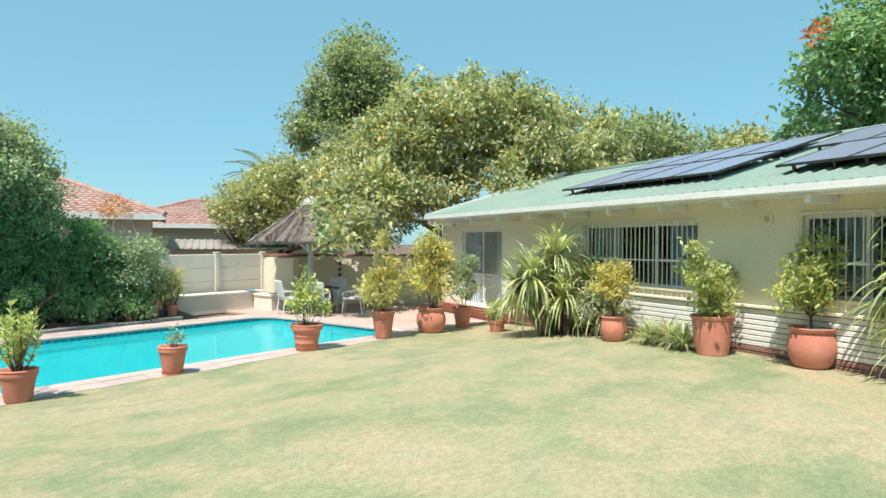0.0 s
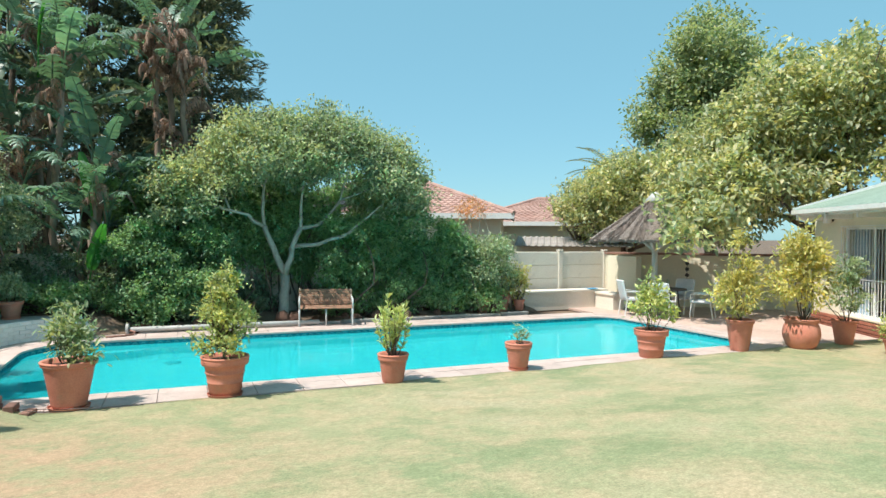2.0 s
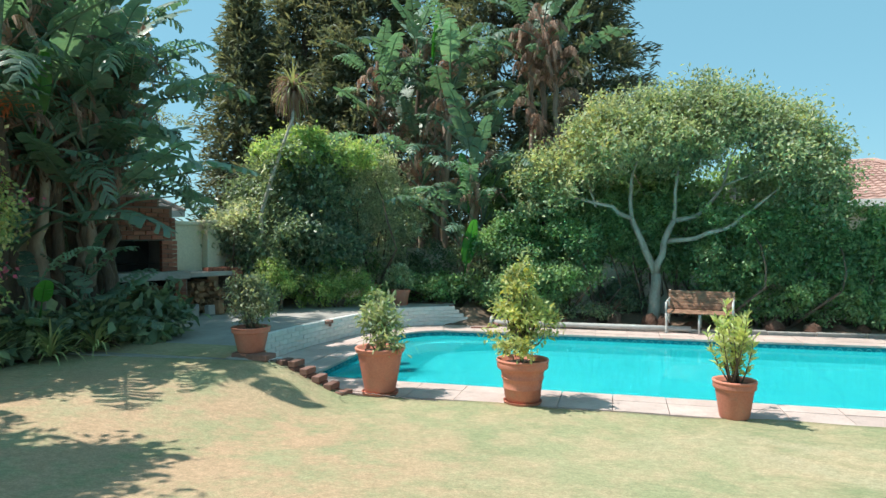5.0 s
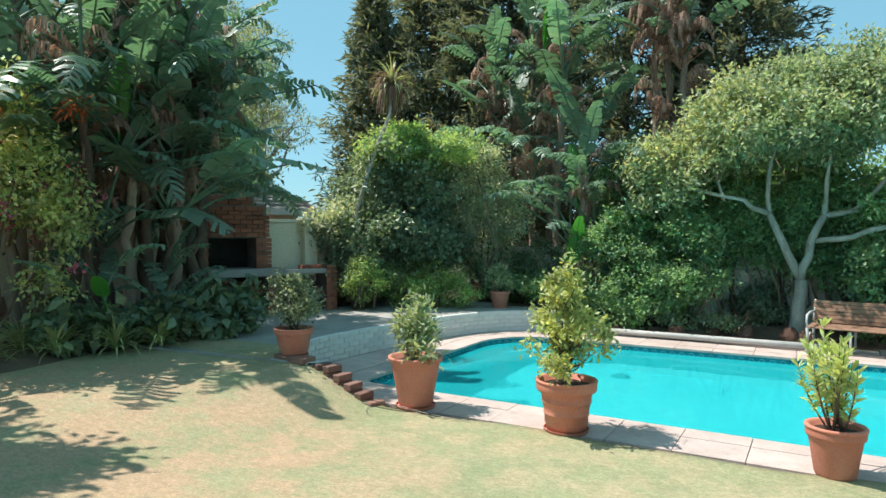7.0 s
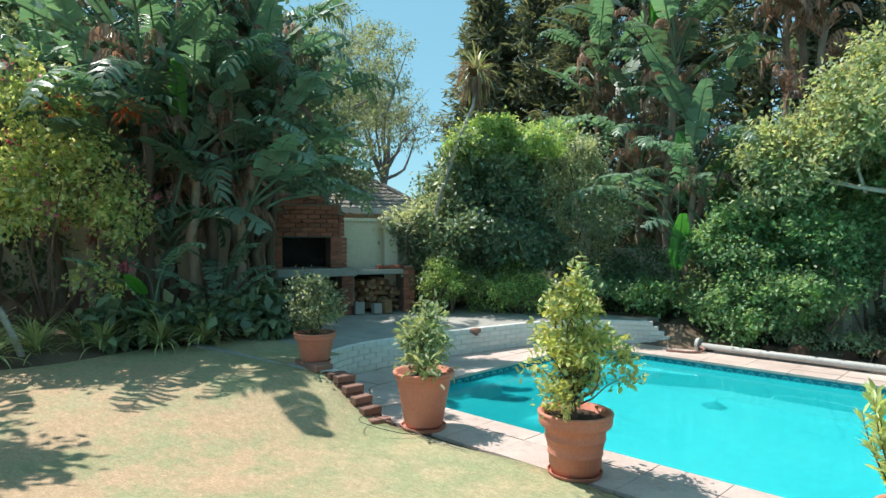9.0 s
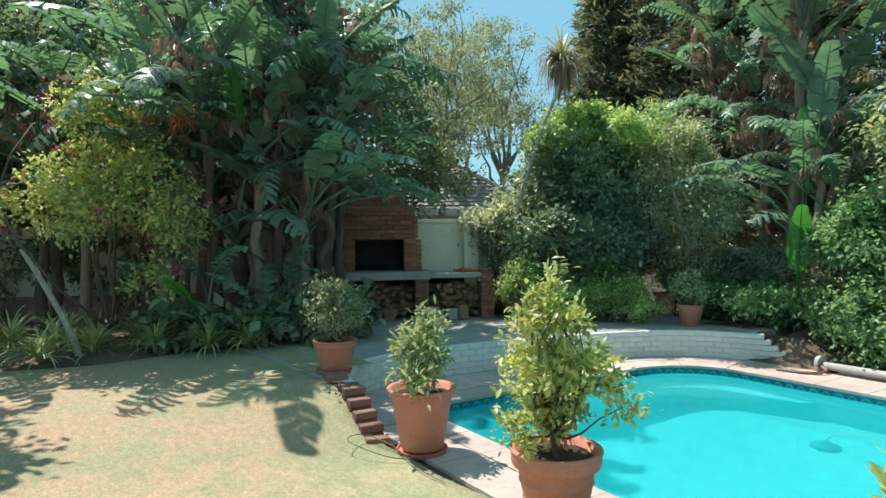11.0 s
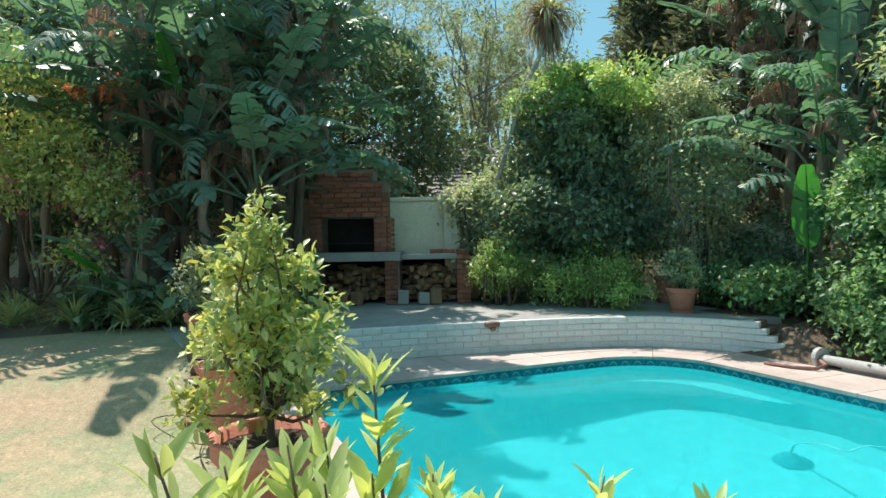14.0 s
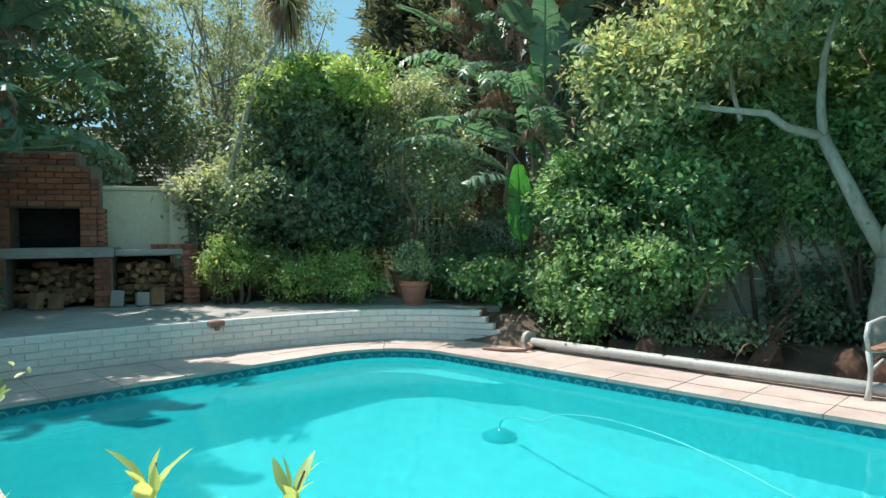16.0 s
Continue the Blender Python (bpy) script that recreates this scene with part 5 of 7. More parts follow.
hg = np.random.default_rng(21)
for i, x in enumerate(np.arange(-3.0, 5.4, 0.85)):
    top = 2.65 if x < 3.4 else (2.3 if x < 4.6 else 1.85)
    behind = -1.3 < x < 1.2
    y = 7.72 if behind else 7.35 - 0.25 * hg.random()
    lob = []
    for k in range(9):
        f = hg.random()
        lob.append((hg.normal() * 0.35, (-0.05 if behind else -0.35) * hg.random() - (0.0 if behind else 0.25 * (1 - f)), top * (0.12 + 0.80 * f), 0.28 + 0.22 * hg.random(), 0.18 + (0.06 if behind else 0.22) * hg.random(), 0.25 + 0.22 * hg.random()))
    if behind:
        lob = [q for q in lob if q[2] > (1.1 if x < 0.1 else 0.5)] or lob[:1]
    hedge_piece(x, y, 0.12, lob, 15000, 0.075, LEAF_HEDGE, "draping dark green hedge shrub by the boundary wall", 0.20, 0.62, "hedge_shrub", inner=0.55)
hedge_piece(4.9, 6.75, 0.05, [(0, 0, 1.3, 0.7, 0.6, 0.8), (0.5, 0.1, 0.95, 0.5, 0.5, 0.6)], 9000, 0.075, LEAF_TREE, "loose light green shrub at the hedge's end", 0.22)
hedge_piece(6.0, 6.9, 0.05, [(0, 0, 0.75, 0.35, 0.3, 0.45)], 1500, 0.07, LEAF_GOLD, "small lime-green shrub beside the pots", 0.16)
bg = np.random.default_rng(31)
for x in np.arange(-3.6, 3.4, 1.15):
    hedge_piece(x, 8.75, 0.0, [(bg.normal() * 0.4, 0.2 * bg.normal(), 1.6 + 2.0 * bg.random(), 0.5 + 0.25 * bg.random(), 0.4, 0.5) for k in range(7)], 6500, 0.12, LEAF_HEDGE, "dark green shrub behind the boundary wall", 0.26, 0.6, "shrub", inner=0.5)
# fiery twigs over the hedge
t_ = thing("orange_shrub", Matrix.Translation((5.0, 7.6, 0.1)), "thin shrub with orange leaf tips", "shrub")
solid("woody_stem", *join(*[limb((0, 0, 0), (0.25 * math.cos(a * 2), 0.25 * math.sin(a * 2), 2.6 + 0.3 * math.sin(a * 5)), 0.03, 0.008, 0.05, 6, a) for a in range(5)]), BARK_PALE, t_)
P, D = crown_points([(0, 0, 2.75, 0.4, 0.35, 0.25)], 700, 0.2, per=14)
leaf_mesh("foliage", P, D, 0.09 * (0.7 + 0.6 * rng.random(len(P))), 0.3, PEACH, t_)

# climber mound and shrubs at the pool's end
mg = np.random.default_rng(17)
lob = []
for k in range(22):
    f = mg.random()
    a = mg.random() * math.tau
    w = 1.4 * (1 - 0.45 * f)
    lob.append((w * math.cos(a), w * math.sin(a), 0.35 + 3.0 * f, 0.38 + 0.3 * mg.random(), 0.38 + 0.3 * mg.random(), 0.35 + 0.3 * mg.random()))
lob += [(0.0, 0.1, 1.2, 1.1, 1.0, 1.2), (0.0, 0.1, 2.4, 0.95, 0.9, 0.9)]
# one mound in two leaf colours: dark for its shade, lime for its sun
hedge_piece(-8.15, 6.1, 0.4, lob, 56000, 0.095, LEAF_CLIMBER_SHADED, "great mound of climber over the wall, its shaded body coloured dark", 0.24, 0.6, inner=0.45, trunks=1)
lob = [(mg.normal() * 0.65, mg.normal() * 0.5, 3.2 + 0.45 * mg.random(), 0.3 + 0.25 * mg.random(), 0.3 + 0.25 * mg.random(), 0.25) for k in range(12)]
hedge_piece(-8.1, 6.25, 0.4, lob, 17000, 0.09, LEAF_LIME, "top of the climber mound, its sunlight coloured in as lime-green", 0.22, 0.6, trunks=1)
hedge_piece(-8.8, 5.0, 0.4, [(-0.1, -0.05, 1.6, 0.5, 0.5, 0.5), (0.2, 0.35, 1.2, 0.55, 0.5, 0.6), (0.0, 0.2, 0.7, 0.35, 0.4, 0.5)], 12000, 0.10, LEAF_GREY, "glossy grey-green shrub against the wall", 0.24, 0.55)
hedge_piece(-7.95, 4.68, 0.4, [(0, 0, 0.55, 0.42, 0.40, 0.42), (0.1, -0.05, 0.85, 0.3, 0.3, 0.22)], 9000, 0.045, LEAF_LIME, "round bright green shrub beside the barbecue", 0.14, 0.5)
hedge_piece(-7.1, 5.5, 0.4, [(-0.2, -0.15, 0.35, 0.55, 0.45, 0.38), (0.5, 0.3, 0.32, 0.5, 0.4, 0.3), (0.1, 0.3, 0.6, 0.6, 0.45, 0.35)], 12000, 0.05, LEAF_LIME, "sprawling green shrub at the terrace edge", 0.16, 0.5)
hedge_piece(-6.5, 7.3, 0.4, [(0, 0, 1.5, 0.75, 0.6, 1.0), (-0.2, 0, 2.6, 0.6, 0.6, 0.8), (0.3, 0.1, 2.2, 0.6, 0.5, 0.7), (0, -0.2, 3.1, 0.35, 0.35, 0.5)], 30000, 0.065, LEAF_GREY, "upright shrub with small pale leaves", 0.24, 0.55)
hedge_piece(-3.4, 7.1, 0.2, [(0, 0, 0.35, 0.8, 0.4, 0.35), (0.9, 0.1, 0.3, 0.6, 0.3, 0.28)], 4500, 0.08, LEAF_HEDGE, "low dark shrub in the bed", 0.2, 0.55)
hedge_piece(-5.0, 7.2, 0.4, [(0, 0, 0.35, 0.8, 0.4, 0.35), (-0.8, 0.2, 0.3, 0.6, 0.3, 0.28)], 4500, 0.08, LEAF_HEDGE, "low dark shrub in the bed", 0.2, 0.55)
for x in (-2.2, -1.5, 0.9, 1.9, 2.9, 3.9):
    hedge_piece(x, 6.85, 0.12, [(0, 0, 0.18, 0.38, 0.25, 0.18)], 900, 0.06, LEAF_TREE if x < 0 else LEAF_HEDGE, "low leafy plant at the front of the bed", 0.14, 0.6, "bedding_plant", trunks=2)
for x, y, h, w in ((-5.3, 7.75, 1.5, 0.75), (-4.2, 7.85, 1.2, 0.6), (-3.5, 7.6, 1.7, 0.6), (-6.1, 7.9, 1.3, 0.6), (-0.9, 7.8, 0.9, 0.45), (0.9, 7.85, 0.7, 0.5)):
    hedge_piece(x, y, 0.15, [(0, 0, h * 0.35, w, 0.3, h * 0.4), (0.1, 0, h * 0.8, w * 0.7, 0.25, h * 0.3)], 5200, 0.07, LEAF_CLIMBER_SHADED, "dark climber on the boundary wall", 0.2, 0.6, "wall_climber", trunks=2)
# rocks in the bed
rk = np.random.default_rng(4)
for i in range(16):
    x, y, r = -3.2 + i * 0.52 + rk.normal() * 0.1, 6.52 + rk.random() * 0.2, 0.09 + 0.1 * rk.random()
    bm = bmesh.new()
    bmesh.ops.create_icosphere(bm, subdivisions=2, radius=1.0)
    for v in bm.verts:
        v.co *= 1 + 0.28 * noise.noise(v.co * 1.3 + Vector((i * 3.1, 0, 0)))
    me = bpy.data.meshes.new("rock")
    bm.to_mesh(me)
    bm.free()
    me.materials.append(ROCK)
    ob = tagged(new("rock", me), "rough reddish rock edging the bed", "rock", "rocks along the bed")
    ob.matrix_world = Matrix.LocRotScale((x, y, 0.07), Euler((0.2 * i, 0.3 * i, i)), (r * 1.3, r, r * 0.8))


# ---- wild bananas ----
def paddle_mesh(name, material, blade, width, petiole, curve, tears, seed, dead=False, n=24):
    """A long stalk and a paddle blade that bends over, torn along its veins into strips that hang each at its own angle."""
    g = np.random.default_rng(seed)
    total = petiole + blade
    pts, ang = [np.zeros(3)], 0.05
    for i in range(1, 33):
        ang += curve / 32 * (0.35 + 1.3 * i / 32)
        pts.append(pts[-1] + np.array((math.sin(ang), 0.02 * math.sin(i * 0.4 + seed), math.cos(ang))) * total / 32)
    pts = np.array(pts)
    at = lambda s: np.array([np.interp(min(max(s, 0), 1) * 32, np.arange(33), pts[:, k]) for k in range(3)])
    V, F = tube([at(s) for s in np.linspace(0, petiole / total, 6)] + [at(0.75 + 0.25 * petiole / total), at(1.0)], [0.04, 0.032, 0.027, 0.023, 0.02, 0.018, 0.011, 0.003], 5)
    V, F = [tuple(v) for v in V], list(F)
    s0 = petiole / total * 0.97
    half = lambda q: width * 0.5 * math.sin(math.pi * min(1.0, q * 0.93 + 0.06) ** 0.75) ** 0.55
    for side in (-1, 1):
        hang, group = 0.0, 0
        for i in range(n):
            if tears and g.random() < tears * (0.12 if not dead else 0.3):
                continue
            # strips hold together in groups until the next tear
            if group <= 0:
                group = int(g.integers(1, 2 + int(5 * (1.15 - tears)) + (0 if tears > 0.8 else 2)))
                hang = (0.10 + 0.75 * tears * g.random() ** 1.5) if not dead else (0.9 + 0.5 * g.random())
                lean, long = 0.05 + 0.06 * g.random(), 0.9 + 0.16 * g.random()
            group -= 1
            gap = 0.0 if group > 0 else 0.25 * tears
            k = len(V)
            for q in (i / n, (i + 1 - gap) / n):
                w = half(q) * (long if tears else 1.0)
                c, c2 = at(s0 + (1 - s0) * q), at(s0 + (1 - s0) * min(1, q + lean))
                d = at(s0 + (1 - s0) * q + 0.01) - at(s0 + (1 - s0) * q - 0.01)
                d /= max(np.linalg.norm(d), 1e-9)
                up = -np.cross(np.array((0, 1.0, 0)), d)
                out = np.array((0, float(side), 0))
                m = c * 0.5 + c2 * 0.5 + out * w * 0.5 * math.cos(hang * 0.5) + up * 0.10 * w - np.array((0, 0, 0.45 * w * math.sin(hang * 0.5)))
                e = c2 + out * w * math.cos(hang) - np.array((0, 0, w * math.sin(hang)))
                V += [tuple(c), tuple(m), tuple(e)]
            F += [(k, k + 3, k + 4, k + 1), (k + 1, k + 4, k + 5, k + 2)]
    me = bpy.data.meshes.new(name)
    me.from_pydata(V, [], F)
    me.materials.append(material)
    me.polygons.foreach_set("use_smooth", [True] * len(me.polygons))
    return me


LEAVES = [paddle_mesh("leaf", LEAF_BANANA, 1.5, 0.54, 0.9, 0.9, 0.9, 1), paddle_mesh("leaf", LEAF_BANANA, 1.6, 0.54, 0.7, 1.5, 1.0, 2), paddle_mesh("leaf", LEAF_BANANA, 1.4, 0.48, 1.0, 0.6, 0.6, 3),
          paddle_mesh("leaf", LEAF_BANANA, 1.5, 0.52, 0.8, 2.0, 1.0, 4), paddle_mesh("leaf", LEAF_BANANA, 1.4, 0.56, 1.1, 1.8, 0.95, 8), paddle_mesh("leaf", LEAF_BANANA, 1.7, 0.50, 0.9, 1.2, 0.9, 9)]
NEW_LEAF = paddle_mesh("leaf", LEAF_BANANA_NEW, 1.3, 0.40, 0.7, 0.3, 0.0, 5)
DEAD = [paddle_mesh("dead_leaf", DEAD_LEAF, 1.3, 0.42, 0.6, 2.9, 1.0, 6, True), paddle_mesh("dead_leaf", DEAD_LEAF, 1.2, 0.38, 0.5, 2.6, 1.0, 7, True), paddle_mesh("dead_leaf", DEAD_LEAF, 1.5, 0.34, 0.4, 3.1, 1.0, 10, True)]


def wild_banana(x, y, z, stems, label, seed, per=11, dead=5, scale=1.0, fresh=0, spread=1.0, new_leaves=()):
    w = thing("wild_banana", Matrix.Translation((x, y, z)), label, "wild banana")
    g = np.random.default_rng(seed)
    for sx, sy, h in stems:
        top = Vector((sx * 1.35, sy * 1.35, h))
        pts = [Vector((sx, sy, -0.1)).lerp(top, s) + Vector((g.normal(), g.normal(), 0)) * 0.03 for s in np.linspace(0, 1, 13)]
        rad = [0.088 - 0.034 * s + 0.012 * (i % 2) for i, s in enumerate(np.linspace(0, 1, 13))]
        solid("stem", *tube(pts, rad, 9), BARK if g.random() < 0.5 else STEM, w, smooth=True)
        a0 = g.random() * 6.28
        for i in range(per):
            a = a0 + i * 2.4 + g.normal() * 0.3
            tilt = 0.10 + 0.95 * (i / per) ** 1.1 + 0.1 * g.normal()
            me = NEW_LEAF if i < fresh else LEAVES[int(g.integers(0, len(LEAVES)))]
            s = scale * (0.7 + 0.45 * g.random())
            m = Matrix.Translation(top - Vector((0, 0, 0.05 * i))) @ Matrix.Rotation(a, 4, "Z") @ Matrix.Rotation(tilt * spread, 4, "Y") @ Matrix.Rotation(0.25 * g.normal(), 4, "Z") @ Matrix.Diagonal((s, s, s, 1))
            shared("leaf", me, w, m)
        for i in range(dead if h > 1.8 else 0):
            m = Matrix.Translation(top - Vector((0, 0, 0.1 + 0.16 * i * g.random()))) @ Matrix.Rotation(g.random() * 6.28, 4, "Z") @ Matrix.Rotation(-0.25 + 0.5 * g.random(), 4, "Y") @ Matrix.Diagonal((0.62, 0.75, 0.75 + 0.45 * g.random(), 1))
            shared("dead_leaf", DEAD[int(g.integers(0, 3))], w, m)
    for lx, ly, lz, rz, ry, k in new_leaves:
        shared("leaf", NEW_LEAF, w, pose(lx, ly, lz) @ Matrix.Rotation(radians(rz), 4, "Z") @ Matrix.Rotation(radians(ry), 4, "Y") @ Matrix.Diagonal((k, k, k, 1)), "unfurled bright green leaf")
    return w


wild_banana(-9.3, 0.35, 0.4, [(-0.3, -0.5, 2.4), (0.1, 0.0, 3.0), (-0.4, 0.4, 3.4), (0.25, 0.55, 2.1), (-0.1, -0.2, 1.7), (0.1, 0.6, 2.7), (-0.6, 0.0, 4.0), (0.2, -0.6, 3.6), (0.0, 1.1, 4.3), (0.3, 0.95, 3.8), (-0.3, 1.0, 4.9), (0.05, 0.3, 5.3)],
            "tall dense clump of wild banana with torn leaves", 11, 10, 10, 1.05, 0, 1.1, [(0.3, -0.3, 2.7, -30, 15, 0.7)])
wild_banana(-10.4, -0.35, 0.4, [(0.0, -0.3, 2.9), (-0.3, 0.2, 4.1), (0.2, 0.3, 2.2), (-0.5, -0.6, 3.5), (-0.2, -0.1, 5.0)], "wild banana clump with hanging dead leaves", 12, 8, 12, 1.05)
wild_banana(-9.35, 1.4, 0.4, [(0.0, 0.0, 3.2), (-0.2, 0.3, 2.5), (0.25, -0.3, 1.9), (0.2, -0.2, 4.0), (-0.3, -0.1, 4.8), (0.1, 0.3, 3.6), (-0.1, -0.5, 2.3)], "wild banana stems leaning beside the barbecue", 18, 8, 9, 1.05, 0, 1.1)
wild_banana(-4.4, 7.7, 0.3, [(0.0, 0.0, 2.5), (-0.2, 0.1, 1.6), (0.22, 0.1, 2.0), (0.08, 0.2, 3.1)], "wild banana with a fan of upright leaves in the bed", 13, 7, 3, 1.0, 0, 0.85,
            [(-0.05, -0.50, 0.42, -55, 12, 0.85), (0.04, -0.30, 2.16, 125, 6, 0.75)])
wild_banana(-6.0, 9.1, 0.3, [(0.0, 0.0, 3.6), (0.5, 0.0, 4.6), (-0.5, 0.2, 4.3), (0.1, -0.3, 3.0), (-0.9, 0.1, 5.4), (0.7, -0.4, 5.4), (-0.2, 0.4, 6.3), (0.3, 0.2, 5.8)], "tall wild banana rising behind the shrubs", 14, 8, 10, 1.0, 0, 0.95,
            [(0.5, -0.6, 5.3, 0, -5, 1.0)])
wild_banana(-2.75, 8.7, 0.3, [(0.0, 0.0, 6.5), (0.22, 0.1, 5.7), (-0.25, 0.15, 6.1)], "wild banana with a skirt of dead leaves", 15, 6, 26, 0.9, 0)
wild_banana(-8.4, -0.6, 0.4, [(0, 0, 0.5), (0.3, 0.5, 0.35), (-0.3, 0.9, 0.6)], "young wild banana with low leaves", 16, 7, 0, 0.55, 0, 1.0, [(0.35, -0.2, 0.55, -40, 50, 0.5)])
wild_banana(-10.9, -2.5, 0.4, [(0, 0, 2.9), (0.3, -0.6, 2.5), (0.1, 0.5, 3.2), (-0.3, 0.2, 3.4), (0.3, -1.3, 3.4)], "wild banana clump by the garden wall", 17, 8, 5, 1.05)
frond = thing("dead_frond", pose(-2.05, 7.1, 3.25, 0, 0, 200) @ Matrix.Rotation(radians(55), 4, "Y") @ Matrix.Scale(0.42, 4), "dead orange-brown leaf caught in the tree", "dead leaf")
shared("leaf_blade", paddle_mesh("leaf_blade", RUST, 1.2, 0.5, 0.3, 0.8, 0.2, 31), frond, Matrix())


# ---- spiky plants ----
def rosette(z, count, length, width, spread, seed, sag=1.0, x=0.0, y=0.0):
    """Strap leaves that arch out of one head."""
    g = np.random.default_rng(seed)
    V, F = [], []
    for i in range(count):
        a, up = g.random() * math.tau, 1.45 - spread * (i / count) ** 0.9 + 0.1 * g.normal()
        L, w = length * (0.7 + 0.5 * g.random()), width * (0.8 + 0.4 * g.random())
        p = np.array((x, y, z + 0.1 * g.random()))
        el = up
        out = np.array((math.cos(a), math.sin(a), 0))
        sd = np.array((-math.sin(a), math.cos(a), 0))
        k = len(V)
        seg = 6
        for j in range(seg + 1):
            ww = w * 0.5 * (1 - (j / seg) ** 1.6) * (0.7 + 0.6 * min(1, j / 2))
            V += [tuple(p - sd * ww), tuple(p + sd * ww)]
            el -= sag * 0.38 * (j / seg + 0.15) * (0.7 + 0.6 * g.random())
            el = max(el, -1.45)
            p = p + (out * math.cos(el) + np.array((0, 0, math.sin(el)))) * L / seg
        F += [(k + 2 * j, k + 2 * j + 1, k + 2 * j + 3, k + 2 * j + 2) for j in range(seg)]
    return V, F


yuc = thing("spineless_yucca", Matrix.Translation((8.3, -3.25, 0.15)), "many-headed yucca with long arching strap leaves", "yucca")
for i, (dx, dy, h) in enumerate([(-0.55, 0.35, 1.25), (0.3, -0.5, 1.15), (0.05, 0.1, 1.65), (-0.2, -0.15, 0.85), (0.4, 0.45, 1.5), (-0.35, 0.75, 0.95), (0.1, -0.85, 0.75)]):
    solid("stem", *limb((dx * 0.4, dy * 0.4, -0.1), (dx, dy, h), 0.09, 0.06, 0.05, 6, i), BARK, yuc, smooth=True)
    solid("head", *rosette(h - 0.1, 130, 0.95, 0.055, 2.2, 50 + i, 1.0, dx, dy), LEAF_STRAP, yuc)
yuc2 = thing("spineless_yucca", Matrix.Translation((6.3, -9.2, 0.3)), "tall yucca with arching leaves beside the house", "yucca")
for i, (dx, dy, h) in enumerate([(0.1, 0.1, 2.15), (-0.1, 0.35, 1.35), (0.25, -0.3, 1.7), (0.2, 0.3, 0.9), (-0.2, 0.0, 0.7)]):
    solid("stem", *limb((dx * 0.4, dy * 0.4, -0.1), (dx, dy, h), 0.09, 0.06, 0.05, 6, i), BARK, yuc2, smooth=True)
    solid("head", *rosette(h - 0.1, 130, 1.0, 0.055, 2.3, 70 + i, 1.0, dx, dy), LEAF_STRAP, yuc2)
cor = thing("cabbage_tree", Matrix.Translation((-9.0, 4.95, 0.4)), "spiky-headed cabbage tree on a thin leaning trunk", "cabbage tree")
solid("trunk", *limb((0, 0, -0.1), (1.1, 0.7, 4.75), 0.05, 0.032, 0.03, 8, 3), BARK_PALE, cor, smooth=True)
solid("head", *rosette(4.7, 110, 0.66, 0.035, 2.6, 91, 1.0, 1.1, 0.7), LEAF_STRAP, cor)
solid("dead_skirt", *rosette(4.62, 190, 0.72, 0.035, 2.6, 92, 2.2, 1.1, 0.7), DEAD_LEAF, cor)
solid("offshoot", *rosette(3.0, 60, 0.5, 0.035, 2.6, 93, 1.2, 0.68, 0.42), LEAF_STRAP, cor)


def strap_clump(x, y, z, count, length, label, seed, name="agapanthus", material=LEAF_STRAP, width=0.025):
    c = thing(name, Matrix.Translation((x, y, z)), label, "plant", "strappy plants in the beds")
    solid("foliage", *rosette(0, count, length, width, 1.1, seed, 1.0), material, c)
    return c


for i, (x, y) in enumerate([(7.25, -5.35), (7.05, -5.75), (7.45, -5.6), (6.9, -6.0)]):
    strap_clump(x, y, zl(x, y), 110, 0.55, "clump of agapanthus leaves along the house", 200 + i)
for i, (x, y) in enumerate([(-9.3, -2.4), (-9.1, -1.9), (-9.7, -2.9), (-8.9, -1.4), (-9.9, -2.2), (-9.2, -3.3), (-10.2, -3.6), (-8.3, -1.3), (-8.0, -0.7), (-8.5, -2.0), (-7.8, -0.2), (-8.2, -2.6)]):
    strap_clump(x, y, zl(x, y) + 0.05, 80, 0.6, "clump of dark strappy leaves in the shaded bed", 220 + i)
for i, (x, y) in enumerate([(-1.15, 6.9), (0.65, 6.95)]):
    strap_clump(x, y, 0.1, 26, 0.75, "dry spiky bromeliad with pale brown leaves", 240 + i, "bromeliad", DEAD_LEAF, 0.03)
for i, (x, y) in enumerate([(-8.0, 0.2), (-8.3, -0.4), (-7.9, 0.9), (-8.5, -1.0), (-8.1, 1.3)]):
    hedge_piece(x, y, 0.4, [(0, 0, 0.28, 0.35, 0.35, 0.3)], 420, 0.19, LEAF_DARK, "broad-leaved plant at the foot of the bananas", 0.2, 0.6, "bedding_plant", trunks=2)
hedge_piece(8.05, -4.2, 0.2, [(0, 0, 0.5, 0.35, 0.5, 0.45), (-0.1, 0.3, 0.7, 0.3, 0.3, 0.3)], 1500, 0.06, LEAF_GREY, "dry straggly shrub along the house wall", 0.18, 0.5)

bou = thing("bougainvillea", Matrix.Translation((-8.85, -1.75, 0.4)), "straggling bougainvillea with pink flowers", "bougainvillea")
solid("stem", *limb((0.5, -0.4, -0.05), (0.0, -1.0, 1.4), 0.045, 0.03, 0.04, 6, 1), BARK_PALE, bou, smooth=True)
for i in range(6):
    solid("stem", *limb((0.0, 0.0, 0.3), (0.6 * math.cos(i), 0.9 * math.sin(i * 1.7), 2.2 + 0.3 * i), 0.022, 0.008, 0.1, 6, i), BARK, bou, smooth=True)
BL = [(0.0, 0.2, 2.1, 0.8, 1.0, 0.7), (0.2, -0.5, 1.9, 0.6, 0.8, 0.5), (0.1, 0.9, 1.7, 0.45, 0.5, 0.5), (0.0, -0.2, 3.1, 0.5, 0.7, 0.6), (0.35, 0.5, 0.95, 0.3, 0.4, 0.35)]
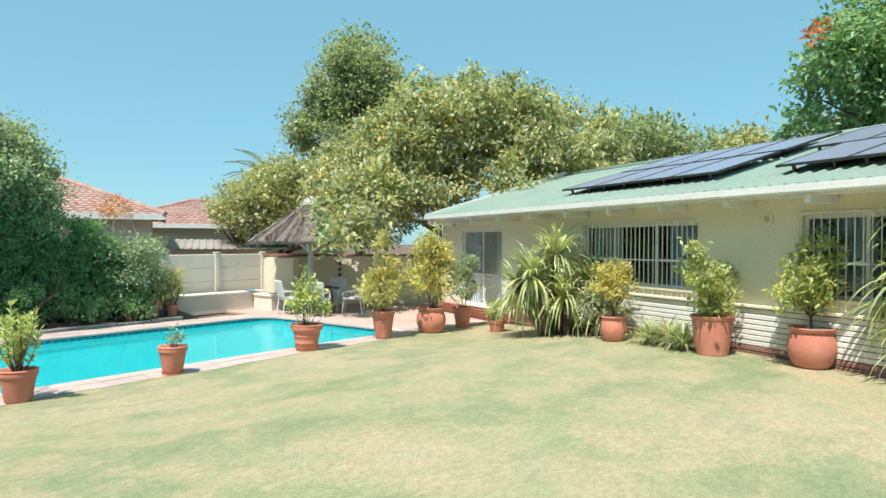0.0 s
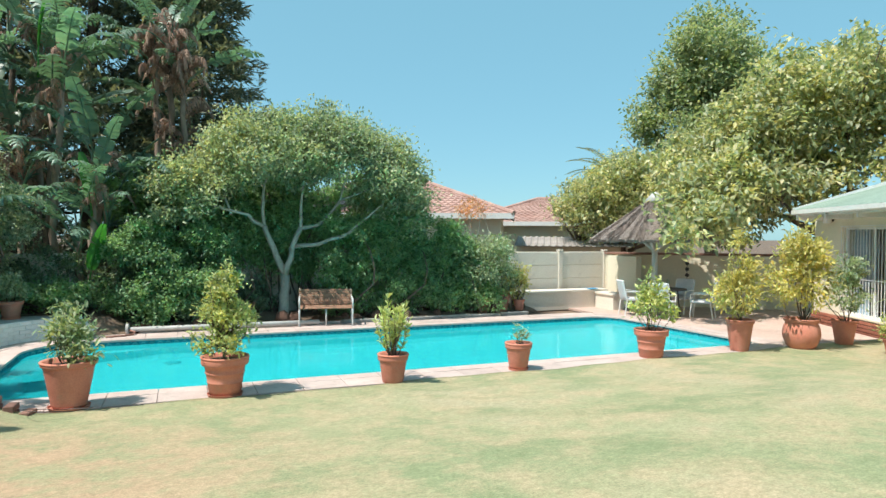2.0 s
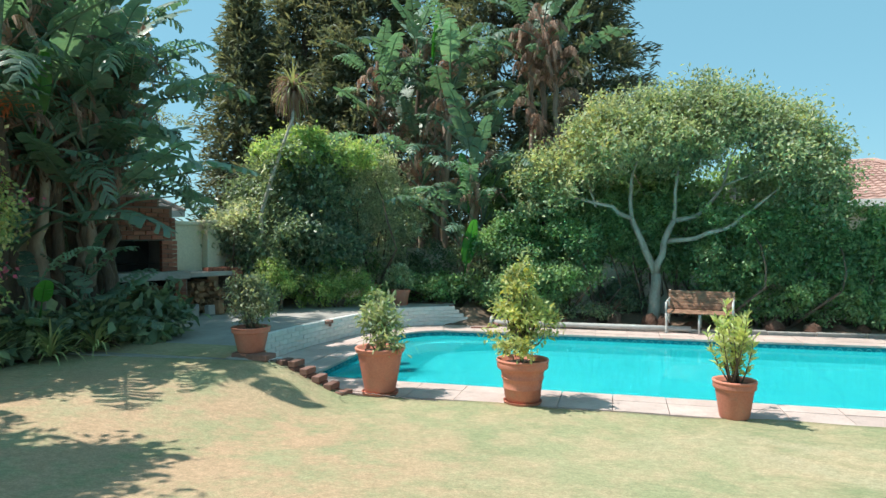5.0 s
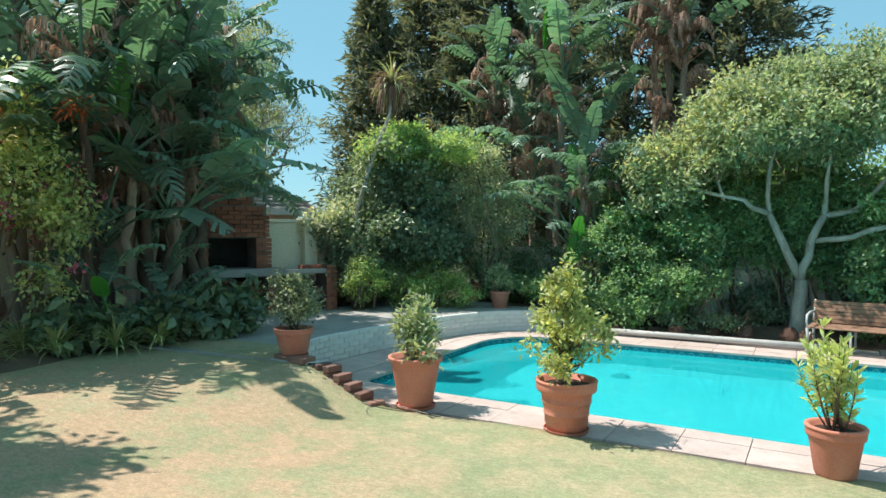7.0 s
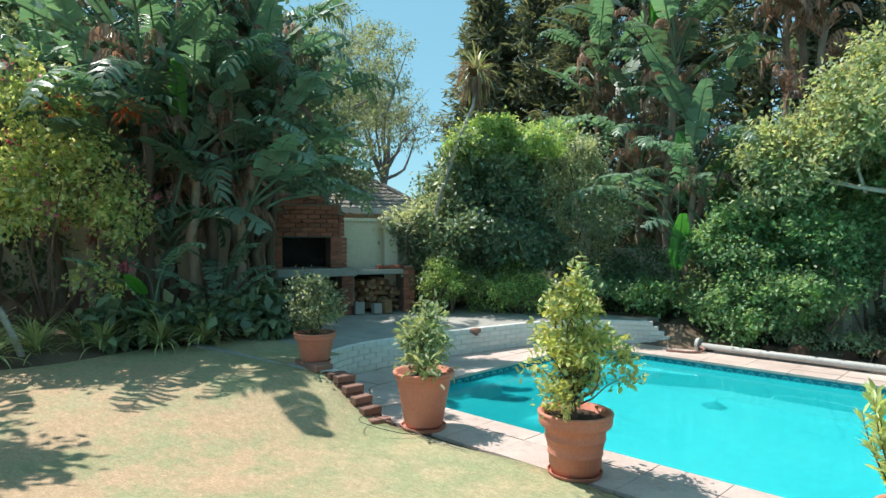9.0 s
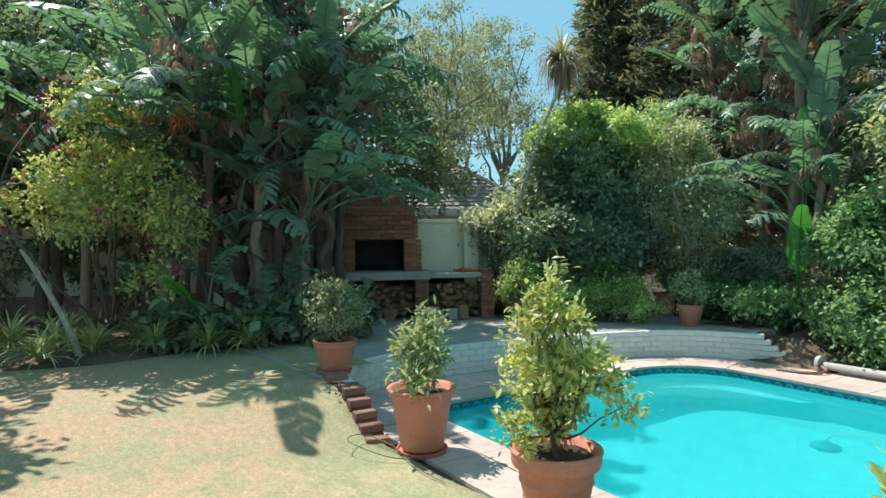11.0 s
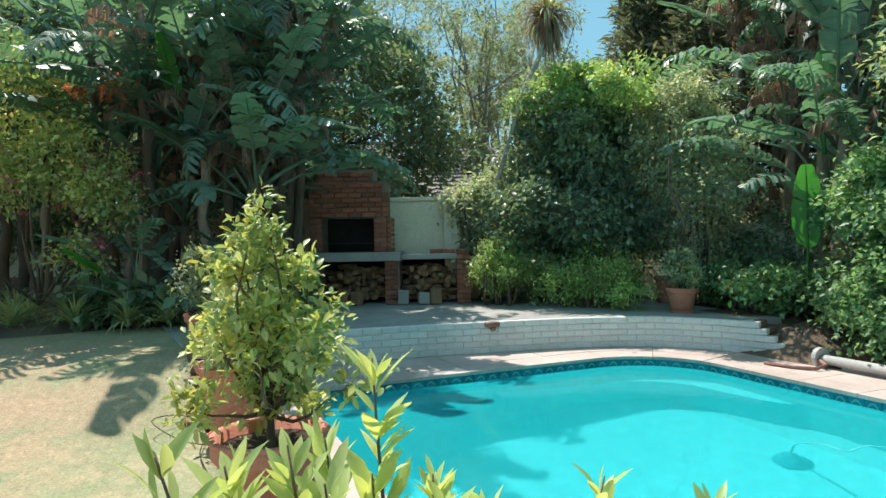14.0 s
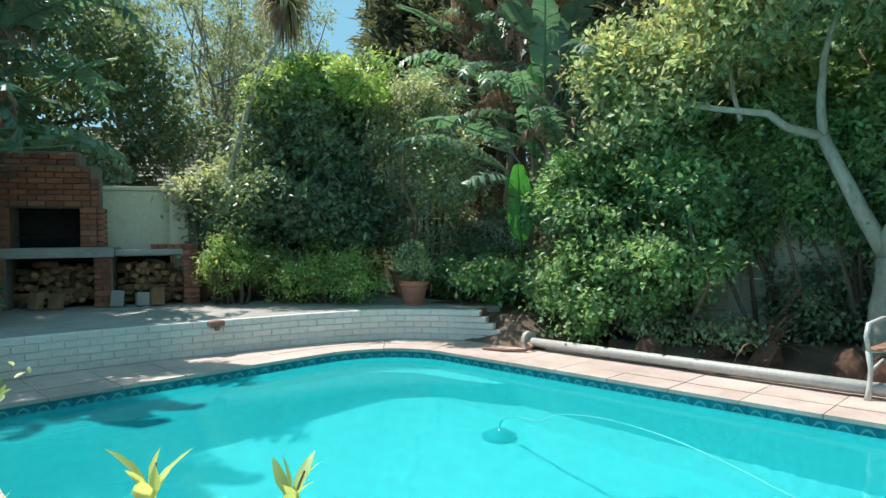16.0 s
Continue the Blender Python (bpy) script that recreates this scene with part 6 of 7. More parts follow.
P, D = crown_points(ragged([(a, b, c, d * 0.85, e * 0.85, f * 0.85) for a, b, c, d, e, f in BL], 40, 3), 9500, 0.2, per=20, inner=0.45)
leaf_mesh("foliage", P, D, 0.075 * (0.7 + 0.6 * rng.random(len(P))), 0.6, LEAF_BOUGAIN, bou)
P, D = crown_points(BL, 420, 0.12, per=12, inner=0.9)
leaf_mesh("blossom", P, D, 0.055 * (0.7 + 0.6 * rng.random(len(P))), 0.8, PINK, bou, label="pink papery bracts")
alo = thing("coral_flower_spike", Matrix.Translation((-9.3, -1.1, 0.3)), "orange flower spikes among the banana leaves", "flower")
solid("woody_stem", *join(*[limb((0.1 * i, 0, 2.9), (0.5 + 0.15 * i, -0.3 + 0.5 * i, 3.25), 0.02, 0.012, 0.05, 5, i) for i in range(2)]), BARK, alo)
P, D = crown_points([(0.45, -0.35, 3.25, 0.22, 0.28, 0.09), (0.65, 0.25, 3.3, 0.2, 0.24, 0.08)], 320, 0.1, per=16, inner=0.2)
leaf_mesh("blossom", P, D, 0.14 * (0.7 + 0.6 * rng.random(len(P))), 0.22, ORANGE, alo)

# ---- tall trees behind ----
def conifer(x, y, z, h, r, count, label, seed):
    c = thing("conifer", Matrix.Translation((x, y, z)), label, "tree")
    g = np.random.default_rng(seed)
    sh = [limb((0, 0, -0.1), (0.1, 0.1, h * 0.98), 0.28, 0.03, 0.01, 9, seed)]
    P, D = [], []
    tiers = 34
    per = count // (tiers * 9)
    for i in range(tiers):
        f = i / tiers
        zc = h * (0.10 + 0.88 * f)
        R = r * (1 - f) ** 0.75 * (0.8 + 0.35 * g.random())
        for j in range(9):
            a = j * math.tau / 9 + g.random() * 0.7 + i
            L = R * (0.7 + 0.5 * g.random())
            tip = np.array((L * math.cos(a), L * math.sin(a), zc - 0.10 * L + 0.25 * L * g.random()))
            if j % 3 == 0:
                sh.append(limb((0, 0, zc), tip * np.array((0.9, 0.9, 1)), 0.035, 0.008, 0.04, 4, j))
            s = 0.25 + 0.75 * g.random(per) ** 0.7
            q = np.array((0, 0, zc)) + (tip - np.array((0, 0, zc))) * s[:, None] + g.normal(size=(per, 3)) * 0.16 * np.array((1, 1, 0.7))
            P.append(q)
            D.append(np.array((math.cos(a), math.sin(a), 0.1)) + g.normal(size=(per, 3)) * 0.55)
    solid("trunk", *join(*sh), BARK, c, smooth=True)
    P, D = np.concatenate(P), np.concatenate(D)
    leaf_mesh("crown", P, D, 0.30 * (0.6 + 0.8 * rng.random(len(P))), 0.22, LEAF_CONIFER, c)


conifer(-2.0, 14.8, 0, 14.5, 3.4, 36000, "tall dark conifer behind the garden", 1)
conifer(-5.0, 14.4, 0, 15.5, 4.2, 42000, "tall dark conifer behind the wild bananas", 2)
conifer(-9.2, 14.0, 0, 13.5, 4.2, 38000, "broad dark conifer at the back", 3)
conifer(-11.6, 14.0, 0, 12.5, 3.6, 30000, "dark conifer beyond the climber", 4)
conifer(-13.2, 12.6, 0, 10.5, 2.3, 17000, "slender dark conifer beyond the climber", 5)

broad_tree("broadleaf_tree", 15.3, 4.2, 0, [(-2.2, 2.2, 4.0, 1.9, 1.9, 1.6), (0, 0, 5.6, 2.6, 2.6, 2.0), (1.6, -2.6, 5.2, 2.2, 2.2, 1.7), (-1.2, 1.0, 5.2, 2.2, 2.2, 1.8), (-2.8, 1.2, 2.9, 1.3, 1.3, 1.1), (0.2, -1.2, 6.4, 1.6, 1.6, 1.1), (-0.6, -1.4, 3.4, 2.0, 2.0, 1.3), (2.8, -3.8, 4.4, 1.4, 1.4, 1.2), (-3.6, -0.2, 3.6, 1.2, 1.1, 1.0), (-4.9, -0.3, 3.1, 1.1, 1.0, 0.9), (-6.0, -0.5, 2.5, 0.85, 0.8, 0.65), (-6.7, -0.9, 2.15, 0.5, 0.5, 0.4)],
           0.20, LEAF_BIG, 62000, 2.6, 0.22, "spreading tree with big light green leaves", clump=0.38, width=0.45, droop=0.35, two=(LEAF_TREE_YELLOW, 0.22))
broad_tree("tall_tree", 17.0, 10.4, 0, [(0, 0, 8.6, 1.5, 1.5, 2.2), (-0.7, 0.8, 6.8, 1.6, 1.6, 1.8), (0.7, -0.7, 6.8, 1.6, 1.6, 1.8), (0.2, 0, 10.2, 1.1, 1.1, 1.2), (-0.9, 1.2, 9.0, 0.9, 0.9, 1.0), (-0.6, 0.6, 4.8, 1.7, 1.7, 1.4)],
           0.17, LEAF_POPLAR, 34000, 3.5, 0.22, "tall upright green tree beyond the patio", clump=0.5, width=0.6)
broad_tree("broadleaf_tree", 13.0, 10.8, 0, [(0, 0, 3.4, 1.6, 1.6, 1.5), (-0.9, 0.8, 2.8, 1.1, 1.1, 1.0), (0.8, -0.8, 3.2, 1.3, 1.3, 1.2), (0.9, 0.2, 4.4, 1.0, 1.0, 0.9)], 0.16, LEAF_BIG, 16000, 1.6, 0.14, "rounded light green tree behind the thatched umbrella", clump=0.45, two=(LEAF_TREE_YELLOW, 0.3))
broad_tree("broadleaf_tree", 25.0, 1.2, 0, [(0, 0, 6.2, 2.4, 2.4, 1.6), (1, -2.6, 5.6, 2.0, 2.0, 1.2), (-1, 2, 5.8, 1.6, 1.6, 1.2)], 0.25, LEAF_POPLAR, 14000, 3.5, 0.22, "green tree behind the house roof", clump=0.6)
broad_tree("broadleaf_tree", 24.5, -5.0, 0, [(0, 0, 5.0, 2.2, 2.2, 1.3), (0.6, -2.6, 4.6, 2.0, 2.0, 1.0)], 0.25, LEAF_TREE_YELLOW, 9000, 3.0, 0.2, "yellow-green tree behind the house roof", clump=0.6)
broad_tree("broadleaf_tree", 18.9, -8.0, 0, [(0, 0, 7.0, 1.9, 2.0, 1.8), (0.3, 1.2, 5.6, 1.5, 1.5, 1.3), (0.4, -1.8, 6.6, 2.0, 2.0, 2.0)], 0.22, LEAF_HEDGE, 20000, 4.0, 0.22, "dark green tree over the house roof with reddish tips", clump=0.5, two=(ORANGE, 0.012))
broad_tree("broadleaf_tree", -8.1, -4.6, 0.3, [(0, 0, 4.6, 1.0, 0.9, 0.7), (0.6, 0.5, 4.2, 0.6, 0.6, 0.5), (0.2, -0.9, 4.2, 0.9, 0.9, 0.6)], 0.16, LEAF_TREE, 12000, 2.4, 0.15, "leafy garden tree shading the lawn's corner", clump=0.4)
pal = thing("palm_tree", Matrix.Translation((15.5, 14.6, 0)), "date palm with a spread of stiff fronds", "palm tree")
solid("trunk", *limb((0, 0, -0.1), (0.1, 0, 4.6), 0.3, 0.24, 0.01, 7, 1), BARK, pal, smooth=True)
g_ = np.random.default_rng(3)
for i in range(34):
    a, el = i * 2.4, 1.35 - 1.5 * (i / 34)
    p, d = np.array((0.1, 0, 4.6)), el
    pts = [p]
    for j in range(9):
        p = p + np.array((math.cos(a) * math.cos(d), math.sin(a) * math.cos(d), math.sin(d))) * 0.26
        d -= 0.13
        pts.append(p)
    V, F = tube(pts, [0.03 - 0.0025 * j for j in range(10)], 4)
    V, F = [tuple(v) for v in V], list(F)
    sd = np.array((-math.sin(a), math.cos(a), 0))
    for j in range(2, 10):
        for h_ in (0.0, 0.5):
            c = pts[j] * (1 - h_) + pts[j - 1] * h_
            w_ = 0.42 * math.sin(math.pi * (j - h_) / 10.5)
            for s in (-1, 1):
                k = len(V)
                e = c + sd * s * w_ + (pts[j] - pts[j - 1]) * 0.9 + np.array((0, 0, -0.05))
                V += [tuple(c + np.array((0, 0, 0.02))), tuple(c - np.array((0, 0, 0.02))), tuple(e)]
                F.append((k, k + 1, k + 2))
    solid("frond", V, F, LEAF_EUC, pal)
broad_tree("broadleaf_tree", 12.3, 12.6, 0, [(0, 0, 3.4, 1.0, 1.0, 1.0), (0.8, -0.8, 4.0, 0.9, 0.9, 0.8)], 0.15, LEAF_TREE_YELLOW, 7000, 2.0, 0.12, "yellowish tree below the palm", clump=0.4)

for i, (x, y, hh) in enumerate([(-23.5, 9.0, 11.5), (-19.5, 13.5, 10.5), (-23.5, 13.5, 11.5), (-17.2, 9.3, 9.4)]):
    broad_tree("gum_tree", x, y, 0, [(0, 0, hh - 1.2, 1.6, 1.6, 1.2), (-1.2, 1, hh - 2.8, 1.5, 1.5, 1.2), (1.1, -0.9, hh - 2.4, 1.4, 1.4, 1.2), (0.4, 1.2, hh - 4.0, 1.5, 1.5, 1.1), (-0.6, -1.1, hh - 4.2, 1.3, 1.3, 1.0)], 0.15, LEAF_EUC, 8500, hh * 0.42, 0.15, "airy grey-green gum tree behind the garden wall", bark=BARK_GUM, clump=0.36, width=0.34, droop=0.4, branches=12)
for i, (x, y, hh) in enumerate([(-17.5, -2.5, 9.0), (-17.5, -7.5, 8.0), (-13.9, 3.4, 7.0), (-16.0, 0.8, 8.6), (-14.3, -4.6, 7.2)]):
    broad_tree("broadleaf_tree", x, y, 0, [(0, 0, hh - 1.6, 2.0, 2.0, 1.5), (0.4, 1.4, hh - 3.4, 1.7, 1.7, 1.5), (0.2, -1.4, hh - 3.4, 1.7, 1.7, 1.5), (0.6, 0.2, hh - 5.0, 1.6, 1.8, 1.2)], 0.17, LEAF_DARK, 24000, hh * 0.4, 0.18, "dark green tree behind the garden wall", clump=0.5, width=0.5)

for x, y, h in ((-12.9, -3.4, 3.4), (-12.3, -1.2, 3.2), (-12.0, 0.9, 3.4), (-11.3, 2.9, 3.0)):
    hedge_piece(x, y, 0.2, [(0, 0, h * 0.5, 0.8, 1.1, h * 0.35), (-0.2, 0.5, h * 0.8, 0.7, 0.9, h * 0.25), (0.1, -0.6, h * 0.75, 0.7, 0.8, h * 0.25)], 8000, 0.12, LEAF_DARK, "dark shrub rising behind the garden wall", 0.3, 0.55)

# ---- barbecue ----
braai = thing("barbecue", pose(-8.95, 3.33, 0.41, rz=63.9), "red brick built-in barbecue with a concrete shelf", "barbecue")
solid("shelf", *block(-1.58, -0.06, 0.72, 0.05, 0.72, 0.87, 0.012), CONCRETE, braai, "thick grey concrete slab")
solid("wing_shelf", *block(0.055, 0.0, 0.74, 0.98, 0.62, 0.83, 0.01), CONCRETE, braai, "weathered concrete slab")
for x0, x1, y1, z1 in ((-1.55, -1.30, 0.6, 0.72), (-0.22, 0.03, 0.6, 0.72), (0.98, 1.20, 0.6, 0.90)):
    solid("pier_core", *block(x0 + 0.012, 0.012, 0, x1 - 0.012, y1, z1 - 0.006), MORTAR, braai)
# back of the log bays, near-black in the same colour as the firebox
solid("back_panel", *block(-1.55, 0.58, 0, 1.2, 0.66, 0.72), SOOT_BLACK, braai)
solid("hood_core", *join(block(-1.50, 0.14, 0.87, -1.30, 0.74, 1.46), block(-0.40, 0.14, 0.87, -0.20, 0.74, 1.46), block(-1.50, 0.14, 1.46, -0.20, 0.74, 2.06), block(-1.36, 0.20, 2.06, -0.42, 0.74, 2.26)), MORTAR, braai)
solid("firebox", *block(-1.30, 0.66, 0.87, -0.40, 0.72, 1.46), SOOT_BLACK, braai, "soot-blackened firebox")
solid("lintel", *block(-1.34, 0.13, 1.44, -0.36, 0.2, 1.49), STEEL, braai)
for i in range(14):
    x = -1.26 + i * 0.065
    solid("grill_bar", *tube([(x, 0.2, 1.02), (x, 0.62, 1.02)], 0.006, 5), STEEL, braai)
wg = np.random.default_rng(8)


def log_mesh(i):
    V, F = tube([(0, 0, -0.19), (0, 0, -0.06), (0.01, 0, 0.07), (0, 0.01, 0.19)], [0.055, 0.06, 0.058, 0.052], 6)
    V = [(v[0] * (1 if v[0] > 0 else 0.45) * (1 + 0.2 * noise.noise(Vector(v) * 9 + Vector((i, 0, 0)))), v[1], v[2]) for v in V]
    me = bpy.data.meshes.new("log")
    me.from_pydata(V, [], F)
    me.materials.append(FIREWOOD)
    return me


LOGS = [log_mesh(i) for i in range(4)]
for bx0, bx1, tag_ in ((-1.26, -0.27, "a"), (0.08, 0.94, "b")):
    for i in range(84):
        x, z = bx0 + 0.05 + (bx1 - bx0 - 0.1) * wg.random(), 0.06 + 0.56 * wg.random() ** 1.05
        m = braai.matrix_world @ Matrix.Translation((x, 0.33 + 0.12 * wg.random(), z)) @ Matrix.Rotation(radians(90) + 0.12 * wg.normal(), 4, "X") @ Matrix.Rotation(wg.normal() * 0.9, 4, "Y") @ Matrix.Rotation(wg.random() * 6, 4, "Z")
        ob = tagged(new("firewood_log", LOGS[i % 4]), "split firewood log stacked under the barbecue", "log", "firewood under the barbecue")
        ob.matrix_world = m
for x, h in ((-0.95, 0.26), (-0.7, 0.22), (0.08, 0.24), (0.42, 0.2), (0.62, 0.26)):
    ob = tagged(solid("firewood_block", *block(-0.09, -0.06, 0, 0.09, 0.06, h, 0.015), FIREWOOD if x > 0.5 or x < -0.5 else CONCRETE), "upright block leaning at the barbecue", "block")
    ob.matrix_world = braai.matrix_world @ pose(x, -0.1, 0, -8, 4, x * 40)
tray = thing("brick_tray", braai.matrix_world @ Matrix.Translation((0.75, 0.25, 0.83)), "row of loose red bricks on the shelf", "bricks")

# ---- bench ----
bench = thing("garden_bench", pose(0.52, 6.18, 0.0, rz=-12), "slatted wooden garden bench with cast iron ends", "bench")
for i in range(6):
    solid("seat_slat", *block(-0.62, -0.24 + i * 0.078, 0.40 + 0.004 * i, 0.62, -0.175 + i * 0.078, 0.422 + 0.004 * i, 0.006), BENCH_WOOD, bench)
for i in range(6):
    f = i / 5
    solid("back_slat", *moved(block(-0.62, -0.012, -0.03, 0.62, 0.012, 0.03, 0.006), Matrix.Translation((0, 0.24 + 0.10 * f, 0.48 + 0.30 * f)) @ Matrix.Rotation(-0.3, 4, "X")), BENCH_WOOD, bench)
for s in (-0.60, 0.60):
    end = solid("cast_iron_end", *join(tube([(s, -0.27, 0), (s, -0.24, 0.10), (s, -0.21, 0.24), (s, -0.25, 0.40)], [0.03, 0.02, 0.02, 0.024], 7), tube([(s, 0.34, 0), (s, 0.27, 0.14), (s, 0.23, 0.40), (s, 0.28, 0.60), (s, 0.37, 0.82)], [0.03, 0.02, 0.022, 0.02, 0.016], 7),
                                 tube([(s, -0.25, 0.40), (s, 0.0, 0.38), (s, 0.23, 0.42)], 0.02, 7), 
                                 tube([(s, -0.2, 0.24), (s, 0.0, 0.30), (s, 0.2, 0.24)], 0.014, 6)), CAST_IRON, bench, "white-painted cast iron end frame", smooth=True)
    solid("armrest", *tube([(s, -0.25, 0.40), (s, -0.29, 0.52), (s, -0.25, 0.61), (s, 0.0, 0.64), (s, 0.29, 0.63)], [0.018, 0.018, 0.022, 0.02, 0.018], 7), CAST_IRON, end, "curled iron armrest", smooth=True)
solid("cast_iron_end", *join(tube([(0, -0.2, 0), (0, -0.2, 0.4)], 0.018, 7), tube([(0, 0.26, 0), (0, 0.24, 0.42)], 0.018, 7), tube([(0, -0.2, 0.39), (0, 0.24, 0.40)], 0.016, 7)), CAST_IRON, bench, "middle iron leg", smooth=True)

# ---- pool cover roller pipe, hose, cleaner ----
pipe = thing("roller_pipe", None, "long grey plastic pipe lying along the deck", "pipe")
solid("pipe_tube", *tube([(-3.6, 6.28 - 0.03, 0.095), (-2.2, 6.22, 0.09), (-0.9, 6.17, 0.09), (0.35, 6.13, 0.09)], 0.052, 12), PVC, pipe, smooth=True)
solid("end_flange", *tube([(-3.65, 6.26, 0.11), (-3.60, 6.255, 0.11)], 0.11, 16), PVC, pipe)
hose = thing("deck_hose", None, "short brown hose lying on the deck", "hose")
solid("hose_tube", *tube([(-4.0, 5.85, 0.022), (-3.7, 5.9, 0.024), (-3.5, 6.02, 0.03), (-3.48, 6.14, 0.06), (-3.62, 6.2, 0.1)], 0.02, 7), BROWN_BRICK, hose, smooth=True)
clean = thing("pool_cleaner", Matrix.Translation((-2.8, 4.7, -1.44)), "pool cleaner with a long ribbed hose in the water", "pool cleaner")
solid("cleaner_body", *lathe([(0, 0), (0.15, 0), (0.16, 0.02), (0.09, 0.06), (0.06, 0.16), (0, 0.18)], 20), TILE_DARK, clean, smooth=True)
hp = [(0, 0, 0.2), (0.2, -0.2, 0.7), (0.6, -0.45, 1.2), (0.87, -0.55, 1.318), (0.85, -0.3, 1.322), (1.15, -0.15, 1.322), (1.66, -0.23, 1.322), (2.1, -0.42, 1.322), (2.47, -0.63, 1.322), (2.73, -0.8, 1.322), (3.6, -1.3, 1.322), (5.2, -1.0, 1.322), (7.0, 0.4, 1.322)]
solid("cleaner_hose", *tube([tuple(p) for p in [np.array(q) for q in spline([p[:3] for p in hp], 0.1)]], 0.011, 7), POOL_HOSE, clean, "pale floating hose", smooth=True)

# ---- thatched umbrella, table, chairs ----
lapa = thing("thatched_umbrella", Matrix.Translation((9.75, 5.6, 0)), "thatched garden umbrella on a white post", "umbrella")
solid("post", *tube([(0, 0, -0.02), (0, 0, 2.5)], [0.085, 0.075], 14), WHITE, lapa, "white painted post", smooth=True)
for i in range(4):
    a = i * math.pi / 2 + 0.5
    solid("brace", *tube([(0.05 * math.cos(a), 0.05 * math.sin(a), 1.75), (0.75 * math.cos(a), 0.75 * math.sin(a), 2.3)], 0.04, 8), WHITE, lapa, smooth=True)
V, F = [], []
seg = 72
prof = [(0.10, 3.22), (0.55, 2.88), (1.1, 2.48), (1.55, 2.17), (1.74, 2.02), (1.70, 1.95), (1.5, 2.02), (0.8, 2.42), (0.1, 2.9)]
for k in range(seg):
    a = k * math.tau / seg
    j = 0.02 * math.sin(a * 13) + 0.02 * math.sin(a * 31 + 1)
    V += [((r + j * (0.3 + r)) * math.cos(a), (r + j * (0.3 + r)) * math.sin(a), z + j * 0.6) for r, z in prof]
n = len(prof)
F = [(k * n + i, ((k + 1) % seg) * n + i, ((k + 1) % seg) * n + i + 1, k * n + i + 1) for k in range(seg) for i in range(n - 1)]
solid("thatch", V, F, THATCH, lapa, "weathered grey-brown thatch")
g_ = np.random.default_rng(12)
a = g_.random(5200) * math.tau
s = g_.random(5200) ** 0.7
R = 0.15 + 1.56 * s
Z = np.interp(R, [q[0] for q in prof[:5]], [q[1] for q in prof[:5]]) + 0.015
P = np.stack([R * np.cos(a), R * np.sin(a), Z], 1)
D = np.stack([np.cos(a), np.sin(a), np.full_like(a, -0.75)], 1) + g_.normal(size=(5200, 3)) * 0.08
leaf_mesh("thatch_reeds", P, D, 0.22 * (0.7 + 0.6 * g_.random(5200)), 0.06, THATCH, lapa)
solid("cap", *lathe([(0.0, 3.38), (0.10, 3.33), (0.32, 3.10), (0.30, 3.09), (0.0, 3.2)], 20), PVC, lapa, "pale metal cap", smooth=True)


table = thing("patio_table", Matrix.Translation((9.35, 4.75, 0)), "dark metal patio table", "table")
solid("tabletop", *lathe([(0, 0.70), (0.55, 0.70), (0.56, 0.715), (0.55, 0.73), (0, 0.73)], 28), STEEL, table)
for i in range(4):
    a = i * math.pi / 2 + 0.4
    solid("leg", *tube([(0.42 * math.cos(a), 0.42 * math.sin(a), 0), (0.34 * math.cos(a), 0.34 * math.sin(a), 0.7)], 0.018, 7), STEEL, table)
vase = thing("table_plant", Matrix.Translation((9.35, 4.75, 0.73)), "small green plant in a dark pot on the table", "plant")
solid("pot", *lathe([(0, 0), (0.05, 0), (0.065, 0.1), (0.055, 0.1), (0, 0.08)], 14), STEEL, vase)
P, D = crown_points([(0, 0, 0.17, 0.09, 0.09, 0.08)], 160, 0.05, per=16)
leaf_mesh("foliage", P, D, 0.05, 0.5, LEAF_TREE, vase)


def patio_chair():
    c = thing("patio_chair", None, "white patio chair with a pale padded back", "chair", "chairs round the patio table")
    solid("seat", *block(-0.26, -0.25, 0.40, 0.26, 0.25, 0.47, 0.02), CUSHION, c)
    solid("backrest", *moved(block(-0.25, -0.03, 0, 0.25, 0.03, 0.5, 0.025), Matrix.Translation((0, 0.25, 0.46)) @ Matrix.Rotation(-0.22, 4, "X")), CUSHION, c)
    for sx in (-1, 1):
        solid("leg", *tube([(0.25 * sx, -0.26, 0), (0.25 * sx, -0.22, 0.42)], 0.016, 7), WHITE, c)
        solid("leg", *tube([(0.25 * sx, 0.3, 0), (0.25 * sx, 0.24, 0.42), (0.26 * sx, 0.36, 0.93)], 0.016, 7), WHITE, c)
        solid("armrest", *tube([(0.26 * sx, -0.24, 0.42), (0.28 * sx, -0.24, 0.62), (0.28 * sx, 0.0, 0.65), (0.27 * sx, 0.3, 0.64)], 0.018, 7), WHITE, c)
    return c


ch = patio_chair()
ch.matrix_basis = pose(8.75, 4.2, 0, rz=120)
for x, y, r in ((8.65, 5.2, 70), (9.9, 4.0, 215), (10.1, 5.0, -70)):
    copy_thing(ch, pose(x, y, 0, rz=r))

# ---- small things ----
cloth = thing("blue_cloth", Matrix.Translation((8.9, 7.3, 0.53)), "small folded blue cloth on the planter wall", "cloth")
V = [(x * 0.06, y * 0.05, 0.02 + 0.02 * noise.noise(Vector((x * 0.7, y * 0.7, 1)))) for y in range(-3, 4) for x in range(-3, 4)]
solid("fabric", V + [(x, y, 0.0) for x, y, _ in V], [(j * 7 + i, j * 7 + i + 1, j * 7 + i + 8, j * 7 + i + 7) for j in range(6) for i in range(6)], BLUE_CLOTH, cloth, smooth=True)
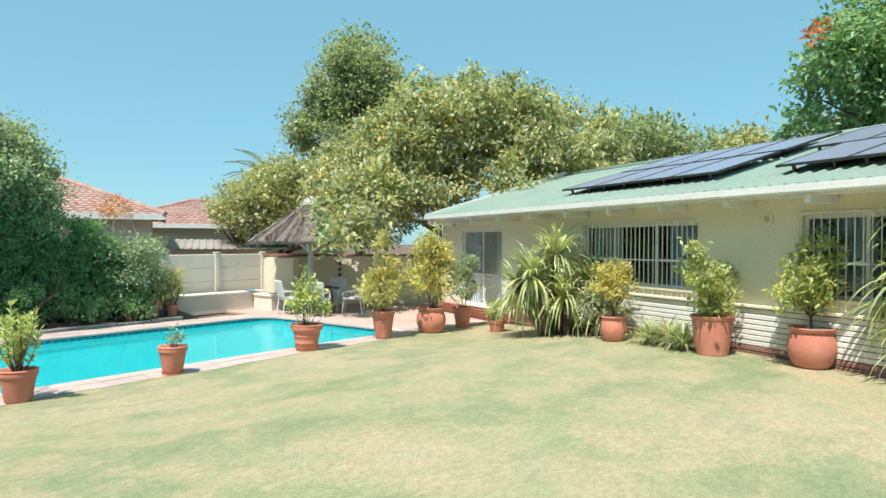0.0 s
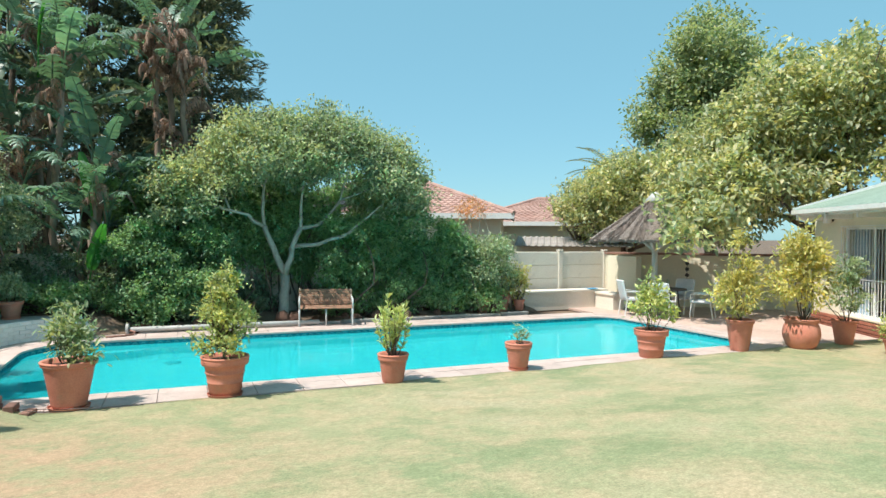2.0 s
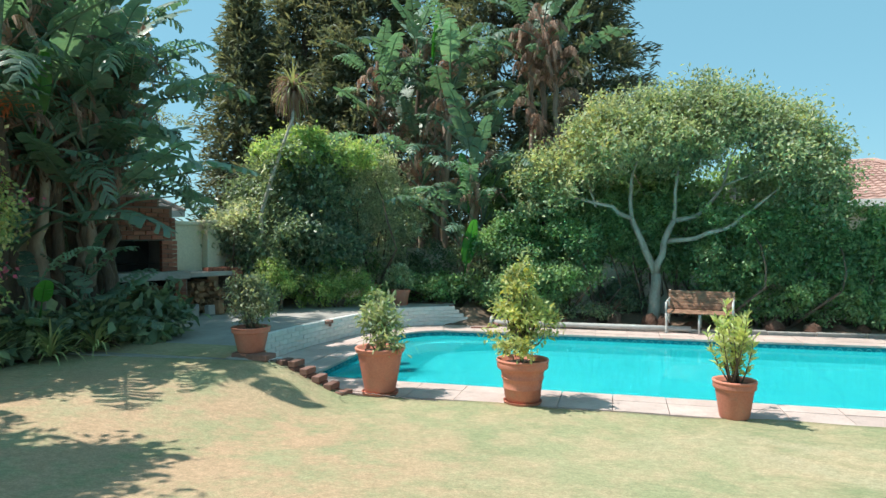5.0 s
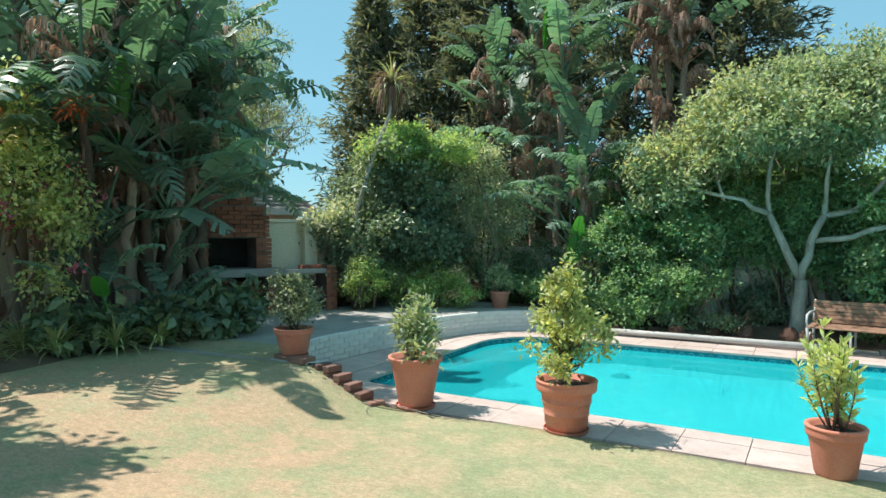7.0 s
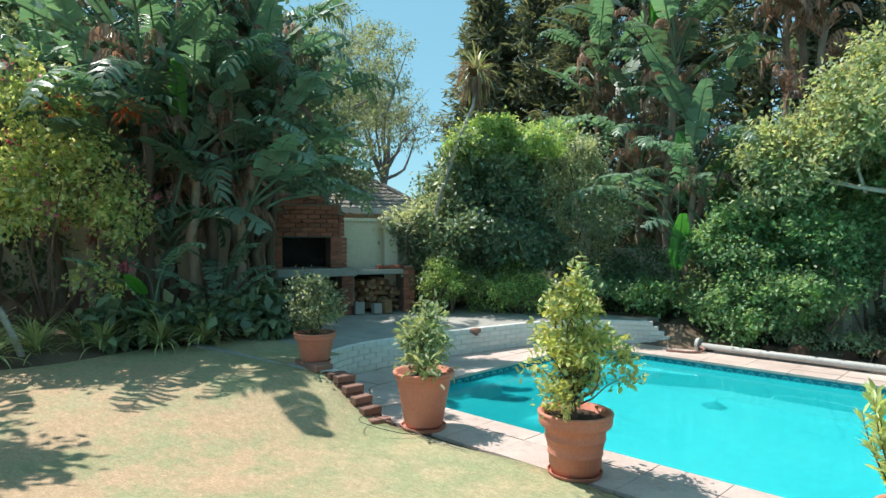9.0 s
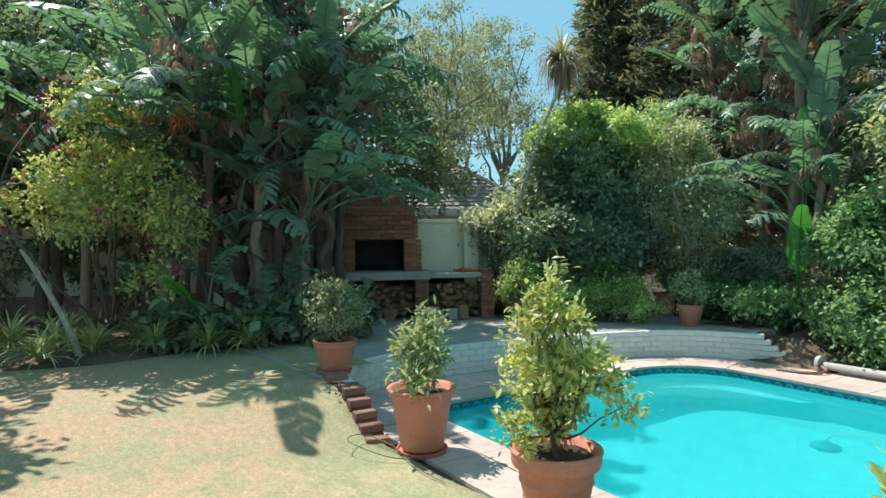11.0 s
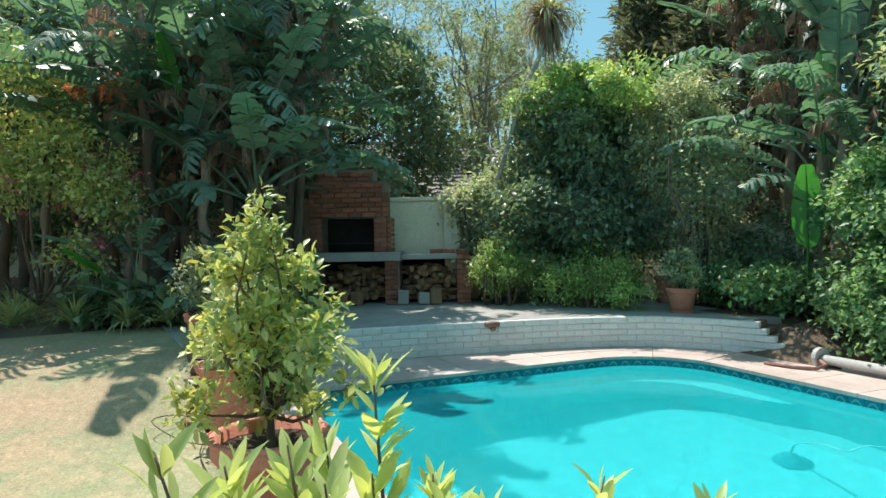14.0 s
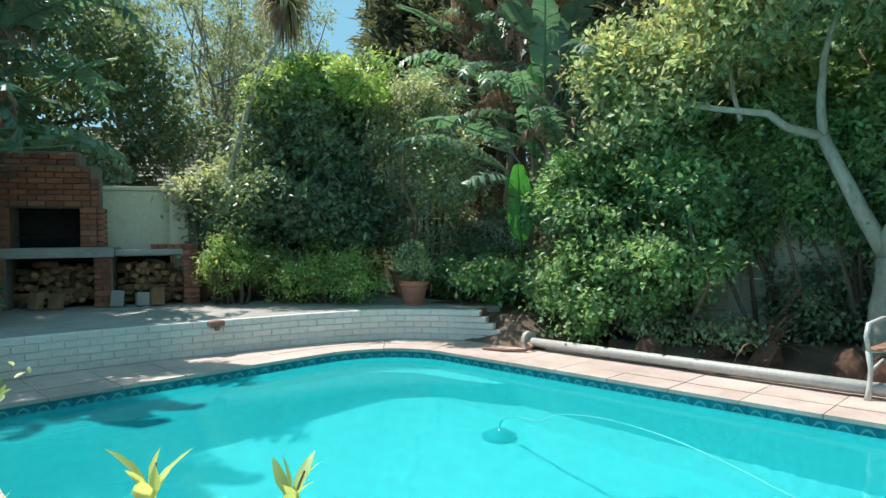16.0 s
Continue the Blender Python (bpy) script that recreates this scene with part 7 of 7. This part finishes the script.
orn = thing("wall_ornament", Matrix.Translation((11.6, 6.25, 0.6)), "string of small dark discs hanging on the wall", "ornament")
for i in range(5):
    solid("disc", *moved(lathe([(0, 0), (0.06, 0), (0.06, 0.02), (0, 0.025)], 14), pose(0, 0, i * 0.18, 90, 0, -41)), STEEL, orn)
solid("cord", *tube([(0, 0, -0.1), (0, 0, 0.9)], 0.006, 5), STEEL, orn)
spout = thing("drain_spout", Matrix.Translation((-6.19, 3.57, 0.37)), "small rusty drain spout in the wall's top", "spout")
solid("lip", *block(-0.05, -0.09, -0.03, 0.07, 0.09, 0.035, 0.012), BROWN_BRICK, spout)
solid("drip", *block(0.02, -0.03, -0.08, 0.06, 0.03, -0.03, 0.008), BROWN_BRICK, spout)
cable = thing("garden_cable", None, "thin black cable looped at the lawn's edge", "cable")
cp = spline([(-3.75, 0.02, 0.03), (-3.9, -0.22, 0.06), (-4.25, -0.42, 0.14), (-4.4, -0.2, 0.12), (-4.1, -0.05, 0.06), (-3.6, -0.12, 0.04), (-3.2, -0.1, 0.03)], 0.06)
solid("cord", *tube([tuple(q) for q in cp], 0.004, 5), STEEL, cable)

# ---- pieces: tiles, slabs, bricks ----
tile = tile_mesh()
acc = 0.0
tlen = 0.150
band = new("tile_band")
band.parent = pool
per_len = sum((POOL[(i + 1) % NP_] - POOL[i]).length for i in range(NP_))
nt_ = int(per_len / tlen)
for i in range(nt_):
    s = i / nt_ * NP_
    k = int(s)
    f = s - k
    p = POOL[k].lerp(POOL[(k + 1) % NP_], f)
    nn = POOL_N[k].lerp(POOL_N[(k + 1) % NP_], f).normalized()
    a = math.atan2(nn.y, nn.x) - math.pi / 2
    shared("tile", tile, pool, Matrix.Translation((p.x + nn.x * 0.006, p.y + nn.y * 0.006, -0.098)) @ Matrix.Rotation(a, 4, "Z"))
bpy.data.objects.remove(band)


def deck_width(n):
    a = math.degrees(math.atan2(n.y, n.x)) % 360
    return float(np.interp(a, [0, 20, 70, 110, 160, 200, 250, 290, 340, 360], [0.55, 0.6, 0.84, 0.84, 1.02, 1.05, 0.74, 0.72, 0.55, 0.55]))


deck = thing("pool_deck", None, "pinkish grey paving slabs around the pool", "paving", kind="structure")
dv, df = skirt([ring(-0.035, 0.012), ring(-0.016, 0.0135), [(p.x + n.x * deck_width(n), p.y + n.y * deck_width(n), -0.016) for p, n in zip(POOL, POOL_N)]])
solid("mortar_bed", dv, df, JOINT, deck)
solid("mortar_bed", *block(-6.6, 0.0, -0.07, -5.32, 5.9, -0.02), JOINT, deck)
dg = np.random.default_rng(5)
step = 5
for i0 in range(0, NP_ - 1, step):
    i1 = min(i0 + step, NP_)
    idx = [k % NP_ for k in range(i0, i1 + 1)]
    for f0, f1 in ((0.0, 0.36), (0.37, 1.0)):
        row = []
        for f in (f0, f1):
            q = []
            for k in idx:
                w = deck_width(POOL_N[k])
                off = (-0.028 if f == 0 else w * f)
                q.append(Vector((POOL[k].x + POOL_N[k].x * off, POOL[k].y + POOL_N[k].y * off, 0)))
            row.append(q)
        mid = sum((p for q in row for p in q), Vector()) / (2 * len(idx))
        zt = 0.004 + 0.004 * dg.random()
        V = []
        for q in row:
            for p in q:
                c = mid + (p - mid) * 0.985
                V.append((c.x, c.y, zt))
        m = len(idx)
        V += [(x, y, -0.028) for x, y, z in V]
        F = [tuple(list(range(m)) + list(range(2 * m - 1, m - 1, -1)))[::-1]]
        edge = list(range(m)) + list(range(2 * m - 1, m - 1, -1))
        F += [(edge[j], edge[(j + 1) % len(edge)], edge[(j + 1) % len(edge)] + 2 * m, edge[j] + 2 * m) for j in range(len(edge))]
        solid("slab", V, F, SLAB, deck)
# slabs that fill to the curved wall and the house side
for j in range(9):
    y = 0.45 + j * 0.6
    p, _ = on_wall(float(np.interp(y, WALL_CURVE[:, 1], wlen)))
    x0 = p[0] + 0.015
    if -6.37 > x0 or x0 < -6.36 + 1.2:
        solid("slab", *block(x0, y, -0.028, -6.345 + 0.02 if x0 < -6.36 else x0 + 0.02, y + 0.59, 0.002), SLAB, deck)


def brick_mesh(name, l, d, h, material):
    V, F = block(-l / 2, -d / 2, 0, l / 2, d / 2, h, 0.007)
    me = bpy.data.meshes.new(name)
    me.from_pydata(V, [], F)
    me.materials.append(material)
    return me


wb = brick_mesh("brick", 0.231, 0.10, 0.074, WHITE_BRICK)
for k in range(5):
    n = int(wlen[-1] / 0.235)
    for i in range(n):
        s = (i + 0.5 + 0.5 * (k % 2)) * 0.235
        if s > wlen[-1] - 0.1:
            continue
        p, a = on_wall(s)
        nx, ny = -math.sin(a), math.cos(a)
        o = 0.045 + 0.006 * dg.normal() * 0.5
        shared("brick", wb, garden_wall, Matrix.Translation((p[0] + nx * o, p[1] + ny * o, 0.003 + k * 0.081)) @ Matrix.Rotation(a + 0.01 * dg.normal(), 4, "Z"))
bb = brick_mesh("brick", 0.222, 0.105, 0.074, BROWN_BRICK)
# brick steps down at each end of the wall
st = thing("brick_edging", None, "stepped brick edging at the lawn's end of the wall", "edging", kind="structure")
for i in range(6):
    for j in range(5 - i + 1 if i else 5):
        z = 0.003 + j * 0.081
        if z > 0.41 - i * 0.081:
            continue
        shared("brick", bb, st, Matrix.Translation((-5.2 + i * 0.165, 0.03 - 0.02 * i, z)) @ Matrix.Rotation(radians(80 + 3 * dg.normal()), 4, "Z"))
for i in range(5):
    shared("brick", bb, st, Matrix.Translation((-5.42 - 0.11 * i, 0.0 + 0.02 * i, 0.385)) @ Matrix.Rotation(radians(88 + 4 * dg.normal()), 4, "Z"))
e0, ea = on_wall(wlen[-1])
run, back_ = Vector((math.cos(ea), math.sin(ea), 0)), Vector((-math.sin(ea), math.cos(ea), 0))
for j in range(5):
    reach = 0.06 + 0.095 * (4 - j)
    for step, mesh_, off in ((reach - 0.115, wb, 0.041), (reach - 0.335, wb, 0.041), (reach - 0.054, bb, 0.205)):
        if step < -0.3:
            continue
        c = Vector((e0[0], e0[1], 0.004 + j * 0.081)) + run * step + back_ * off
        shared("brick", mesh_, garden_wall, Matrix.Translation(c) @ Matrix.Rotation(ea + 0.02 * dg.normal() + (math.pi / 2 if mesh_ is bb else 0), 4, "Z"))

rb = brick_mesh("brick", 0.215, 0.10, 0.072, BRICK)
hb = brick_mesh("brick", 0.105, 0.10, 0.072, BRICK)


def brick_face(x0, x1, y, z0, z1, parent=braai, skip=None):
    rows = int(round((z1 - z0) / 0.082))
    for r in range(rows):
        x = x0
        first = r % 2
        while x < x1 - 0.05:
            l = 0.105 if (first and x == x0) or x1 - x < 0.2 else 0.215
            xm = x + l / 2
            z = z0 + r * 0.082
            if not (skip and skip(xm, z)):
                shared("brick", rb if l > 0.2 else hb, parent, Matrix.Translation((xm, y + 0.045 + 0.003 * dg.normal(), z)) @ Matrix.Rotation(0.008 * dg.normal(), 4, "Z"))
            x += l + 0.011


brick_face(-1.555, -1.30, -0.005, 0.0, 0.72)
brick_face(-0.225, 0.03, -0.005, 0.0, 0.72)
brick_face(0.975, 1.20, -0.005, 0.0, 0.90)
brick_face(-1.505, -1.29, 0.12, 0.875, 1.46)
brick_face(-0.41, -0.19, 0.12, 0.875, 1.46)
brick_face(-1.505, -0.19, 0.10, 1.465, 2.06, skip=lambda x, z: z > 1.85 and x > -0.30)
brick_face(-1.36, -0.42, 0.16, 2.065, 2.23)
sb = brick_mesh("brick", 0.10, 0.22, 0.07, BRICK)
for i in range(7):
    shared("brick", sb, braai, Matrix.Translation((-0.14, 0.25 + 0.02, 0.875 + i * 0.082)))
for i in range(5):
    shared("brick", rb, tray, Matrix.Translation((-0.18 + 0.11 * i, 0, 0.0)) @ Matrix.Rotation(radians(90), 4, "Z"))
for s in range(9):
    for r in range(10):
        if r * 0.082 < 0.85:
            shared("brick", sb, braai, Matrix.Translation((1.155, 0.1 + (s % 3) * 0.23, r * 0.082))) if s < 3 else None

# ---- short grass ----
n = 70000
gx = -7.5 + 15.5 * rng.random(n)
gy = -8.6 + 8.5 * rng.random(n) ** 0.9
keep = (gy < -0.08) & (np.abs(gx) < 12)
gx, gy = gx[keep], gy[keep]
P = np.stack([gx, gy, lawn_z(gx, gy) + 0.006], 1)
D = rng.normal(size=(len(P), 3)) * np.array((0.8, 0.8, 0.15)) + np.array((0, 0, 0.42))
gr = leaf_mesh("grass", P, D, 0.014 * (0.5 + rng.random(len(P))), 0.25, LAWN)
tagged(gr, "short mown grass blades with dry tips", "grass", kind="stuff")
